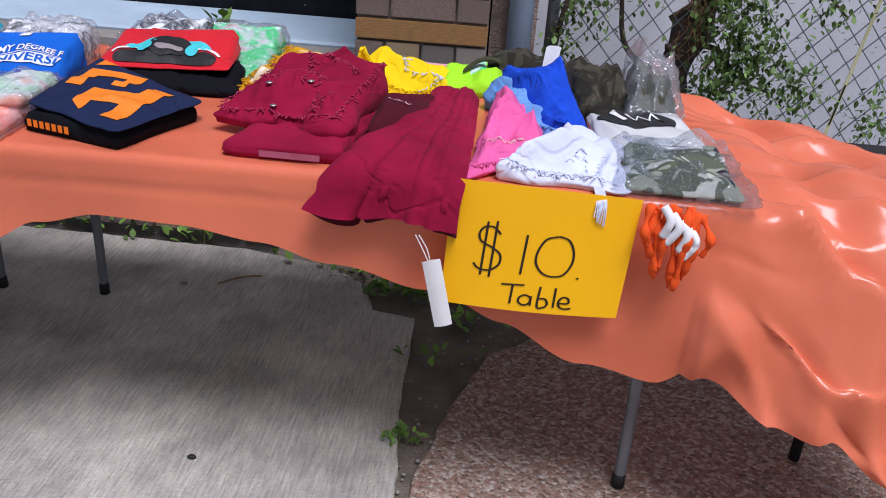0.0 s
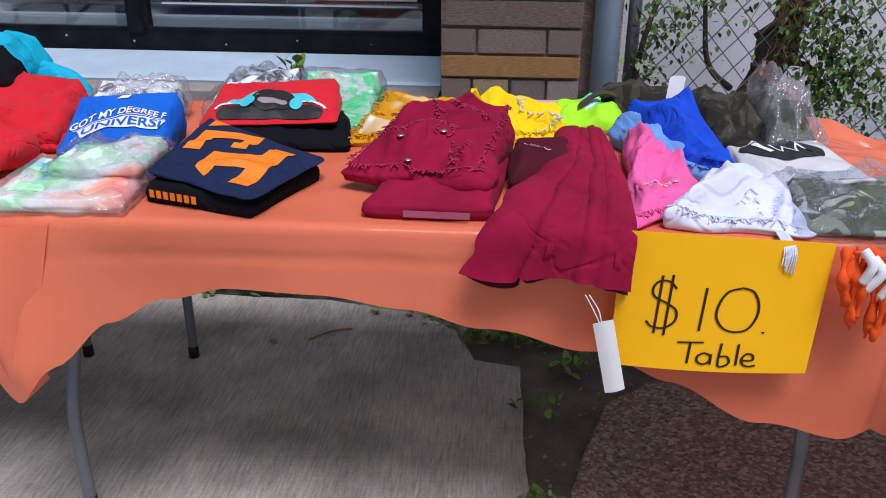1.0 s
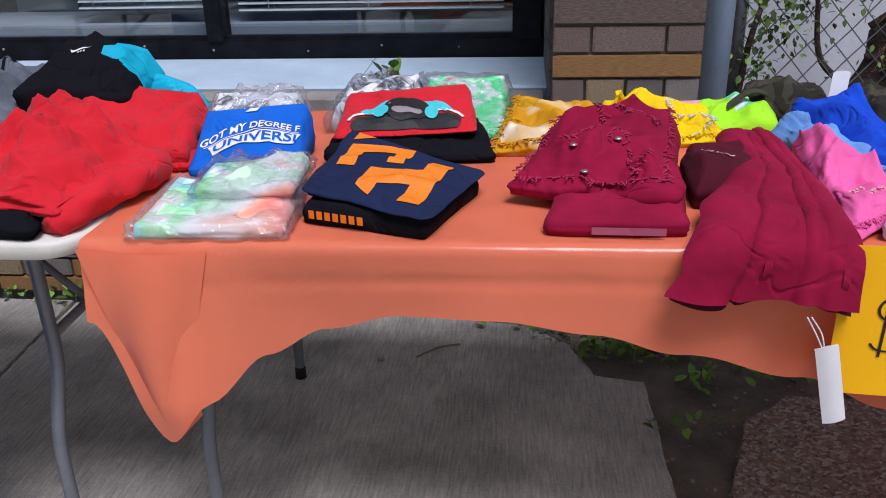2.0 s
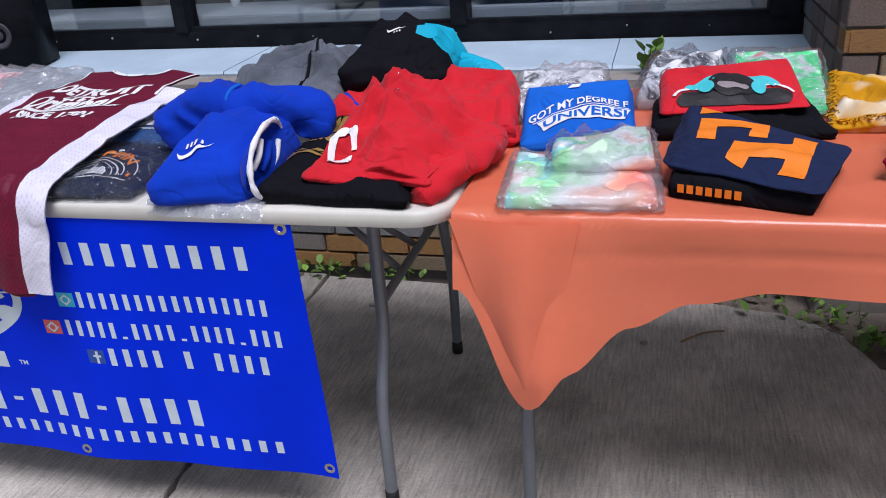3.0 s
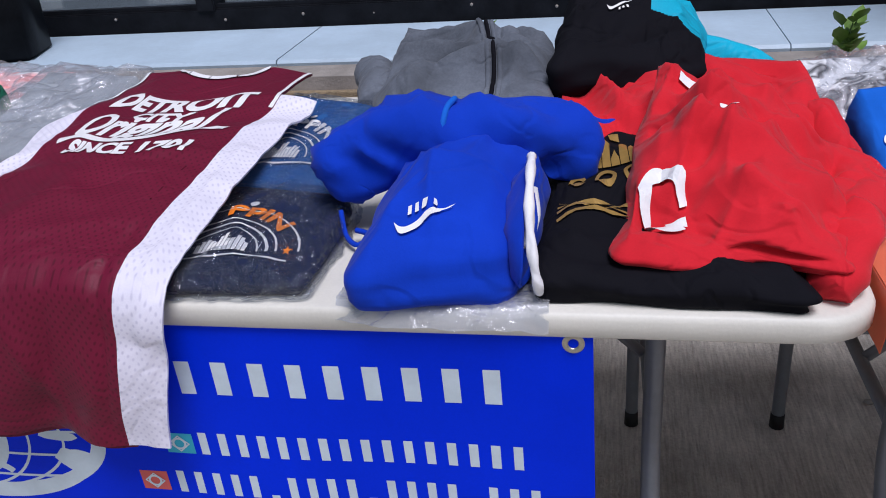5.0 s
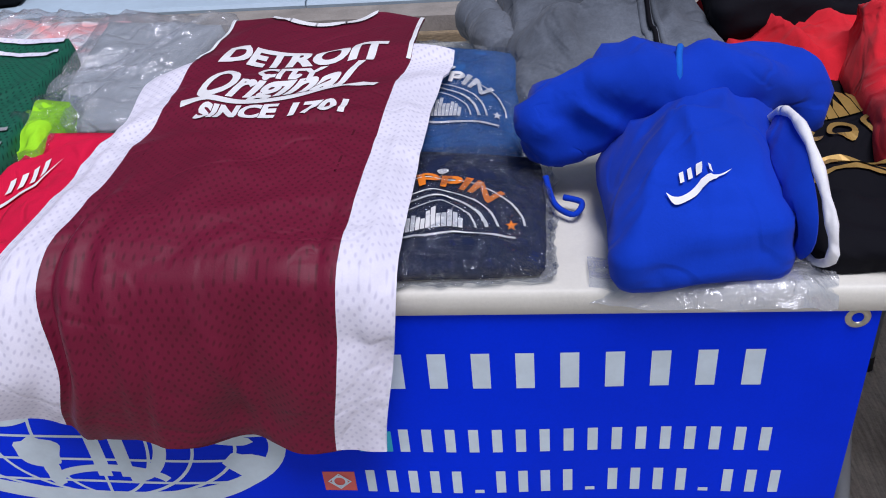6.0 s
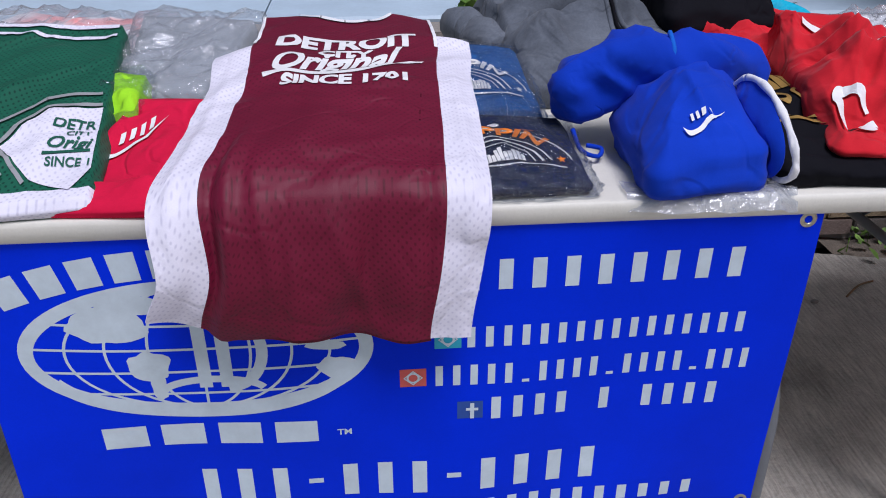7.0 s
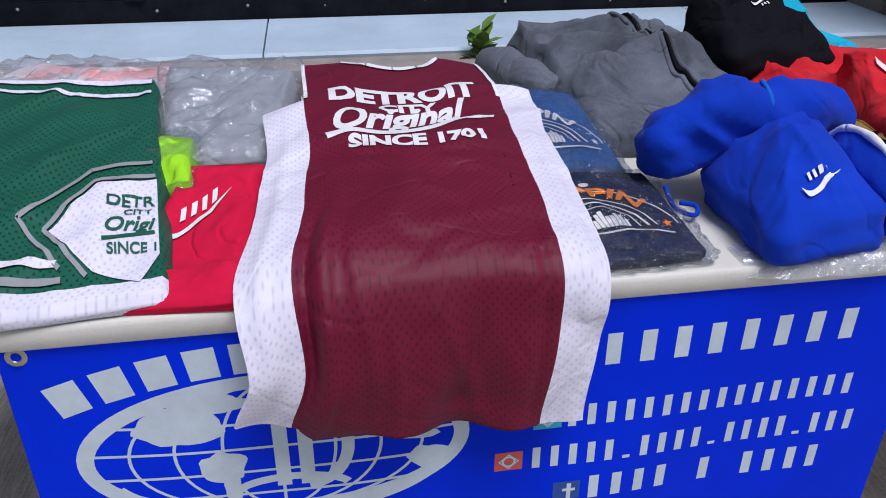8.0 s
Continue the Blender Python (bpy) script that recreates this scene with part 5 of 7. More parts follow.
for u, s in ((0.2, 1), (0.8, -1)):
    bm = bmesh.new()
    ribbon(bm, [(u, 0.46 + 0.12 * k / 8) for k in range(9)], 0.006)
    lay(bm, lambda x, y: jersey_point(x + s * 0.1 * (y - 0.46), y, 0.003), 20)
    part("pocket_welt", bm, WINE_DARK, jersey)

# -- green shorts
s = Soft([(-2.80, 1.605), (-2.503, 1.635), (-2.575, 2.14), (-2.87, 2.21)], TABLE_Z, [0.016, 0.026, 0.122, 0.115], 0.012, 2, 0.004, 0.003, 1.0, 48, mat_of=lambda u, v: 1 if v < 0.05 else 0, crumple=(10, 0.006))
green_shorts = thing("shorts", s.build(), [GREEN, JERSEY_WHITE], "green and white mesh basketball shorts with grey trim", "shorts", "folded clothes")
bm = bmesh.new()
poly(bm, [(0.57, 0.24), (0.75, 0.40), (0.995, 0.43), (0.995, 0.12), (0.92, 0.03), (0.75, 0.08)])
lay(bm, lambda x, y: s.point(x, y, 0.002), 48)
part("side_wedge", bm, JERSEY_WHITE, green_shorts, "white mesh wedge")
for pts, w, mt in (([(0.73, 0.07), (0.55, 0.245), (0.74, 0.412), (0.99, 0.445)], 0.016, GREY_TRIM), ([(0.63, 0.1), (0.45, 0.27), (0.72, 0.47), (0.98, 0.51)], 0.016, GREY_TRIM), ([(0.0, 0.115), (0.62, 0.115)], 0.022, JERSEY_WHITE),
                   ([(0.0, 0.065), (0.64, 0.065)], 0.02, GREY_TRIM), ([(0.0, 0.985), (0.99, 0.985)], 0.02, JERSEY_WHITE), ([(0.0, 0.925), (0.985, 0.925)], 0.016, JERSEY_WHITE)):
    bm = bmesh.new()
    ribbon(bm, [(p.x, p.y) for p in (Vector((*pts[i], 0)).lerp(Vector((*pts[i + 1], 0)), k / 8) for i in range(len(pts) - 1) for k in range(9))], w)
    lay(bm, lambda x, y: s.point(x, y, 0.003), 48)
    part("trim", bm, mt, green_shorts)
for txt, x0, y0, x1, y1, k in (("DETR", 0.79, 0.305, 0.985, 0.355, {}), ("CITY", 0.86, 0.262, 0.975, 0.292, {}), ("Origi", 0.79, 0.19, 0.985, 0.255, {"shear": 0.3}), ("SINCE 1", 0.8, 0.13, 0.985, 0.16, {})):
    bm = bmesh.new()
    words(bm, txt, x0, y0, x1, y1, bold=0.02, **k)
    lay(bm, lambda x, y: s.point(x, y, 0.0035), 48)
    part("lettering", bm, GREEN_INK, green_shorts, smooth=False)
bm = bmesh.new()
ribbon(bm, [(0.78, 0.176), (0.98, 0.192)], 0.015)
lay(bm, lambda x, y: s.point(x, y, 0.0035), 48)
part("print_tail", bm, GREEN_INK, green_shorts, smooth=False)

# -- crimson shirt, lime shirt, grey shirt in a bag
s = Soft([(-2.548, 1.63), (-2.42, 1.622), (-2.40, 1.90), (-2.51, 1.907)], TABLE_Z, [0.008, 0.02, 0.062, 0.06], 0.008, 2, 0.0, 0.007, 2.0)
g = garment("shirt", s, CRIMSON, "crimson folded cotton shirt with a white streak print", "shirt", "folded clothes")
bm = bmesh.new()
swoosh(bm)
bars(bm, "0000", 0.15, 0.45, 0.8, 0.8, 0.5)
lay(bm, on_quad(s, [(0.1, 0.45), (0.75, 0.62), (0.7, 0.82), (0.05, 0.65)]), 10)
part("print_streak", bm, WHITE_INK, g, smooth=False)
s = Soft([(-2.555, 1.87), (-2.5, 1.87), (-2.505, 1.98), (-2.565, 1.98)], TABLE_Z + 0.02, [0.03, 0.04, 0.06, 0.06], 0.01, 3, 0.0, 0.006, 3.0, 16)
g = garment("shirt", s, LIME, "lime green folded shirt in a clear bag", "shirt", "folded clothes")
bag_over(s, g)
s = Soft([(-2.545, 1.955), (-2.39, 1.962), (-2.36, 2.235), (-2.575, 2.275)], TABLE_Z, 0.035, 0.012, 4, 0.004, 0.004, 3.4, 20)
garment("shirt", s, BLACK, "black folded shirt under a grey one", "shirt", "folded clothes")
s = Soft([(-2.54, 1.97), (-2.4, 1.975), (-2.365, 2.224), (-2.57, 2.265)], TABLE_Z + 0.036, [0.02, 0.02, 0.075, 0.075], 0.012, 3, 0.004, 0.005, 3.6, 24)
g = garment("shirt", s, GREY_TEE, "light grey folded shirt in a crumpled clear bag", "shirt", "folded clothes")
bag_over(s, g, FILM_HAZY, 0.02, 0.008)
s = Soft([(-2.87, 2.23), (-2.6, 2.2), (-2.57, 2.34), (-2.85, 2.40)], TABLE_Z, [0.09, 0.07, 0.09, 0.09], 0.014, 4, 0.004, 0.006, 3.8, 22)
g = garment("shirt", s, PALE_MIX, "pale red and white folded shirt in a clear bag", "shirt", "folded clothes")
bag_over(s, g, FILM_HAZY, 0.03, 0.008)

# -- two bagged shirts with arched print
for nm, q, h, base, cloth, ink1, lab in (("navy", [(-2.04, 1.65), (-1.872, 1.658), (-1.875, 1.85), (-2.06, 1.88)], [0.022, 0.02, 0.038, 0.04], TABLE_Z, NAVY, ORANGE_INK, "navy folded shirt with arched orange print in a clear bag"),
                                      ("blue", [(-2.05, 1.88), (-1.898, 1.872), (-1.898, 2.13), (-2.06, 2.2)], [0.045, 0.045, 0.075, 0.075], TABLE_Z, BLUE_TEE, WHITE_INK, "blue folded shirt with arched white print in a clear bag")):
    s = Soft(q, base, h, 0.014, 3, 0.008, 0.002, 4.0 + len(nm), 36)
    cl = fabric(nm + " bagged cotton", (0.014, 0.022, 0.06) if nm == "navy" else (0.02, 0.1, 0.3))
    g = garment("shirt", s, cl, lab, "shirt", "bagged shirts")
    pl = (lambda s: lambda x, y: s.point(-0.12 + 1.12 * x, 0.04 + 0.72 * y, 0.003))(s)
    for r, w in ((0.5, 0.012), (0.36, 0.014), (0.3, 0.02), (0.24, 0.012)):
        bm = bmesh.new()
        ring(bm, 0.45, 0.2, r, r * 1.25, w, 5, 175, 40)
        lay(bm, pl, 14)
        part("print_arc", bm, WHITE_INK, g, smooth=False)
    bm = bmesh.new()
    for k in range(12):
        x = 0.28 + 0.34 * k / 12
        hh = 0.1 + 0.14 * abs(math.sin(k * 2.3)) * (1 - abs(k - 6) / 9)
        poly(bm, [(x, 0.2), (x + 0.024, 0.2), (x + 0.024, 0.2 + hh), (x, 0.2 + hh)])
    ribbon(bm, [(0.02, 0.14), (0.9, 0.14)], 0.02)
    lay(bm, pl, 14)
    part("skyline_print", bm, WHITE_INK, g, smooth=False)
    bm = bmesh.new()
    words(bm, "PPIN", 0.36, 0.0, 0.86, 0.13, bold=0.03, bend=lambda x, y: (0.45 + (0.40 + y) * math.sin((x - 0.45) * 2.1), 0.2 + 1.28 * (0.40 + y) * math.cos((x - 0.45) * 2.1)))
    lay(bm, pl, 20)
    part("lettering", bm, ink1, g, smooth=False)
    bm = bmesh.new()
    poly(bm, [(0.88 + (0.035 if k % 2 == 0 else 0.014) * math.sin(k * math.pi / 5), 0.26 + (0.05 if k % 2 == 0 else 0.02) * math.cos(k * math.pi / 5)) for k in range(10)])
    lay(bm, pl, 20)
    part("star_print", bm, ink1, g, smooth=False)
    bm = bmesh.new()
    disc(bm, 0.5, 0.93, 0.035, 0.03, 20)
    lay(bm, pl, 20)
    part("size_sticker", bm, LABEL, g, smooth=False)
    bag_over(s, g, FILM, 0.01, 0.003)

# -- blue hoodie: rolled body, folded sleeves on top
s = Soft([(-1.775, 1.638), (-1.648, 1.66), (-1.63, 1.83), (-1.77, 1.81)], TABLE_Z + 0.004, [0.066, 0.064, 0.102, 0.1], 0.036, 1, 0.03, 0.006, 5.0, 40, 8.0, crumple=(9, 0.009))
hoodie = garment("hoodie", s, ROYAL, "royal blue fleece hoodie rolled up with a white-lined hem", "hoodie", "folded clothes")
bm = bmesh.new()
swoosh(bm)
bars(bm, "0000", 0.2, 0.42, 0.72, 0.72, 0.5)
lay(bm, on_quad(s, [(0.19, 0.05), (0.66, 0.08), (0.64, 0.26), (0.17, 0.22)], 0.004), 16)
part("print_streak", bm, WHITE_INK, hoodie, smooth=False)
bm = bmesh.new()
path = curve_through([(-1.855, 1.86, 0.785), (-1.84, 1.85, 0.83), (-1.8, 1.845, 0.852), (-1.74, 1.85, 0.862), (-1.66, 1.87, 0.856), (-1.6, 1.895, 0.838), (-1.572, 1.9, 0.79)], 10)
rd = [lerp_table(k / 60, [(0, 0.03), (0.12, 0.05), (0.35, 0.05), (0.5, 0.046), (0.7, 0.05), (0.9, 0.044), (1, 0.024)]) for k in range(61)]
tube(bm, path, rd, 22)
for v in bm.verts:
    v.co += Vector((noise.noise(v.co * 16), noise.noise(v.co * 16 + Vector((4, 0, 0))), noise.noise(v.co * 16 + Vector((0, 7, 0))))) * 0.018 + Vector((0, -0.012, 0))
    v.co += Vector((0, 0, 1)) * wrinkle(v.co.x, v.co.y + v.co.z, 2.0, 0.003, 9.0)
bm.normal_update()
for v in bm.verts:
    n = noise.noise((v.co.x * 9 + 2, v.co.y * 26, v.co.z * 26 + v.co.x * 12))
    v.co += v.normal * 0.022 * (0.25 - math.sqrt(n * n + 0.004))
part("sleeve_roll", bm, ROYAL, hoodie)
bm = bmesh.new()
tube(bm, curve_through([(-1.725, 1.795, 0.872), (-1.722, 1.805, 0.892), (-1.72, 1.825, 0.903), (-1.715, 1.85, 0.906)], 6), 0.004, 6)
part("zip", bm, BLUE_TEE, hoodie)
ringpts = []
for k in range(37):
    a = 2 * math.pi * k / 36
    ringpts.append((-1.614 + 0.004 * math.sin(a * 2) - 0.012 * math.cos(a), 1.722 + 0.088 * math.cos(a), 0.803 + 0.054 * math.sin(a) + 0.02 * math.cos(a)))
bm = bmesh.new()
tube(bm, ringpts, [0.0052 + 0.001 * math.sin(k * 1.7) for k in range(37)], 10, False)
part("hem_lining", bm, WHITE_KNIT, hoodie, "white sherpa lining")
bm = bmesh.new()
sheet(bm, lambda u, v: (-1.618 - 0.02 * math.sin(math.pi * v) + 0.01 * noise.noise((u * 6, v * 6, 1)), 1.722 + 0.085 * v * math.cos(2 * math.pi * u), 0.803 + v * (0.052 * math.sin(2 * math.pi * u) + 0.019 * math.cos(2 * math.pi * u))), 30, 8, 0.003)
part("inner_cloth", bm, ROYAL, hoodie)
for k, (dy, dz) in enumerate(((-0.03, 0.012), (0.0, 0.0), (0.035, -0.008))):
    bm = bmesh.new()
    tube(bm, curve_through([(-1.618, 1.722 + dy - 0.02, 0.785 + dz), (-1.613, 1.722 + dy, 0.803 + dz), (-1.618, 1.722 + dy + 0.025, 0.825 + dz)], 5), 0.006, 8)
    part("inner_fold", bm, WHITE_KNIT if k != 1 else ROYAL, hoodie)
bm = bmesh.new()
tube(bm, curve_through([(-1.86, 1.8, 0.78), (-1.85, 1.78, 0.755), (-1.83, 1.76, 0.752), (-1.82, 1.78, 0.756), (-1.84, 1.79, 0.758)], 6), 0.0035, 6)
part("drawstring", bm, ROYAL, hoodie)
bm = bmesh.new()


def film_skirt(u, v):
    x = -1.82 + 0.23 * u
    e = wfront(x)
    y = e + 0.05 - (0.052 + 0.014 * math.sin(u * 2.9)) * v + 0.01 * noise.noise((x * 20, 0, 1))
    return (x, y, 0.7445 + 0.008 * abs(noise.noise((x * 30, v * 6, 2))) - (0.02 * max(0, v - 0.78) / 0.22 * (1 + 0.5 * noise.noise((x * 16, 0, 5)))))


sheet(bm, film_skirt, 40, 16, 0.0006)
part("bag", bm, FILM_HAZY, hoodie, "crumpled clear plastic bag")

# -- grey hoodie
s = Soft([(-1.885, 2.03), (-1.615, 2.035), (-1.65, 2.36), (-1.915, 2.45)], TABLE_Z, [0.075, 0.085, 0.13, 0.135], 0.03, 2, 0.018, 0.012, 6.0, 44, 8.0, crumple=(14, 0.012), lobe=0.015)
g = garment("hoodie", s, GREY, "grey melange zip hoodie lying folded", "hoodie", "folded clothes")
bm = bmesh.new()
tube(bm, [s.point(0.66 + 0.05 * math.sin(v * 4) - 0.06 * v, v, 0.002) for v in [0.02 + 0.96 * k / 30 for k in range(31)]], 0.0035, 6)
part("zip", bm, BLACK, g)
for du in (-0.035, 0.035):
    bm = bmesh.new()
    tube(bm, [s.point(0.66 + du + 0.05 * math.sin(v * 4) - 0.06 * v, v, -0.001) for v in [0.02 + 0.96 * k / 30 for k in range(31)]], 0.005, 6)
    part("placket", bm, GREY, g)
bm = bmesh.new()
swoosh(bm)
lay(bm, on_quad(s, [(0.74, 0.72), (0.9, 0.75), (0.88, 0.88), (0.72, 0.85)], 0.003), 12)
part("print_streak", bm, WHITE_INK, g, smooth=False)
bm = bmesh.new()
tube(bm, curve_through([(-1.985, 2.45, 0.79), (-1.97, 2.38, 0.805), (-1.94, 2.3, 0.80), (-1.91, 2.18, 0.79)], 8), [0.02 + 0.018 * math.sin(min(1, k / 6) * 1.5) for k in range(25)], 14)
for v in bm.verts:
    v.co += Vector((noise.noise(v.co * 18), noise.noise(v.co * 18 + Vector((4, 0, 0))), noise.noise(v.co * 18 + Vector((0, 7, 0))))) * 0.008
part("sleeve", bm, GREY, g)

# -- black jersey with gold print
s = Soft([(-1.59, 1.665), (-1.35, 1.655), (-1.43, 2.08), (-1.6, 2.09)], TABLE_Z, [0.035, 0.032, 0.07, 0.07], 0.02, 2, 0.006, 0.01, 7.0, 34)
g = garment("jersey", s, BLACK, "black jersey with gold skyline print, folded", "jersey", "folded clothes")
for k in range(4):
    bm = bmesh.new()
    ribbon(bm, [(0.02 + 0.9 * i / 20, 0.2 + 0.035 * k + 0.02 * math.sin(i * 0.5)) for i in range(21)], 0.014)
    lay(bm, lambda x, y: s.point(x, y, 0.003), 14)
    part("gold_stripe", bm, GOLD_INK, g, smooth=False)
bm = bmesh.new()
for k in range(9):
    x = 0.05 + 0.055 * k
    hh = 0.04 + 0.09 * abs(math.sin(k * 1.9))
    poly(bm, [(x, 0.5), (x + 0.05, 0.5), (x + 0.05, 0.5 + hh), (x + 0.025, 0.54 + hh), (x, 0.5 + hh)])
lay(bm, lambda x, y: s.point(x, y, 0.003), 14)
part("skyline_print", bm, GOLD_INK, g, smooth=False)
for i in range(3):
    bm = bmesh.new()
    ring(bm, 0.12 + 0.16 * i, 0.42, 0.05, 0.045, 0.022, 30 if i != 1 else 0, 330 if i != 1 else 360, 20)
    lay(bm, lambda x, y: s.point(x, y, 0.003), 14)
    part("gold_print", bm, GOLD_INK, g, smooth=False)
bm = bmesh.new()
bars(bm, "000", 0.1, 0.7, 0.42, 0.74, 0.6)
lay(bm, lambda x, y: s.point(x, y, 0.003), 14)
part("print_line", bm, GOLD_INK, g, smooth=False)
bm = bmesh.new()
tube(bm, curve_through([s.point(0.05, 0.95, 0.008), s.point(0.3, 0.88, 0.01), s.point(0.6, 0.9, 0.008), s.point(0.9, 0.95, 0.006)], 6), 0.007, 8)
part("collar", bm, ROYAL, g, "blue collar edge")

# -- red hoodie with black and turquoise jacket on it
s = Soft([(-1.60, 1.99), (-1.23, 1.995), (-1.257, 2.2), (-1.61, 2.3)], TABLE_Z, [0.085, 0.03, 0.115, 0.1], 0.024, 2, 0.014, 0.009, 8.0, 44, crumple=(12, 0.012), lobe=0.015)
g = garment("hoodie", s, RED, "red fleece hoodie lying folded", "hoodie", "folded clothes")
bm = bmesh.new()
tube(bm, curve_through([(-1.25, 2.1, 0.80), (-1.24, 2.04, 0.785), (-1.235, 1.98, 0.768)], 8), [0.03 - 0.0004 * k for k in range(17)], 14)
for v in bm.verts:
    v.co += Vector((noise.noise(v.co * 24), noise.noise(v.co * 24 + Vector((4, 0, 0))), noise.noise(v.co * 24 + Vector((0, 7, 0))))) * 0.01
part("sleeve", bm, RED, g)
s = Soft([(-1.60, 2.145), (-1.415, 2.185), (-1.41, 2.32), (-1.59, 2.33)], TABLE_Z + 0.085, [0.065, 0.05, 0.1, 0.12], 0.034, 1, 0.026, 0.008, 9.0, 110, mat_of=lambda u, v: 1 if u > 0.66 and v > 0.3 + 0.3 * (1 - u) else 0, crumple=(10, 0.01))
g = thing("jacket", s.build(), [BLACK, TEAL], "black and turquoise jacket bundled on a red hoodie", "jacket", "folded clothes")
bm = bmesh.new()
swoosh(bm)
bars(bm, "000", 0.4, -0.4, 0.8, -0.15, 0.5)
lay(bm, on_quad(s, [(0.3, 0.42), (0.52, 0.47), (0.5, 0.62), (0.28, 0.57)], 0.004), 12)
part("print_streak", bm, WHITE_INK, g, smooth=False)
bm = bmesh.new()
tube(bm, curve_through([(-1.41, 2.3, 0.85), (-1.35, 2.28, 0.845), (-1.3, 2.27, 0.825), (-1.27, 2.27, 0.80)], 8), [0.03 - 0.0005 * k for k in range(25)], 14)
for v in bm.verts:
    v.co += Vector((noise.noise(v.co * 20), noise.noise(v.co * 20 + Vector((4, 0, 0))), noise.noise(v.co * 20 + Vector((0, 7, 0))))) * 0.008
part("sleeve", bm, TEAL, g)

# -- red sweatshirt thrown on the black jersey
s = Soft([(-1.51, 1.69), (-1.305, 1.67), (-1.245, 1.90), (-1.47, 2.04)], TABLE_Z + 0.03, [0.035, 0.012, 0.045, 0.115], 0.02, 2, 0.018, 0.0125, 10.0, 72, 8.0, crumple=(26, 0.017), lobe=0.03)
g = garment("sweatshirt", s, RED, "red sweatshirt with a white emblem, loosely thrown down", "sweatshirt", "folded clothes")
bm = bmesh.new()
ring(bm, 0.5, 0.5, 0.4, 0.36, 0.2, 25, 335, 40)
ribbon(bm, [(0.62, 0.3), (0.95, 0.42)], 0.14)
lay(bm, on_quad(s, [(0.0, 0.04), (0.27, 0.0), (0.28, 0.27), (0.02, 0.33)], 0.0045), 20)
part("emblem", bm, WHITE_INK, g, "white curved emblem", smooth=False)
for q in ([(0.36, 0.5), (0.44, 0.5), (0.44, 0.56), (0.36, 0.57)], [(0.12, 0.9), (0.26, 0.9), (0.26, 0.94), (0.12, 0.93)]):
    bm = bmesh.new()
    poly(bm, [(0, 0), (1, 0), (1, 1), (0, 1)])
    lay(bm, on_quad(s, q, 0.0045), 4)
    part("label_patch", bm, WHITE_INK, g, smooth=False)
bm = bmesh.new()
tube(bm, curve_through([(-1.25, 1.93, 0.775), (-1.245, 1.85, 0.785), (-1.27, 1.77, 0.78), (-1.295, 1.71, 0.765), (-1.315, 1.67, 0.75)], 8), [0.034 - 0.0004 * k for k in range(33)], 16)
for v in bm.verts:
    v.co += Vector((noise.noise(v.co * 24), noise.noise(v.co * 24 + Vector((4, 0, 0))), noise.noise(v.co * 24 + Vector((0, 7, 0))))) * 0.012
part("sleeve", bm, RED, g)

# -- loudspeaker on the sill
CONE = surface("speaker cone", (0.05, 0.05, 0.06), 0.6, 0.2, 20.0, 100.0, 0.2, 0.002)
sp = empty("loudspeaker", "black portable loudspeaker standing on the window sill", "loudspeaker", at=(-3.43, 3.13, 0.678))
sp.rotation_euler = (0, 0, radians(16))
part("cabinet", boxes((-0.13, 0.13, 0.0, 0.2, 0.0, 0.45), bevel=0.012), BLACK_METAL, sp)
bm = bmesh.new()
for r0, r1, y0, y1 in ((0.05, 0.044, -0.006, -0.006), (0.044, 0.018, -0.006, 0.012), (0.018, 0.0, 0.004, -0.002), (0.052, 0.05, 0.0, -0.006)):
    for k in range(28):
        a, b = 2 * math.pi * k / 28, 2 * math.pi * (k + 1) / 28
        vs = [(r0, y0, a), (r0, y0, b), (r1, y1, b), (r1, y1, a)]
        pts = [bm.verts.new((r * math.cos(t), y - 0.004, 0.14 + r * math.sin(t))) for r, y, t in vs]
        bm.faces.new(pts if r1 > 0 else pts[:3])
bmesh.ops.remove_doubles(bm, verts=bm.verts[:], dist=1e-5)
part("cone", bm, CONE, sp)
bm = bmesh.new()
tube(bm, [(-3.56, 3.13, 0.677), (-3.6, 3.14, 0.97)], 0.006, 8)
thing("rod", bm, WHITE_KNIT, "thin white rod leaning by the loudspeaker", "rod")

# ---- clothes on the orange cloth ----
s = Soft([(-1.185, 1.955), (-0.99, 1.985), (-1.005, 2.13), (-1.2, 2.095)], CLOTH_Z, [0.026, 0.045, 0.1, 0.09], 0.014, 3, 0.006, 0.003, 11.0, 40)
g = garment("shirt", s, BLUE_TEE, "bright blue folded shirt with arched white lettering", "shirt", "folded clothes")
bm = bmesh.new()
words(bm, "GOT MY DEGREE F", 0.02, 0.42, 0.99, 0.55, bold=0.02, bend=lambda x, y: (x, y - 0.5 * (x - 0.6) ** 2))
lay(bm, lambda x, y: s.point(x, y, 0.003), 24)
part("lettering", bm, WHITE_INK, g, smooth=False)
bm = bmesh.new()
ribbon(bm, [(0.14 + 0.84 * k / 16, 0.27 - 0.5 * (0.14 + 0.84 * k / 16 - 0.6) ** 2) for k in range(17)], 0.18)
ribbon(bm, [(0.06 + 0.93 * k / 16, 0.39 - 0.5 * (0.06 + 0.93 * k / 16 - 0.6) ** 2) for k in range(17)], 0.012)
lay(bm, lambda x, y: s.point(x, y, 0.003), 24)
part("print_band", bm, WHITE_INK, g, smooth=False)
bm = bmesh.new()
words(bm, "UNIVERSI", 0.17, 0.205, 0.97, 0.335, bold=0.02, bend=lambda x, y: (x, y - 0.5 * (x - 0.6) ** 2))
lay(bm, lambda x, y: s.point(x, y, 0.0042), 24)
part("lettering", bm, BLUE_TEE, g, smooth=False)
bm = bmesh.new()
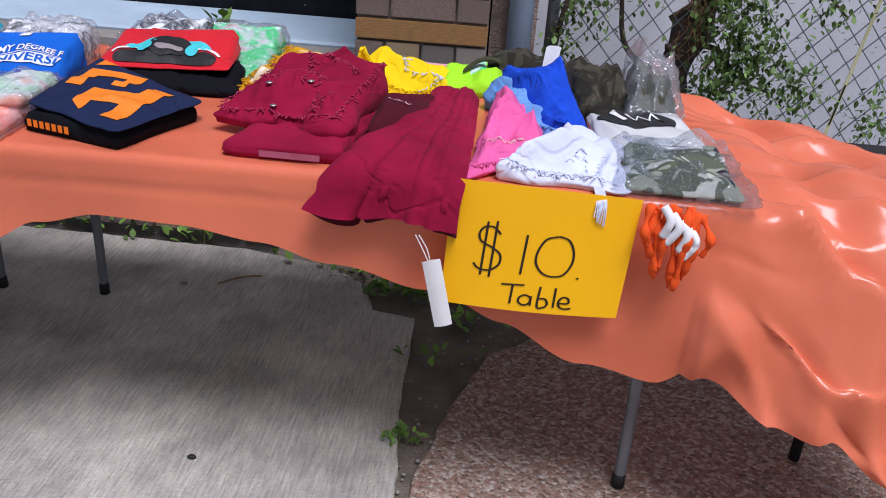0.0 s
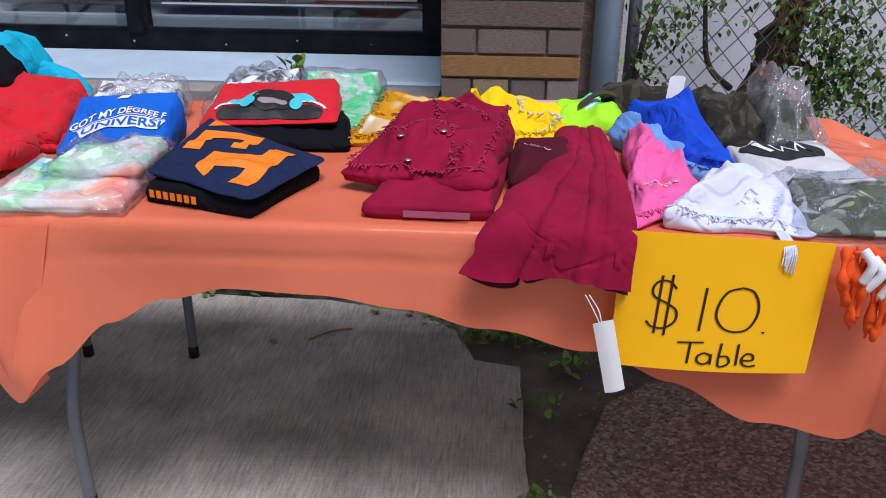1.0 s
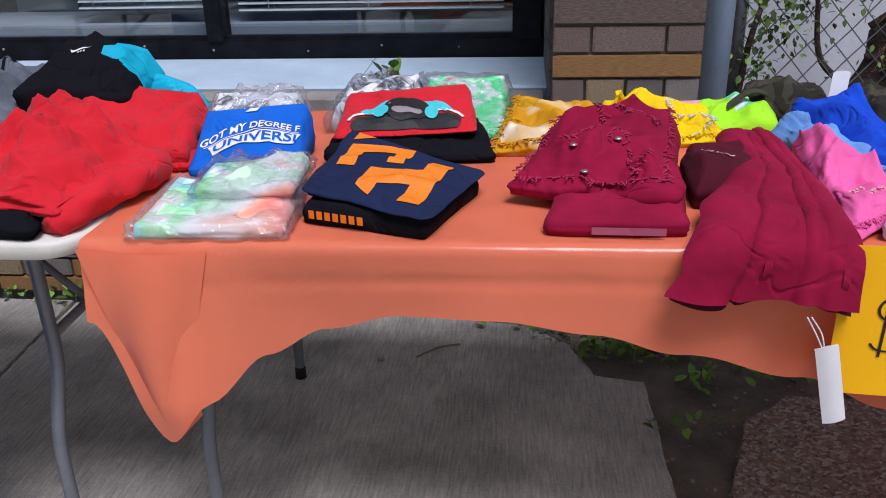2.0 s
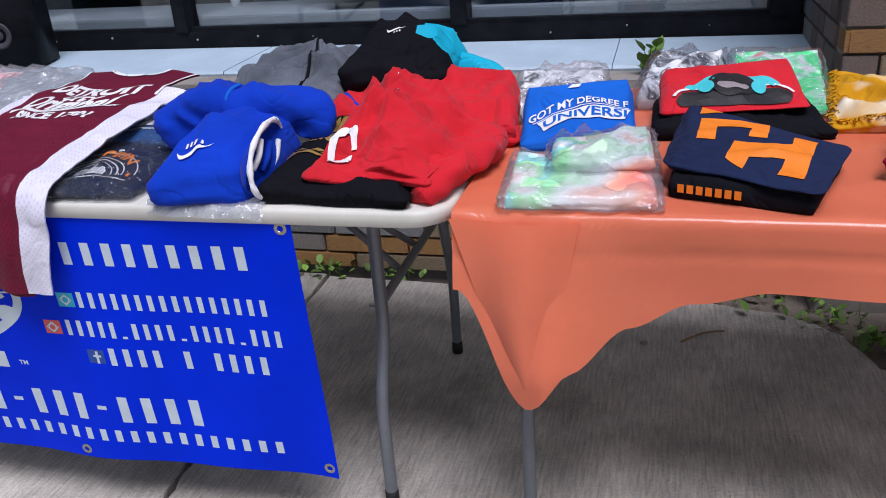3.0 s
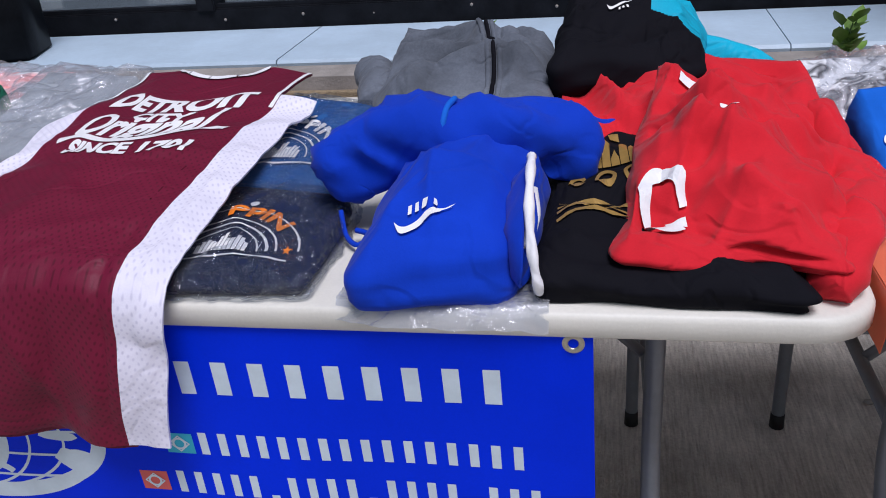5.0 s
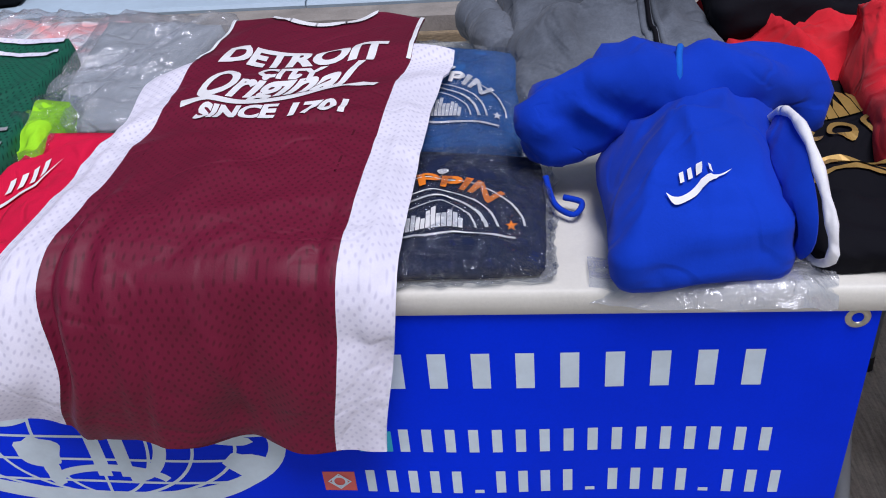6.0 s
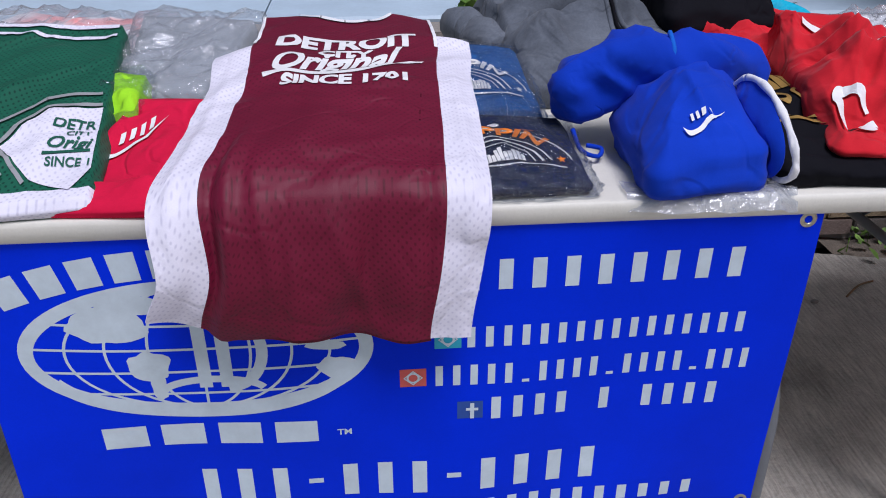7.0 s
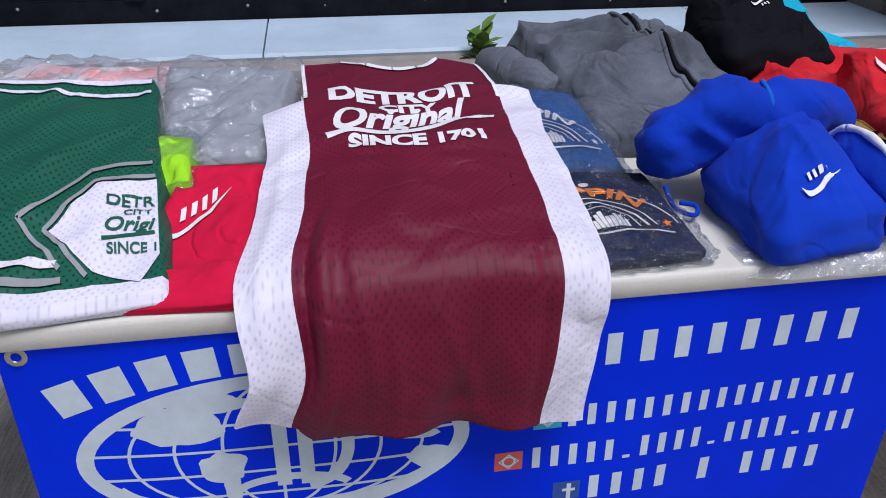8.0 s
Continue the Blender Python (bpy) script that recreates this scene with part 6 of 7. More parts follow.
poly(bm, [(0.4, 0.86), (0.52, 0.88), (0.54, 0.96), (0.44, 0.95)])
lay(bm, lambda x, y: s.point(x, y, 0.003), 24)
part("neck_label", bm, LABEL, g, smooth=False)
s = Soft([(-1.235, 2.16), (-1.06, 2.17), (-1.07, 2.32), (-1.24, 2.28)], CLOTH_Z, [0.04, 0.06, 0.085, 0.085], 0.014, 3, 0.006, 0.008, 11.5)
g = garment("shirt", s, NEWS, "white shirt with dark print in a clear bag", "shirt", "bagged shirts")
bag_over(s, g, FILM_HAZY, 0.008)

s = Soft([(-1.165, 1.655), (-0.94, 1.66), (-0.95, 1.80), (-1.185, 1.88)], CLOTH_Z, [0.022, 0.022, 0.026, 0.02], 0.008, 2, 0.004, 0.003, 12.0)
g = garment("shirt", s, TIE_PASTEL, "pastel tie-dyed folded shirt in a clear bag", "shirt", "bagged shirts")
bag_over(s, g, FILM_HAZY, 0.009, 0.002, 0.003)
s = Soft([(-1.1, 1.76), (-0.95, 1.765), (-0.96, 1.92), (-1.11, 1.875)], CLOTH_Z + 0.028, [0.022, 0.026, 0.03, 0.022], 0.012, 3, 0.006, 0.006, 13.0)
g = garment("shirt", s, TIE_PASTEL, "red and green tie-dyed folded shirt in a clear bag", "shirt", "bagged shirts")
bag_over(s, g, FILM, 0.008, 0.002)

s = Soft([(-0.91, 1.73), (-0.715, 1.665), (-0.65, 1.865), (-0.88, 1.965)], CLOTH_Z, 0.034, 0.012, 2, 0.0, 0.002, 14.0)
g = garment("shirt", s, BLACK, "black folded shirt with orange print at the bottom of a pile", "shirt", "folded clothes")
bm = bmesh.new()
bars(bm, "0000000", 0.0, 0.0, 1.0, 1.0, 0.7)
lay(bm, lambda x, y: Vector((-0.91 + 0.195 * (0.02 + 0.5 * x), 1.73 - 0.065 * (0.02 + 0.5 * x) - 0.0165, CLOTH_Z + 0.012 + 0.014 * y)), 8)
part("print_line", bm, ORANGE_INK, g, smooth=False)
s = Soft([(-0.908, 1.77), (-0.715, 1.67), (-0.655, 1.865), (-0.878, 1.97)], CLOTH_Z + 0.034, [0.02, 0.006, 0.012, 0.052], 0.026, 2, 0.01, 0.0025, 15.0, 40)
g = garment("shirt", s, NAVY, "navy folded shirt with large orange block letters", "shirt", "folded clothes")
figs = [[(0.368, 0.09), (0.388, 0.391), (0.489, 0.42), (0.77, 0.581), (0.755, 0.828), (0.903, 0.91), (0.931, 0.077), (0.756, 0.035), (0.766, 0.295), (0.528, 0.173), (0.508, 0.024)],
        [(0.117, 0.271), (0.092, 0.737), (0.564, 0.99), (0.598, 0.585), (0.471, 0.533), (0.458, 0.804), (0.226, 0.644), (0.252, 0.341)],
        [(0.068, 0.824), (0.068, 0.99), (0.197, 0.99), (0.23, 0.973)]]
for f in figs:
    bm = bmesh.new()
    poly(bm, f)
    bmesh.ops.triangulate(bm, faces=bm.faces[:])
    lay(bm, lambda x, y: s.point(x, y, 0.0016), 40)
    part("orange_letter", bm, ORANGE_INK, g, smooth=False)

s = Soft([(-0.94, 2.04), (-0.63, 2.06), (-0.66, 2.22), (-0.94, 2.22)], CLOTH_Z, [0.035, 0.02, 0.045, 0.045], 0.016, 3, 0.0, 0.005, 16.0)
garment("shirt", s, BLACK, "black folded shirt under a red one", "shirt", "folded clothes")
s = Soft([(-0.925, 2.07), (-0.67, 2.13), (-0.69, 2.28), (-0.93, 2.22)], CLOTH_Z + 0.042, [0.012, 0.005, 0.062, 0.055], 0.016, 3, 0.008, 0.004, 17.0, 40)
g = garment("shirt", s, RED, "red folded shirt with a dark and teal figure print", "shirt", "folded clothes")
for kind, pts, mt, off in (("disc", (0.5, 0.06, 0.43, 0.15), BLACK_INK, 0.003), ("ring", (0.5, 0.12, 0.36, 0.22, 0.07, 20, 75), TEAL_INK, 0.0042), ("ring", (0.5, 0.12, 0.36, 0.22, 0.07, 105, 160), TEAL_INK, 0.0042),
                            ("disc", (0.5, 0.24, 0.19, 0.17), BLACK_INK, 0.0048), ("disc", (0.5, 0.2, 0.12, 0.06), GREY_INK, 0.0056), ("disc", (0.5, 0.25, 0.13, 0.03), BLACK_INK, 0.0064), ("disc", (0.3, 0.2, 0.06, 0.09), TEAL_INK, 0.0064), ("disc", (0.7, 0.2, 0.06, 0.09), TEAL_INK, 0.0064),
                            ("ring", (0.5, 0.06, 0.46, 0.2, 0.03, 15, 165), WHITE_INK, 0.0038)):
    bm = bmesh.new()
    if kind == "disc":
        disc(bm, *pts, 28)
    else:
        ring(bm, *pts, 24)
    lay(bm, lambda x, y: s.point(x, max(0.0, y * 1.6), off), 18)
    part("print_shape", bm, mt, g, smooth=False)
s = Soft([(-0.98, 2.28), (-0.85, 2.285), (-0.81, 2.43), (-0.955, 2.41)], CLOTH_Z, [0.05, 0.05, 0.095, 0.085], 0.014, 3, 0.006, 0.008, 18.0)
g = garment("shirt", s, NEWS, "black and white printed shirt in a clear bag", "shirt", "bagged shirts")
bag_over(s, g, FILM, 0.01, 0.003)
s = Soft([(-0.76, 2.24), (-0.615, 2.22), (-0.61, 2.42), (-0.78, 2.41)], CLOTH_Z, [0.03, 0.015, 0.092, 0.095], 0.014, 3, 0.006, 0.006, 19.0)
g = garment("shirt", s, TIE_GREEN, "green and white tie-dyed shirt in a clear bag", "shirt", "bagged shirts")
bag_over(s, g, FILM, 0.009, 0.003)

s = Soft([(-0.615, 2.1), (-0.48, 2.11), (-0.4, 2.36), (-0.57, 2.39)], CLOTH_Z, [0.018, 0.03, 0.035, 0.05], 0.016, 2, 0.008, 0.013, 20.0, crumple=(10, 0.008), lobe=0.012)
g = garment("shorts", s, TIE_MUST, "mustard yellow ripped denim shorts, folded", "shorts", "denim shorts")
fringe(g, s, lambda k: (0.0, k), 90, MUSTARD, 0.03, 1, 0.004, 0.0016)
fringe(g, s, lambda k: (k, 0.0), 50, MUSTARD, 0.02, 2)

s = Soft([(-0.515, 1.695), (-0.325, 1.69), (-0.29, 1.95), (-0.47, 2.0)], CLOTH_Z, [0.028, 0.03, 0.03, 0.03], 0.013, 3, 0.004, 0.004, 21.0, lobe=0.012)
g = garment("shorts", s, WINE, "wine red ripped denim shorts with frayed edges, folded", "shorts", "denim shorts")
s2 = Soft([(-0.575, 1.82), (-0.335, 1.76), (-0.29, 2.06), (-0.485, 2.02)], CLOTH_Z + 0.018, [0.025, 0.04, 0.085, 0.085], 0.014, 2, 0.016, 0.014, 22.0, 56, 7.0, crumple=(16, 0.012), lobe=0.03)
part("upper_leg", s2.build(), WINE, g)
FADED = F("faded wine denim", (0.42, 0.11, 0.18))
FRAY = F("frayed wine thread", (0.4, 0.03, 0.09))
for i, sd in enumerate((lambda k: (k, 0.0), lambda k: (0.0, k), lambda k: (0.25 + 0.25 * math.sin(k * 3), 0.2 + 0.6 * k), lambda k: (0.55 + 0.3 * k, 0.25 + 0.2 * math.sin(k * 6)), lambda k: (0.5 + 0.4 * k, 0.8 - 0.2 * k), lambda k: (0.98, k))):
    fringe(g, s2, sd, 46, FRAY, 0.017, 10 + i, 0.003, 0.0014)
for u, v in ((0.35, 0.15), (0.62, 0.3), (0.45, -0.02)):
    bm = bmesh.new()
    p = s2.point(u, max(0.02, v), 0.004)
    bmesh.ops.create_uvsphere(bm, u_segments=14, v_segments=8, radius=0.007, matrix=Matrix.Translation(p) @ Matrix.Diagonal((1, 1, 0.4, 1)))
    part("snap", bm, SILVER, g, "silver snap button")
bm = bmesh.new()
poly(bm, [(0, 0), (1, 0), (1, 1), (0, 1)])
lay(bm, lambda x, y: Vector((-0.46 + 0.11 * x, 1.672 - 0.003 * x, CLOTH_Z + 0.006 + 0.012 * y)), 4)
part("faded_stripe", bm, FADED, g, smooth=False)
s = Soft([(-0.275, 1.815), (-0.17, 1.85), (-0.175, 1.98), (-0.27, 1.95)], CLOTH_Z, [0.045, 0.05, 0.06, 0.065], 0.018, 2, 0.01, 0.007, 23.0, 24)
g = garment("sweatshirt", s, WINE_DARK, "dark wine folded sweatshirt with a pale script print", "sweatshirt", "folded clothes")
bm = bmesh.new()
for k in range(4):
    ring(bm, 0.2 + 0.12 * k, 0.6 - 0.08 * k, 0.08, 0.1, 0.025, 30 + 40 * k, 300, 16)
lay(bm, lambda x, y: s.point(x, y, 0.003), 12)
part("script_print", bm, PALE_PINK, g, smooth=False)

# -- wine shorts hanging over the table's front
SY = [(0.0, 2.11), (0.35, 1.86), (0.66, 1.665), (0.74, 1.613), (0.79, 1.598), (1.0, 1.588)]
SZ = [(0.0, 0.79), (0.35, 0.8), (0.66, 0.785), (0.74, 0.77), (0.79, 0.75), (1.0, 0.692)]


def short_point(u, v, off=0.0):
    y = sum(straight(min(1, max(0, v + d)), SY) for d in (-0.03, 0, 0.03)) / 3
    z = sum(straight(min(1, max(0, v + d)), SZ) for d in (-0.03, 0, 0.03)) / 3
    xl = lerp_table(v, [(0, -0.185), (0.35, -0.22), (0.6, -0.29), (0.8, -0.335), (1, -0.36)])
    xr = lerp_table(v, [(0, -0.09), (0.5, -0.088), (1, -0.097)])
    h = max(0, v - 0.74) / 0.26
    gap = math.exp(-((u - 0.34 - 0.12 * (1 - v)) / 0.02) ** 2)
    rid = math.exp(-((u - 0.72) / 0.03) ** 2) + 0.7 * math.exp(-((u - 0.85) / 0.03) ** 2)
    z += (1 - h) * (-0.04 * gap + 0.008 * rid + wrinkle(xl + (xr - xl) * u, y, 4.0, 0.0035)) - 0.02 * (1 - h) * (abs(u - 0.5) * 2) ** 6 - 0.006 * h * math.sin(u * 7) - 0.014 * h * u + 0.022 * h * gap
    y += h * (0.042 * gap - 0.01 * math.sin(u * 9) - 0.012 * rid) - off * min(1, h * 3)
    return Vector((xl + (xr - xl) * u, y, z + off * (1 - min(1, h * 3))))


bm = bmesh.new()
sheet(bm, short_point, 90, 80, 0.009)
g = thing("shorts", bm, WINE, "wine red denim shorts hanging over the table edge", "shorts", "denim shorts")
for v in (0.93, 0.965):
    bm = bmesh.new()
    tube(bm, [short_point(k / 40, v, 0.001) for k in range(41)], 0.0017, 5)
    part("hem_seam", bm, FRAY, g)
# inside of the waistband: the shade of the hollow is coloured in
bm = bmesh.new()
sheet(bm, lambda a, b: short_point(0.02 + 0.96 * a, 0.8 + 0.2 * b) + Vector((0.006, 0.022, -0.014 * b - 0.006 * b * math.sin(a * 7))), 50, 10, 0.006)
part("inner_band", bm, WINE_DARK, g, "inside of the waistband, hollow's shade put into darker wine")
for u in (0.7, 0.86):
    bm = bmesh.new()
    tube(bm, [short_point(u, 0.05 + 0.9 * k / 30, 0.0015) for k in range(31)], 0.003, 6)
    part("side_seam", bm, WINE, g)
for u in (0.45, 0.88):
    bm = bmesh.new()
    sheet(bm, lambda a, b: short_point(u + 0.045 * a, 0.79 + 0.12 * b, 0.008 * math.sin(math.pi * min(1, max(0, b))) + 0.003), 3, 10, 0.003)
    part("belt_loop", bm, WINE, g)
bm = bmesh.new()
tube(bm, curve_through([(-0.158, 1.574, 0.672), (-0.142, 1.57, 0.648), (-0.135, 1.568, 0.622)], 5), 0.0011, 5)
tube(bm, curve_through([(-0.164, 1.574, 0.672), (-0.15, 1.57, 0.648), (-0.137, 1.568, 0.622)], 5), 0.0011, 5)
tag = thing("price_tag", bm, WHITE_KNIT, "white paper hang tag on a string", "tag")
bm = bmesh.new()
sheet(bm, lambda u, v: (-0.15 + 0.031 * u + 0.03 * (1 - v), 1.566 - 0.004 * math.sin(u * 3), 0.5 + 0.128 * v + 0.01 * u - 0.006 * abs(u - 0.5) * (v > 0.95)), 6, 20, 0.0008)
part("card", bm, LABEL, tag)

s = Soft([(-0.37, 2.13), (-0.155, 2.19), (-0.175, 2.32), (-0.385, 2.33)], CLOTH_Z, [0.035, 0.012, 0.045, 0.055], 0.016, 2, 0.014, 0.016, 24.0, crumple=(10, 0.008), lobe=0.015)
g = garment("shorts", s, YELLOW, "yellow ripped denim shorts, folded", "shorts", "denim shorts")
bm = bmesh.new()
sheet(bm, lambda u, v: (-0.38 + 0.05 * u * (1 - v) + 0.012 * v, 2.22 + 0.02 * math.sin(u * 3), 0.79 + 0.05 * v + 0.006 * math.sin(u * 3)), 8, 8, 0.006)
part("turned_corner", bm, YELLOW, g)
fringe(g, s, lambda k: (k, 0.0), 60, YELLOW, 0.018, 31)
fringe(g, s, lambda k: (0.7 + 0.2 * math.sin(k * 6), k * 0.6), 40, WHITE_DENIM, 0.018, 32)
s = Soft([(-0.25, 2.31), (-0.15, 2.31), (-0.16, 2.42), (-0.25, 2.43)], CLOTH_Z, [0.04, 0.025, 0.035, 0.035], 0.014, 2, 0.004, 0.005, 25.0, 18)
garment("shorts", s, PALE_PINK, "pale pink folded denim shorts", "shorts", "denim shorts")
s = Soft([(-0.172, 2.25), (-0.04, 2.25), (-0.035, 2.41), (-0.185, 2.38)], CLOTH_Z, [0.025, 0.035, 0.06, 0.03], 0.014, 3, 0.008, 0.009, 26.0, mat_of=lambda u, v: 1 if 0.45 < u < 0.75 and v > 0.25 else 0)
thing("shorts", s.build(), [LIME, TIE_GREEN], "lime green and white folded shorts", "shorts", "denim shorts")
s = Soft([(-0.07, 2.34), (0.08, 2.32), (0.09, 2.43), (-0.06, 2.44)], CLOTH_Z, [0.065, 0.065, 0.075, 0.07], 0.014, 2, 0.008, 0.012, 27.0)
garment("shirt", s, CAMO_DARK, "dark olive folded camouflage shirt", "shirt", "folded clothes")
bm = bmesh.new()
sheet(bm, lambda u, v: (-0.13 + 0.09 * u, 2.29 + 0.03 * u + 0.02 * v, 0.795 + 0.03 * math.sin(u * 2.4) + 0.004 * v), 12, 4, 0.004)
thing("belt", bm, OLIVE, "dark olive cloth belt lying on lime shorts", "belt")

s = Soft([(0.02, 1.96), (0.085, 1.925), (0.0, 2.19), (-0.06, 2.155)], CLOTH_Z, [0.03, 0.025, 0.068, 0.06], 0.016, 2, 0.008, 0.012, 28.0)
g = garment("shorts", s, DENIM, "light blue denim shorts, folded", "shorts", "denim shorts")
fringe(g, s, lambda k: (k, 0.0), 40, DENIM, 0.014, 33)
s = Soft([(0.08, 1.935), (0.155, 1.925), (0.1, 2.23), (-0.025, 2.17)], CLOTH_Z + 0.006, [0.035, 0.008, 0.085, 0.088], 0.014, 2, 0.008, 0.014, 29.0, crumple=(10, 0.008), lobe=0.015)
g = garment("shorts", s, BLUE_DENIM, "strong blue denim shorts with frayed hem, folded", "shorts", "denim shorts")
fringe(g, s, lambda k: (k, 0.0), 90, BLUE_DENIM, 0.02, 34, 0.003, 0.0014)
s = Soft([(-0.075, 1.685), (0.06, 1.80), (0.02, 2.05), (-0.045, 2.08)], CLOTH_Z, [0.012, 0.012, 0.058, 0.055], 0.016, 2, 0.012, 0.013, 30.0, crumple=(10, 0.008), lobe=0.015)
g = garment("shorts", s, PINK, "pink denim shorts with ripped front, folded", "shorts", "denim shorts")
fringe(g, s, lambda k: (k, 0.0), 70, PINK, 0.018, 35)
fringe(g, s, lambda k: (0.15 + 0.5 * k, 0.2), 40, PALE_PINK, 0.014, 36)
s = Soft([(-0.02, 1.685), (0.175, 1.67), (0.195, 1.85), (0.075, 1.85)], CLOTH_Z, [0.03, 0.018, 0.04, 0.05], 0.018, 2, 0.012, 0.013, 31.0, crumple=(12, 0.008), lobe=0.02)
g = garment("shorts", s, WHITE_DENIM, "white ripped denim shorts with frayed threads, folded", "shorts", "denim shorts")
fringe(g, s, lambda k: (k, 0.0), 80, WHITE_DENIM, 0.024, 37, 0.002, 0.0011)
fringe(g, s, lambda k: (0.5 + 0.4 * k, 0.25 + 0.2 * math.sin(k * 7)), 36, WHITE_DENIM, 0.014, 38, 0.002, 0.001)
bm = bmesh.new()
for k in range(9):
    x = 0.135 + 0.002 * k
    tube(bm, curve_through([(x, 1.655, 0.757), (x + 0.002, 1.612 - 0.001 * k, 0.748), (x + 0.003 * math.sin(k), 1.603, 0.722 - 0.002 * k)], 4), 0.0012, 4, False)
tagged(part("hanging_threads", bm, WHITE_DENIM, g), kind="stuff")

s = Soft([(0.205, 1.675), (0.385, 1.672), (0.385, 1.87), (0.215, 1.85)], CLOTH_Z, [0.018, 0.016, 0.036, 0.036], 0.014, 3, 0.006, 0.006, 32.0)
g = garment("shirt", s, CAMO_LIGHT, "green camouflage shirt folded in a clear bag", "shirt", "bagged shirts")
bm = bmesh.new()
poly(bm, [(0.3, 0.78), (0.8, 0.76), (0.82, 0.92), (0.32, 0.94)])
lay(bm, lambda x, y: s.point(x, y, 0.004), 10)
part("label_slip", bm, LABEL, g, smooth=False)
bag_over(s, g, FILM, 0.02, 0.008, 0.008)
POLY = surface("white poly mailer", (0.66, 0.66, 0.66), 0.35, 0.08, 9.0, 100.0, 0.2, 0.002)
s = Soft([(0.175, 1.88), (0.39, 1.90), (0.365, 2.18), (0.165, 2.14)], CLOTH_Z, [0.016, 0.014, 0.02, 0.024], 0.01, 1, 0.008, 0.004, 33.0, 36)
g = garment("mailer_bag", s, POLY, "white poly mailer bag with a black oval mark", "bag")
bm = bmesh.new()
disc(bm, 0.45, 0.62, 0.42, 0.2, 36)
lay(bm, lambda x, y: s.point(x, y, 0.003), 14)
oval = part("oval_mark", bm, BLACK_INK, g, "black oval mark", smooth=False)
bm = bmesh.new()
for a in ([(0.2, 0.72), (0.3, 0.52)], [(0.34, 0.7), (0.42, 0.55), (0.48, 0.7), (0.56, 0.55), (0.62, 0.72), (0.72, 0.56)]):
    ribbon(bm, a, 0.045)
lay(bm, lambda x, y: s.point(x, y, 0.0045), 14)
part("oval_strokes", bm, WHITE_INK, oval, smooth=False)
s = Soft([(0.145, 2.11), (0.265, 2.125), (0.245, 2.33), (0.105, 2.30)], CLOTH_Z, [0.04, 0.035, 0.08, 0.08], 0.018, 3, 0.008, 0.013, 34.0, crumple=(10, 0.009), lobe=0.012)
garment("trousers", s, CAMO_DARK, "dark camouflage trousers, folded", "trousers", "folded clothes")
s = Soft([(0.265, 2.125), (0.355, 2.16), (0.37, 2.35), (0.285, 2.35)], CLOTH_Z, [0.035, 0.025, 0.075, 0.09], 0.018, 3, 0.01, 0.01, 35.0)
g = garment("trousers", s, OLIVE, "dark folded trousers in a clear bag", "trousers", "folded clothes")
bag_over(s, g, FILM_HAZY, 0.016, 0.02, 0.014)
bm = bmesh.new()
sheet(bm, lambda u, v: (0.05 + 0.034 * u + 0.012 * v, 2.23 + 0.02 * v, 0.785 + 0.097 * v - 0.004 * (abs(u - 0.5) * 2) ** 4 * (v > 0.9)), 8, 10, 0.0012)
thing("size_card", bm, LABEL, "white cardboard tag standing up from blue shorts", "tag")

# -- knit gloves hanging at the table's front
GLOVE = F("orange knit", (0.85, 0.1, 0.02), vary=0.2, weave=260)
gl = empty("gloves", "orange and white knitted gloves hanging from the cloth", "gloves", at=(0, 0, 0))
r = random.Random(6)
for k in range(15):
    x = 0.228 + 0.006 * k
    a = Vector((x, 1.602 + r.uniform(-0.006, 0.004), 0.748 + r.uniform(-0.012, 0.01)))
    ln = r.uniform(0.07, 0.14) * (0.65 if k in (0, 1, 13, 14) else 1.0)
    b = a + Vector((r.uniform(-0.02, 0.02), -0.014 + r.uniform(-0.008, 0.004), -ln * 0.5))
    c = Vector((0.27 + (b.x - 0.27) * 0.9 + r.uniform(-0.01, 0.01), b.y + r.uniform(-0.004, 0.006), a.z - ln))
    bm = bmesh.new()
    tube(bm, curve_through([a, b, c], 7), [0.0085 * (0.75 + 0.35 * math.sin(i * 0.9 + k)) * (0.6 if i > 12 else 1) for i in range(15)], 9)
    part("finger", bm, GLOVE, gl)
for k in range(4):
    a = Vector((0.245 + 0.016 * k, 1.588, 0.758 - 0.012 * k))
    bm = bmesh.new()
    tube(bm, curve_through([a, a + Vector((0.012, -0.012, -0.02)), a + Vector((0.004 * (-1) ** k, -0.008, -0.05))], 6), 0.0075, 9)
    part("white_finger", bm, WHITE_KNIT, gl, "white knit finger")

# ---- bricks, last ----
bm = bmesh.new()
box(bm, -0.5, 0.5, -0.5, 0.5, -0.5, 0.5, bevel=0.03)
brick_mesh = [mesh_of("brick", bm, BRICKS[0], False)]
for m in BRICKS[1:]:
    me = brick_mesh[0].copy()
    me.materials[0] = m
    brick_mesh.append(me)
rb = random.Random(12)


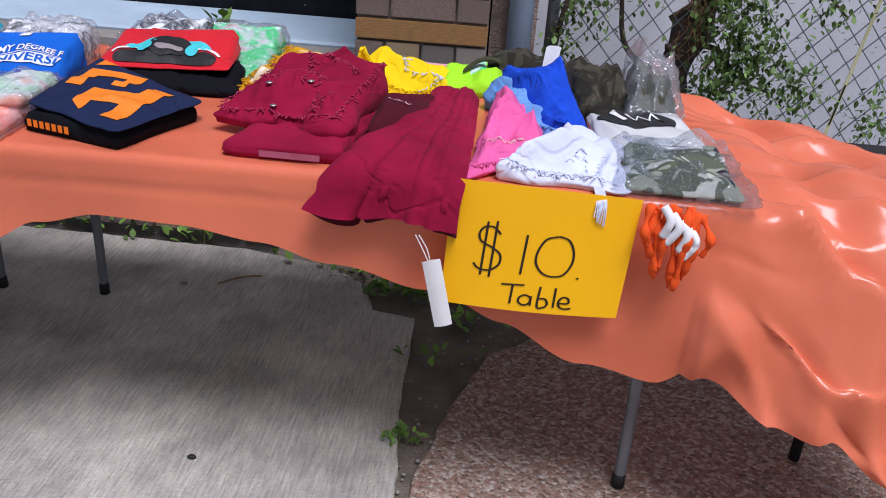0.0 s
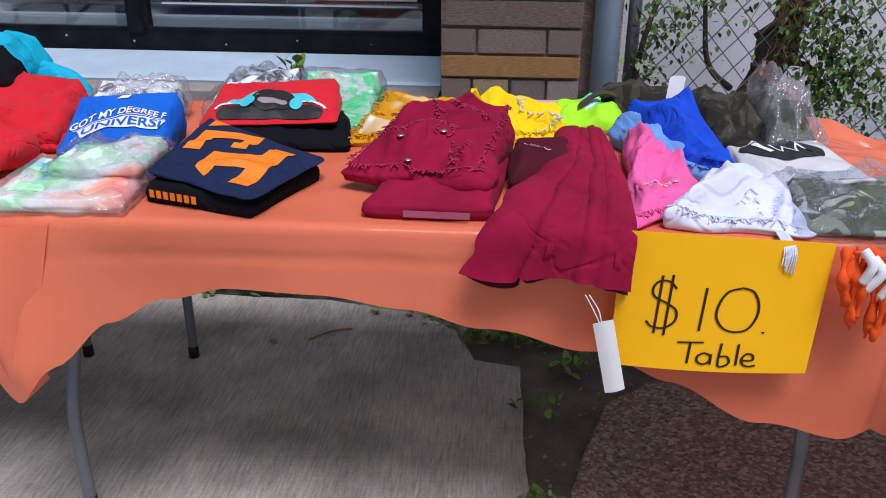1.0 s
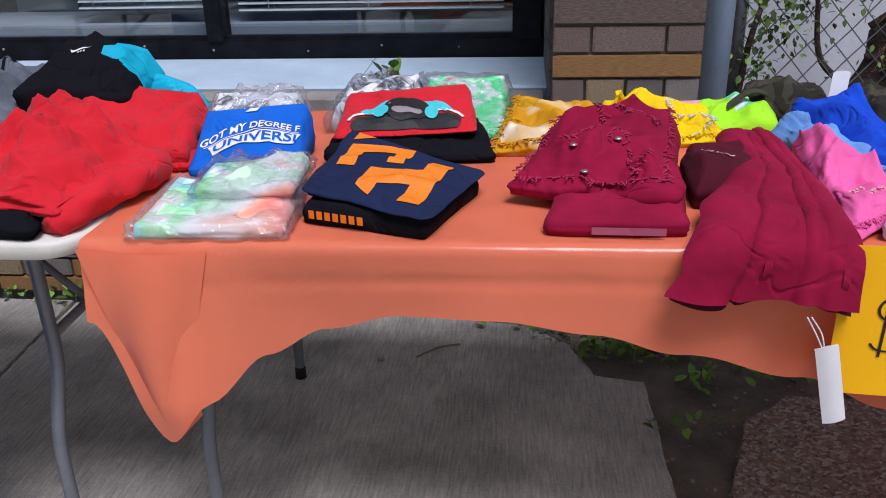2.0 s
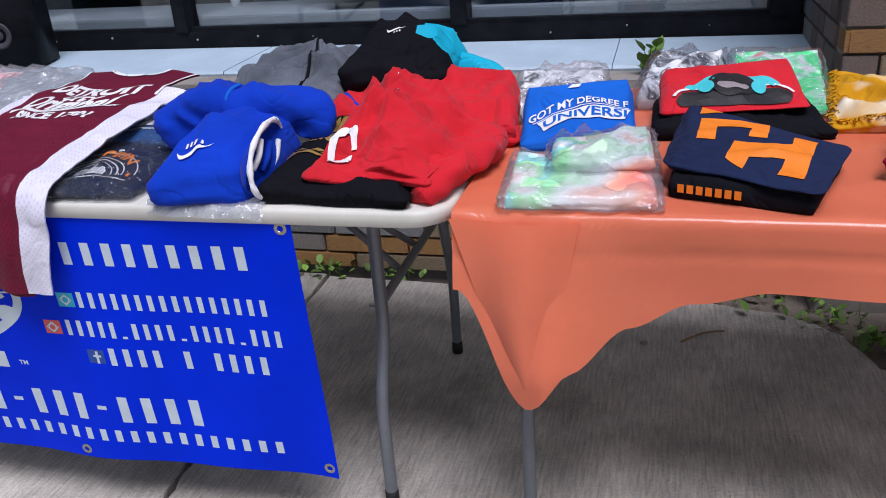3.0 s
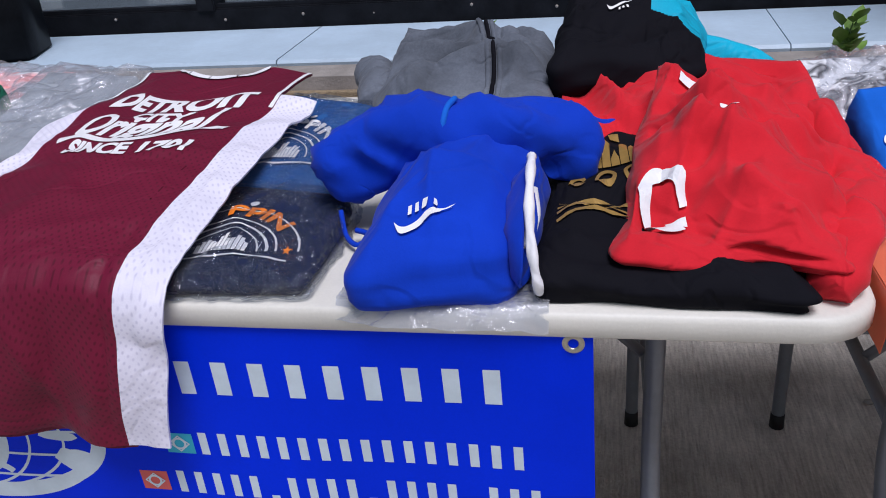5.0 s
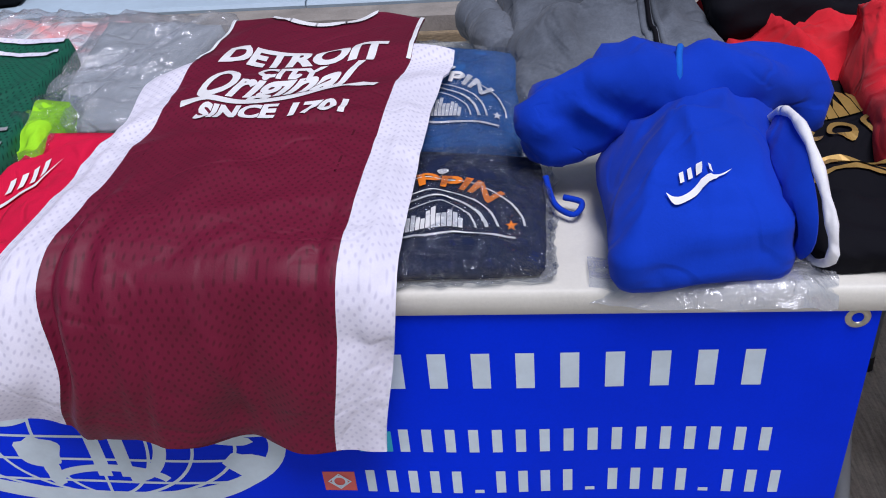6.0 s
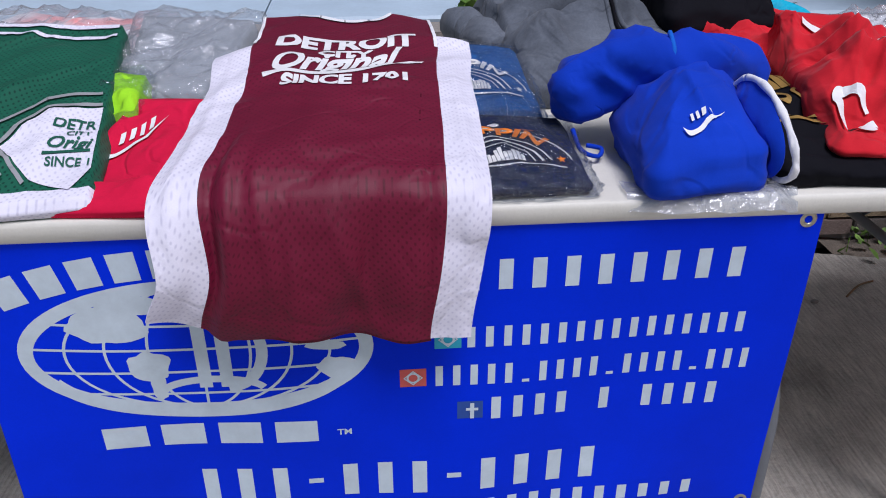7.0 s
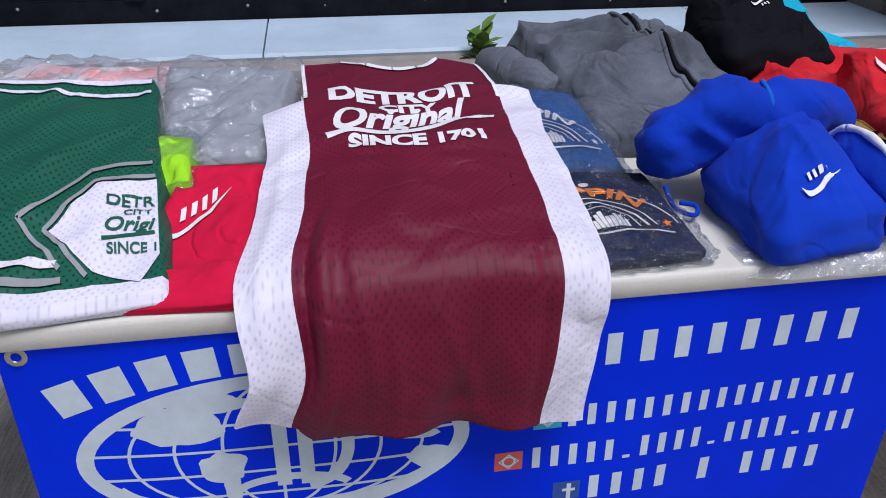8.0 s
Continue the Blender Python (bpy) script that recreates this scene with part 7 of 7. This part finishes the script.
def brick(parent, x0, x1, y0, y1, z0, z1, kind):
    ob = new("brick", brick_mesh[kind])
    ob.parent = parent
    ob.location = ((x0 + x1) / 2, (y0 + y1) / 2 + rb.uniform(-0.003, 0.003), (z0 + z1) / 2)
    ob.scale = (x1 - x0, y1 - y0, z1 - z0)
    ob.rotation_euler = (0, rb.uniform(-0.006, 0.006), rb.uniform(-0.008, 0.008))


# pilaster courses: heights and the joints of the front
PX0, PX1 = -0.488, -0.08
z = 0.409
courses = [(0.07, (0.36, 0.7), 1), (0.066, (0.5,), 0), (0.07, (0.25, 0.62), 1), (0.062, (0.6,), 4), (0.075, (0.23, 0.5, 0.76), 1), (0.067, (), 2), (0.076, (0.26, 0.75), 0), (0.078, (), 0),
           (0.07, (0.4,), 1), (0.075, (0.3, 0.7), 0), (0.07, (0.55,), 4), (0.075, (0.3,), 0), (0.07, (0.6,), 1), (0.075, (0.4, 0.8), 0)]
for h, cuts, kind in courses:
    xs = [0.0, *cuts, 1.0]
    for a, b in zip(xs, xs[1:]):
        k = kind if rb.random() < 0.6 or not cuts else rb.choice((0, 1, 2, 3, 4))
        brick(pilaster, PX0 + (PX1 - PX0) * a + 0.004, PX0 + (PX1 - PX0) * b - 0.004, 2.812, 2.9, z + 0.004, z + h - 0.004, k)
    y = 2.906
    while y < 3.6:
        w = rb.choice((0.19, 0.1, 0.15))
        ob = new("brick", brick_mesh[rb.choice((0, 1, 0, 3))])
        ob.parent = pilaster
        ob.location = (PX0 + 0.03, y + w / 2, z + h / 2)
        ob.scale = (0.07, w - 0.008, h - 0.008)
        y += w
    z += h
z = 0.0
for row, h in enumerate((0.06, 0.068, 0.055, 0.07, 0.062, 0.07, 0.06, 0.065, 0.06, 0.058)):
    x = -0.51
    while x > -4.3:
        w = rb.choice((0.16, 0.22, 0.3, 0.36, 0.26)) * rb.uniform(0.85, 1.15)
        brick(wall_low, x - w + 0.005, x - 0.004, 2.925, 3.02, z + 0.004, z + h - 0.005, rb.choice((4, 3, 1, 4, 0, 2, 3, 4)))
        x -= w
    z += h
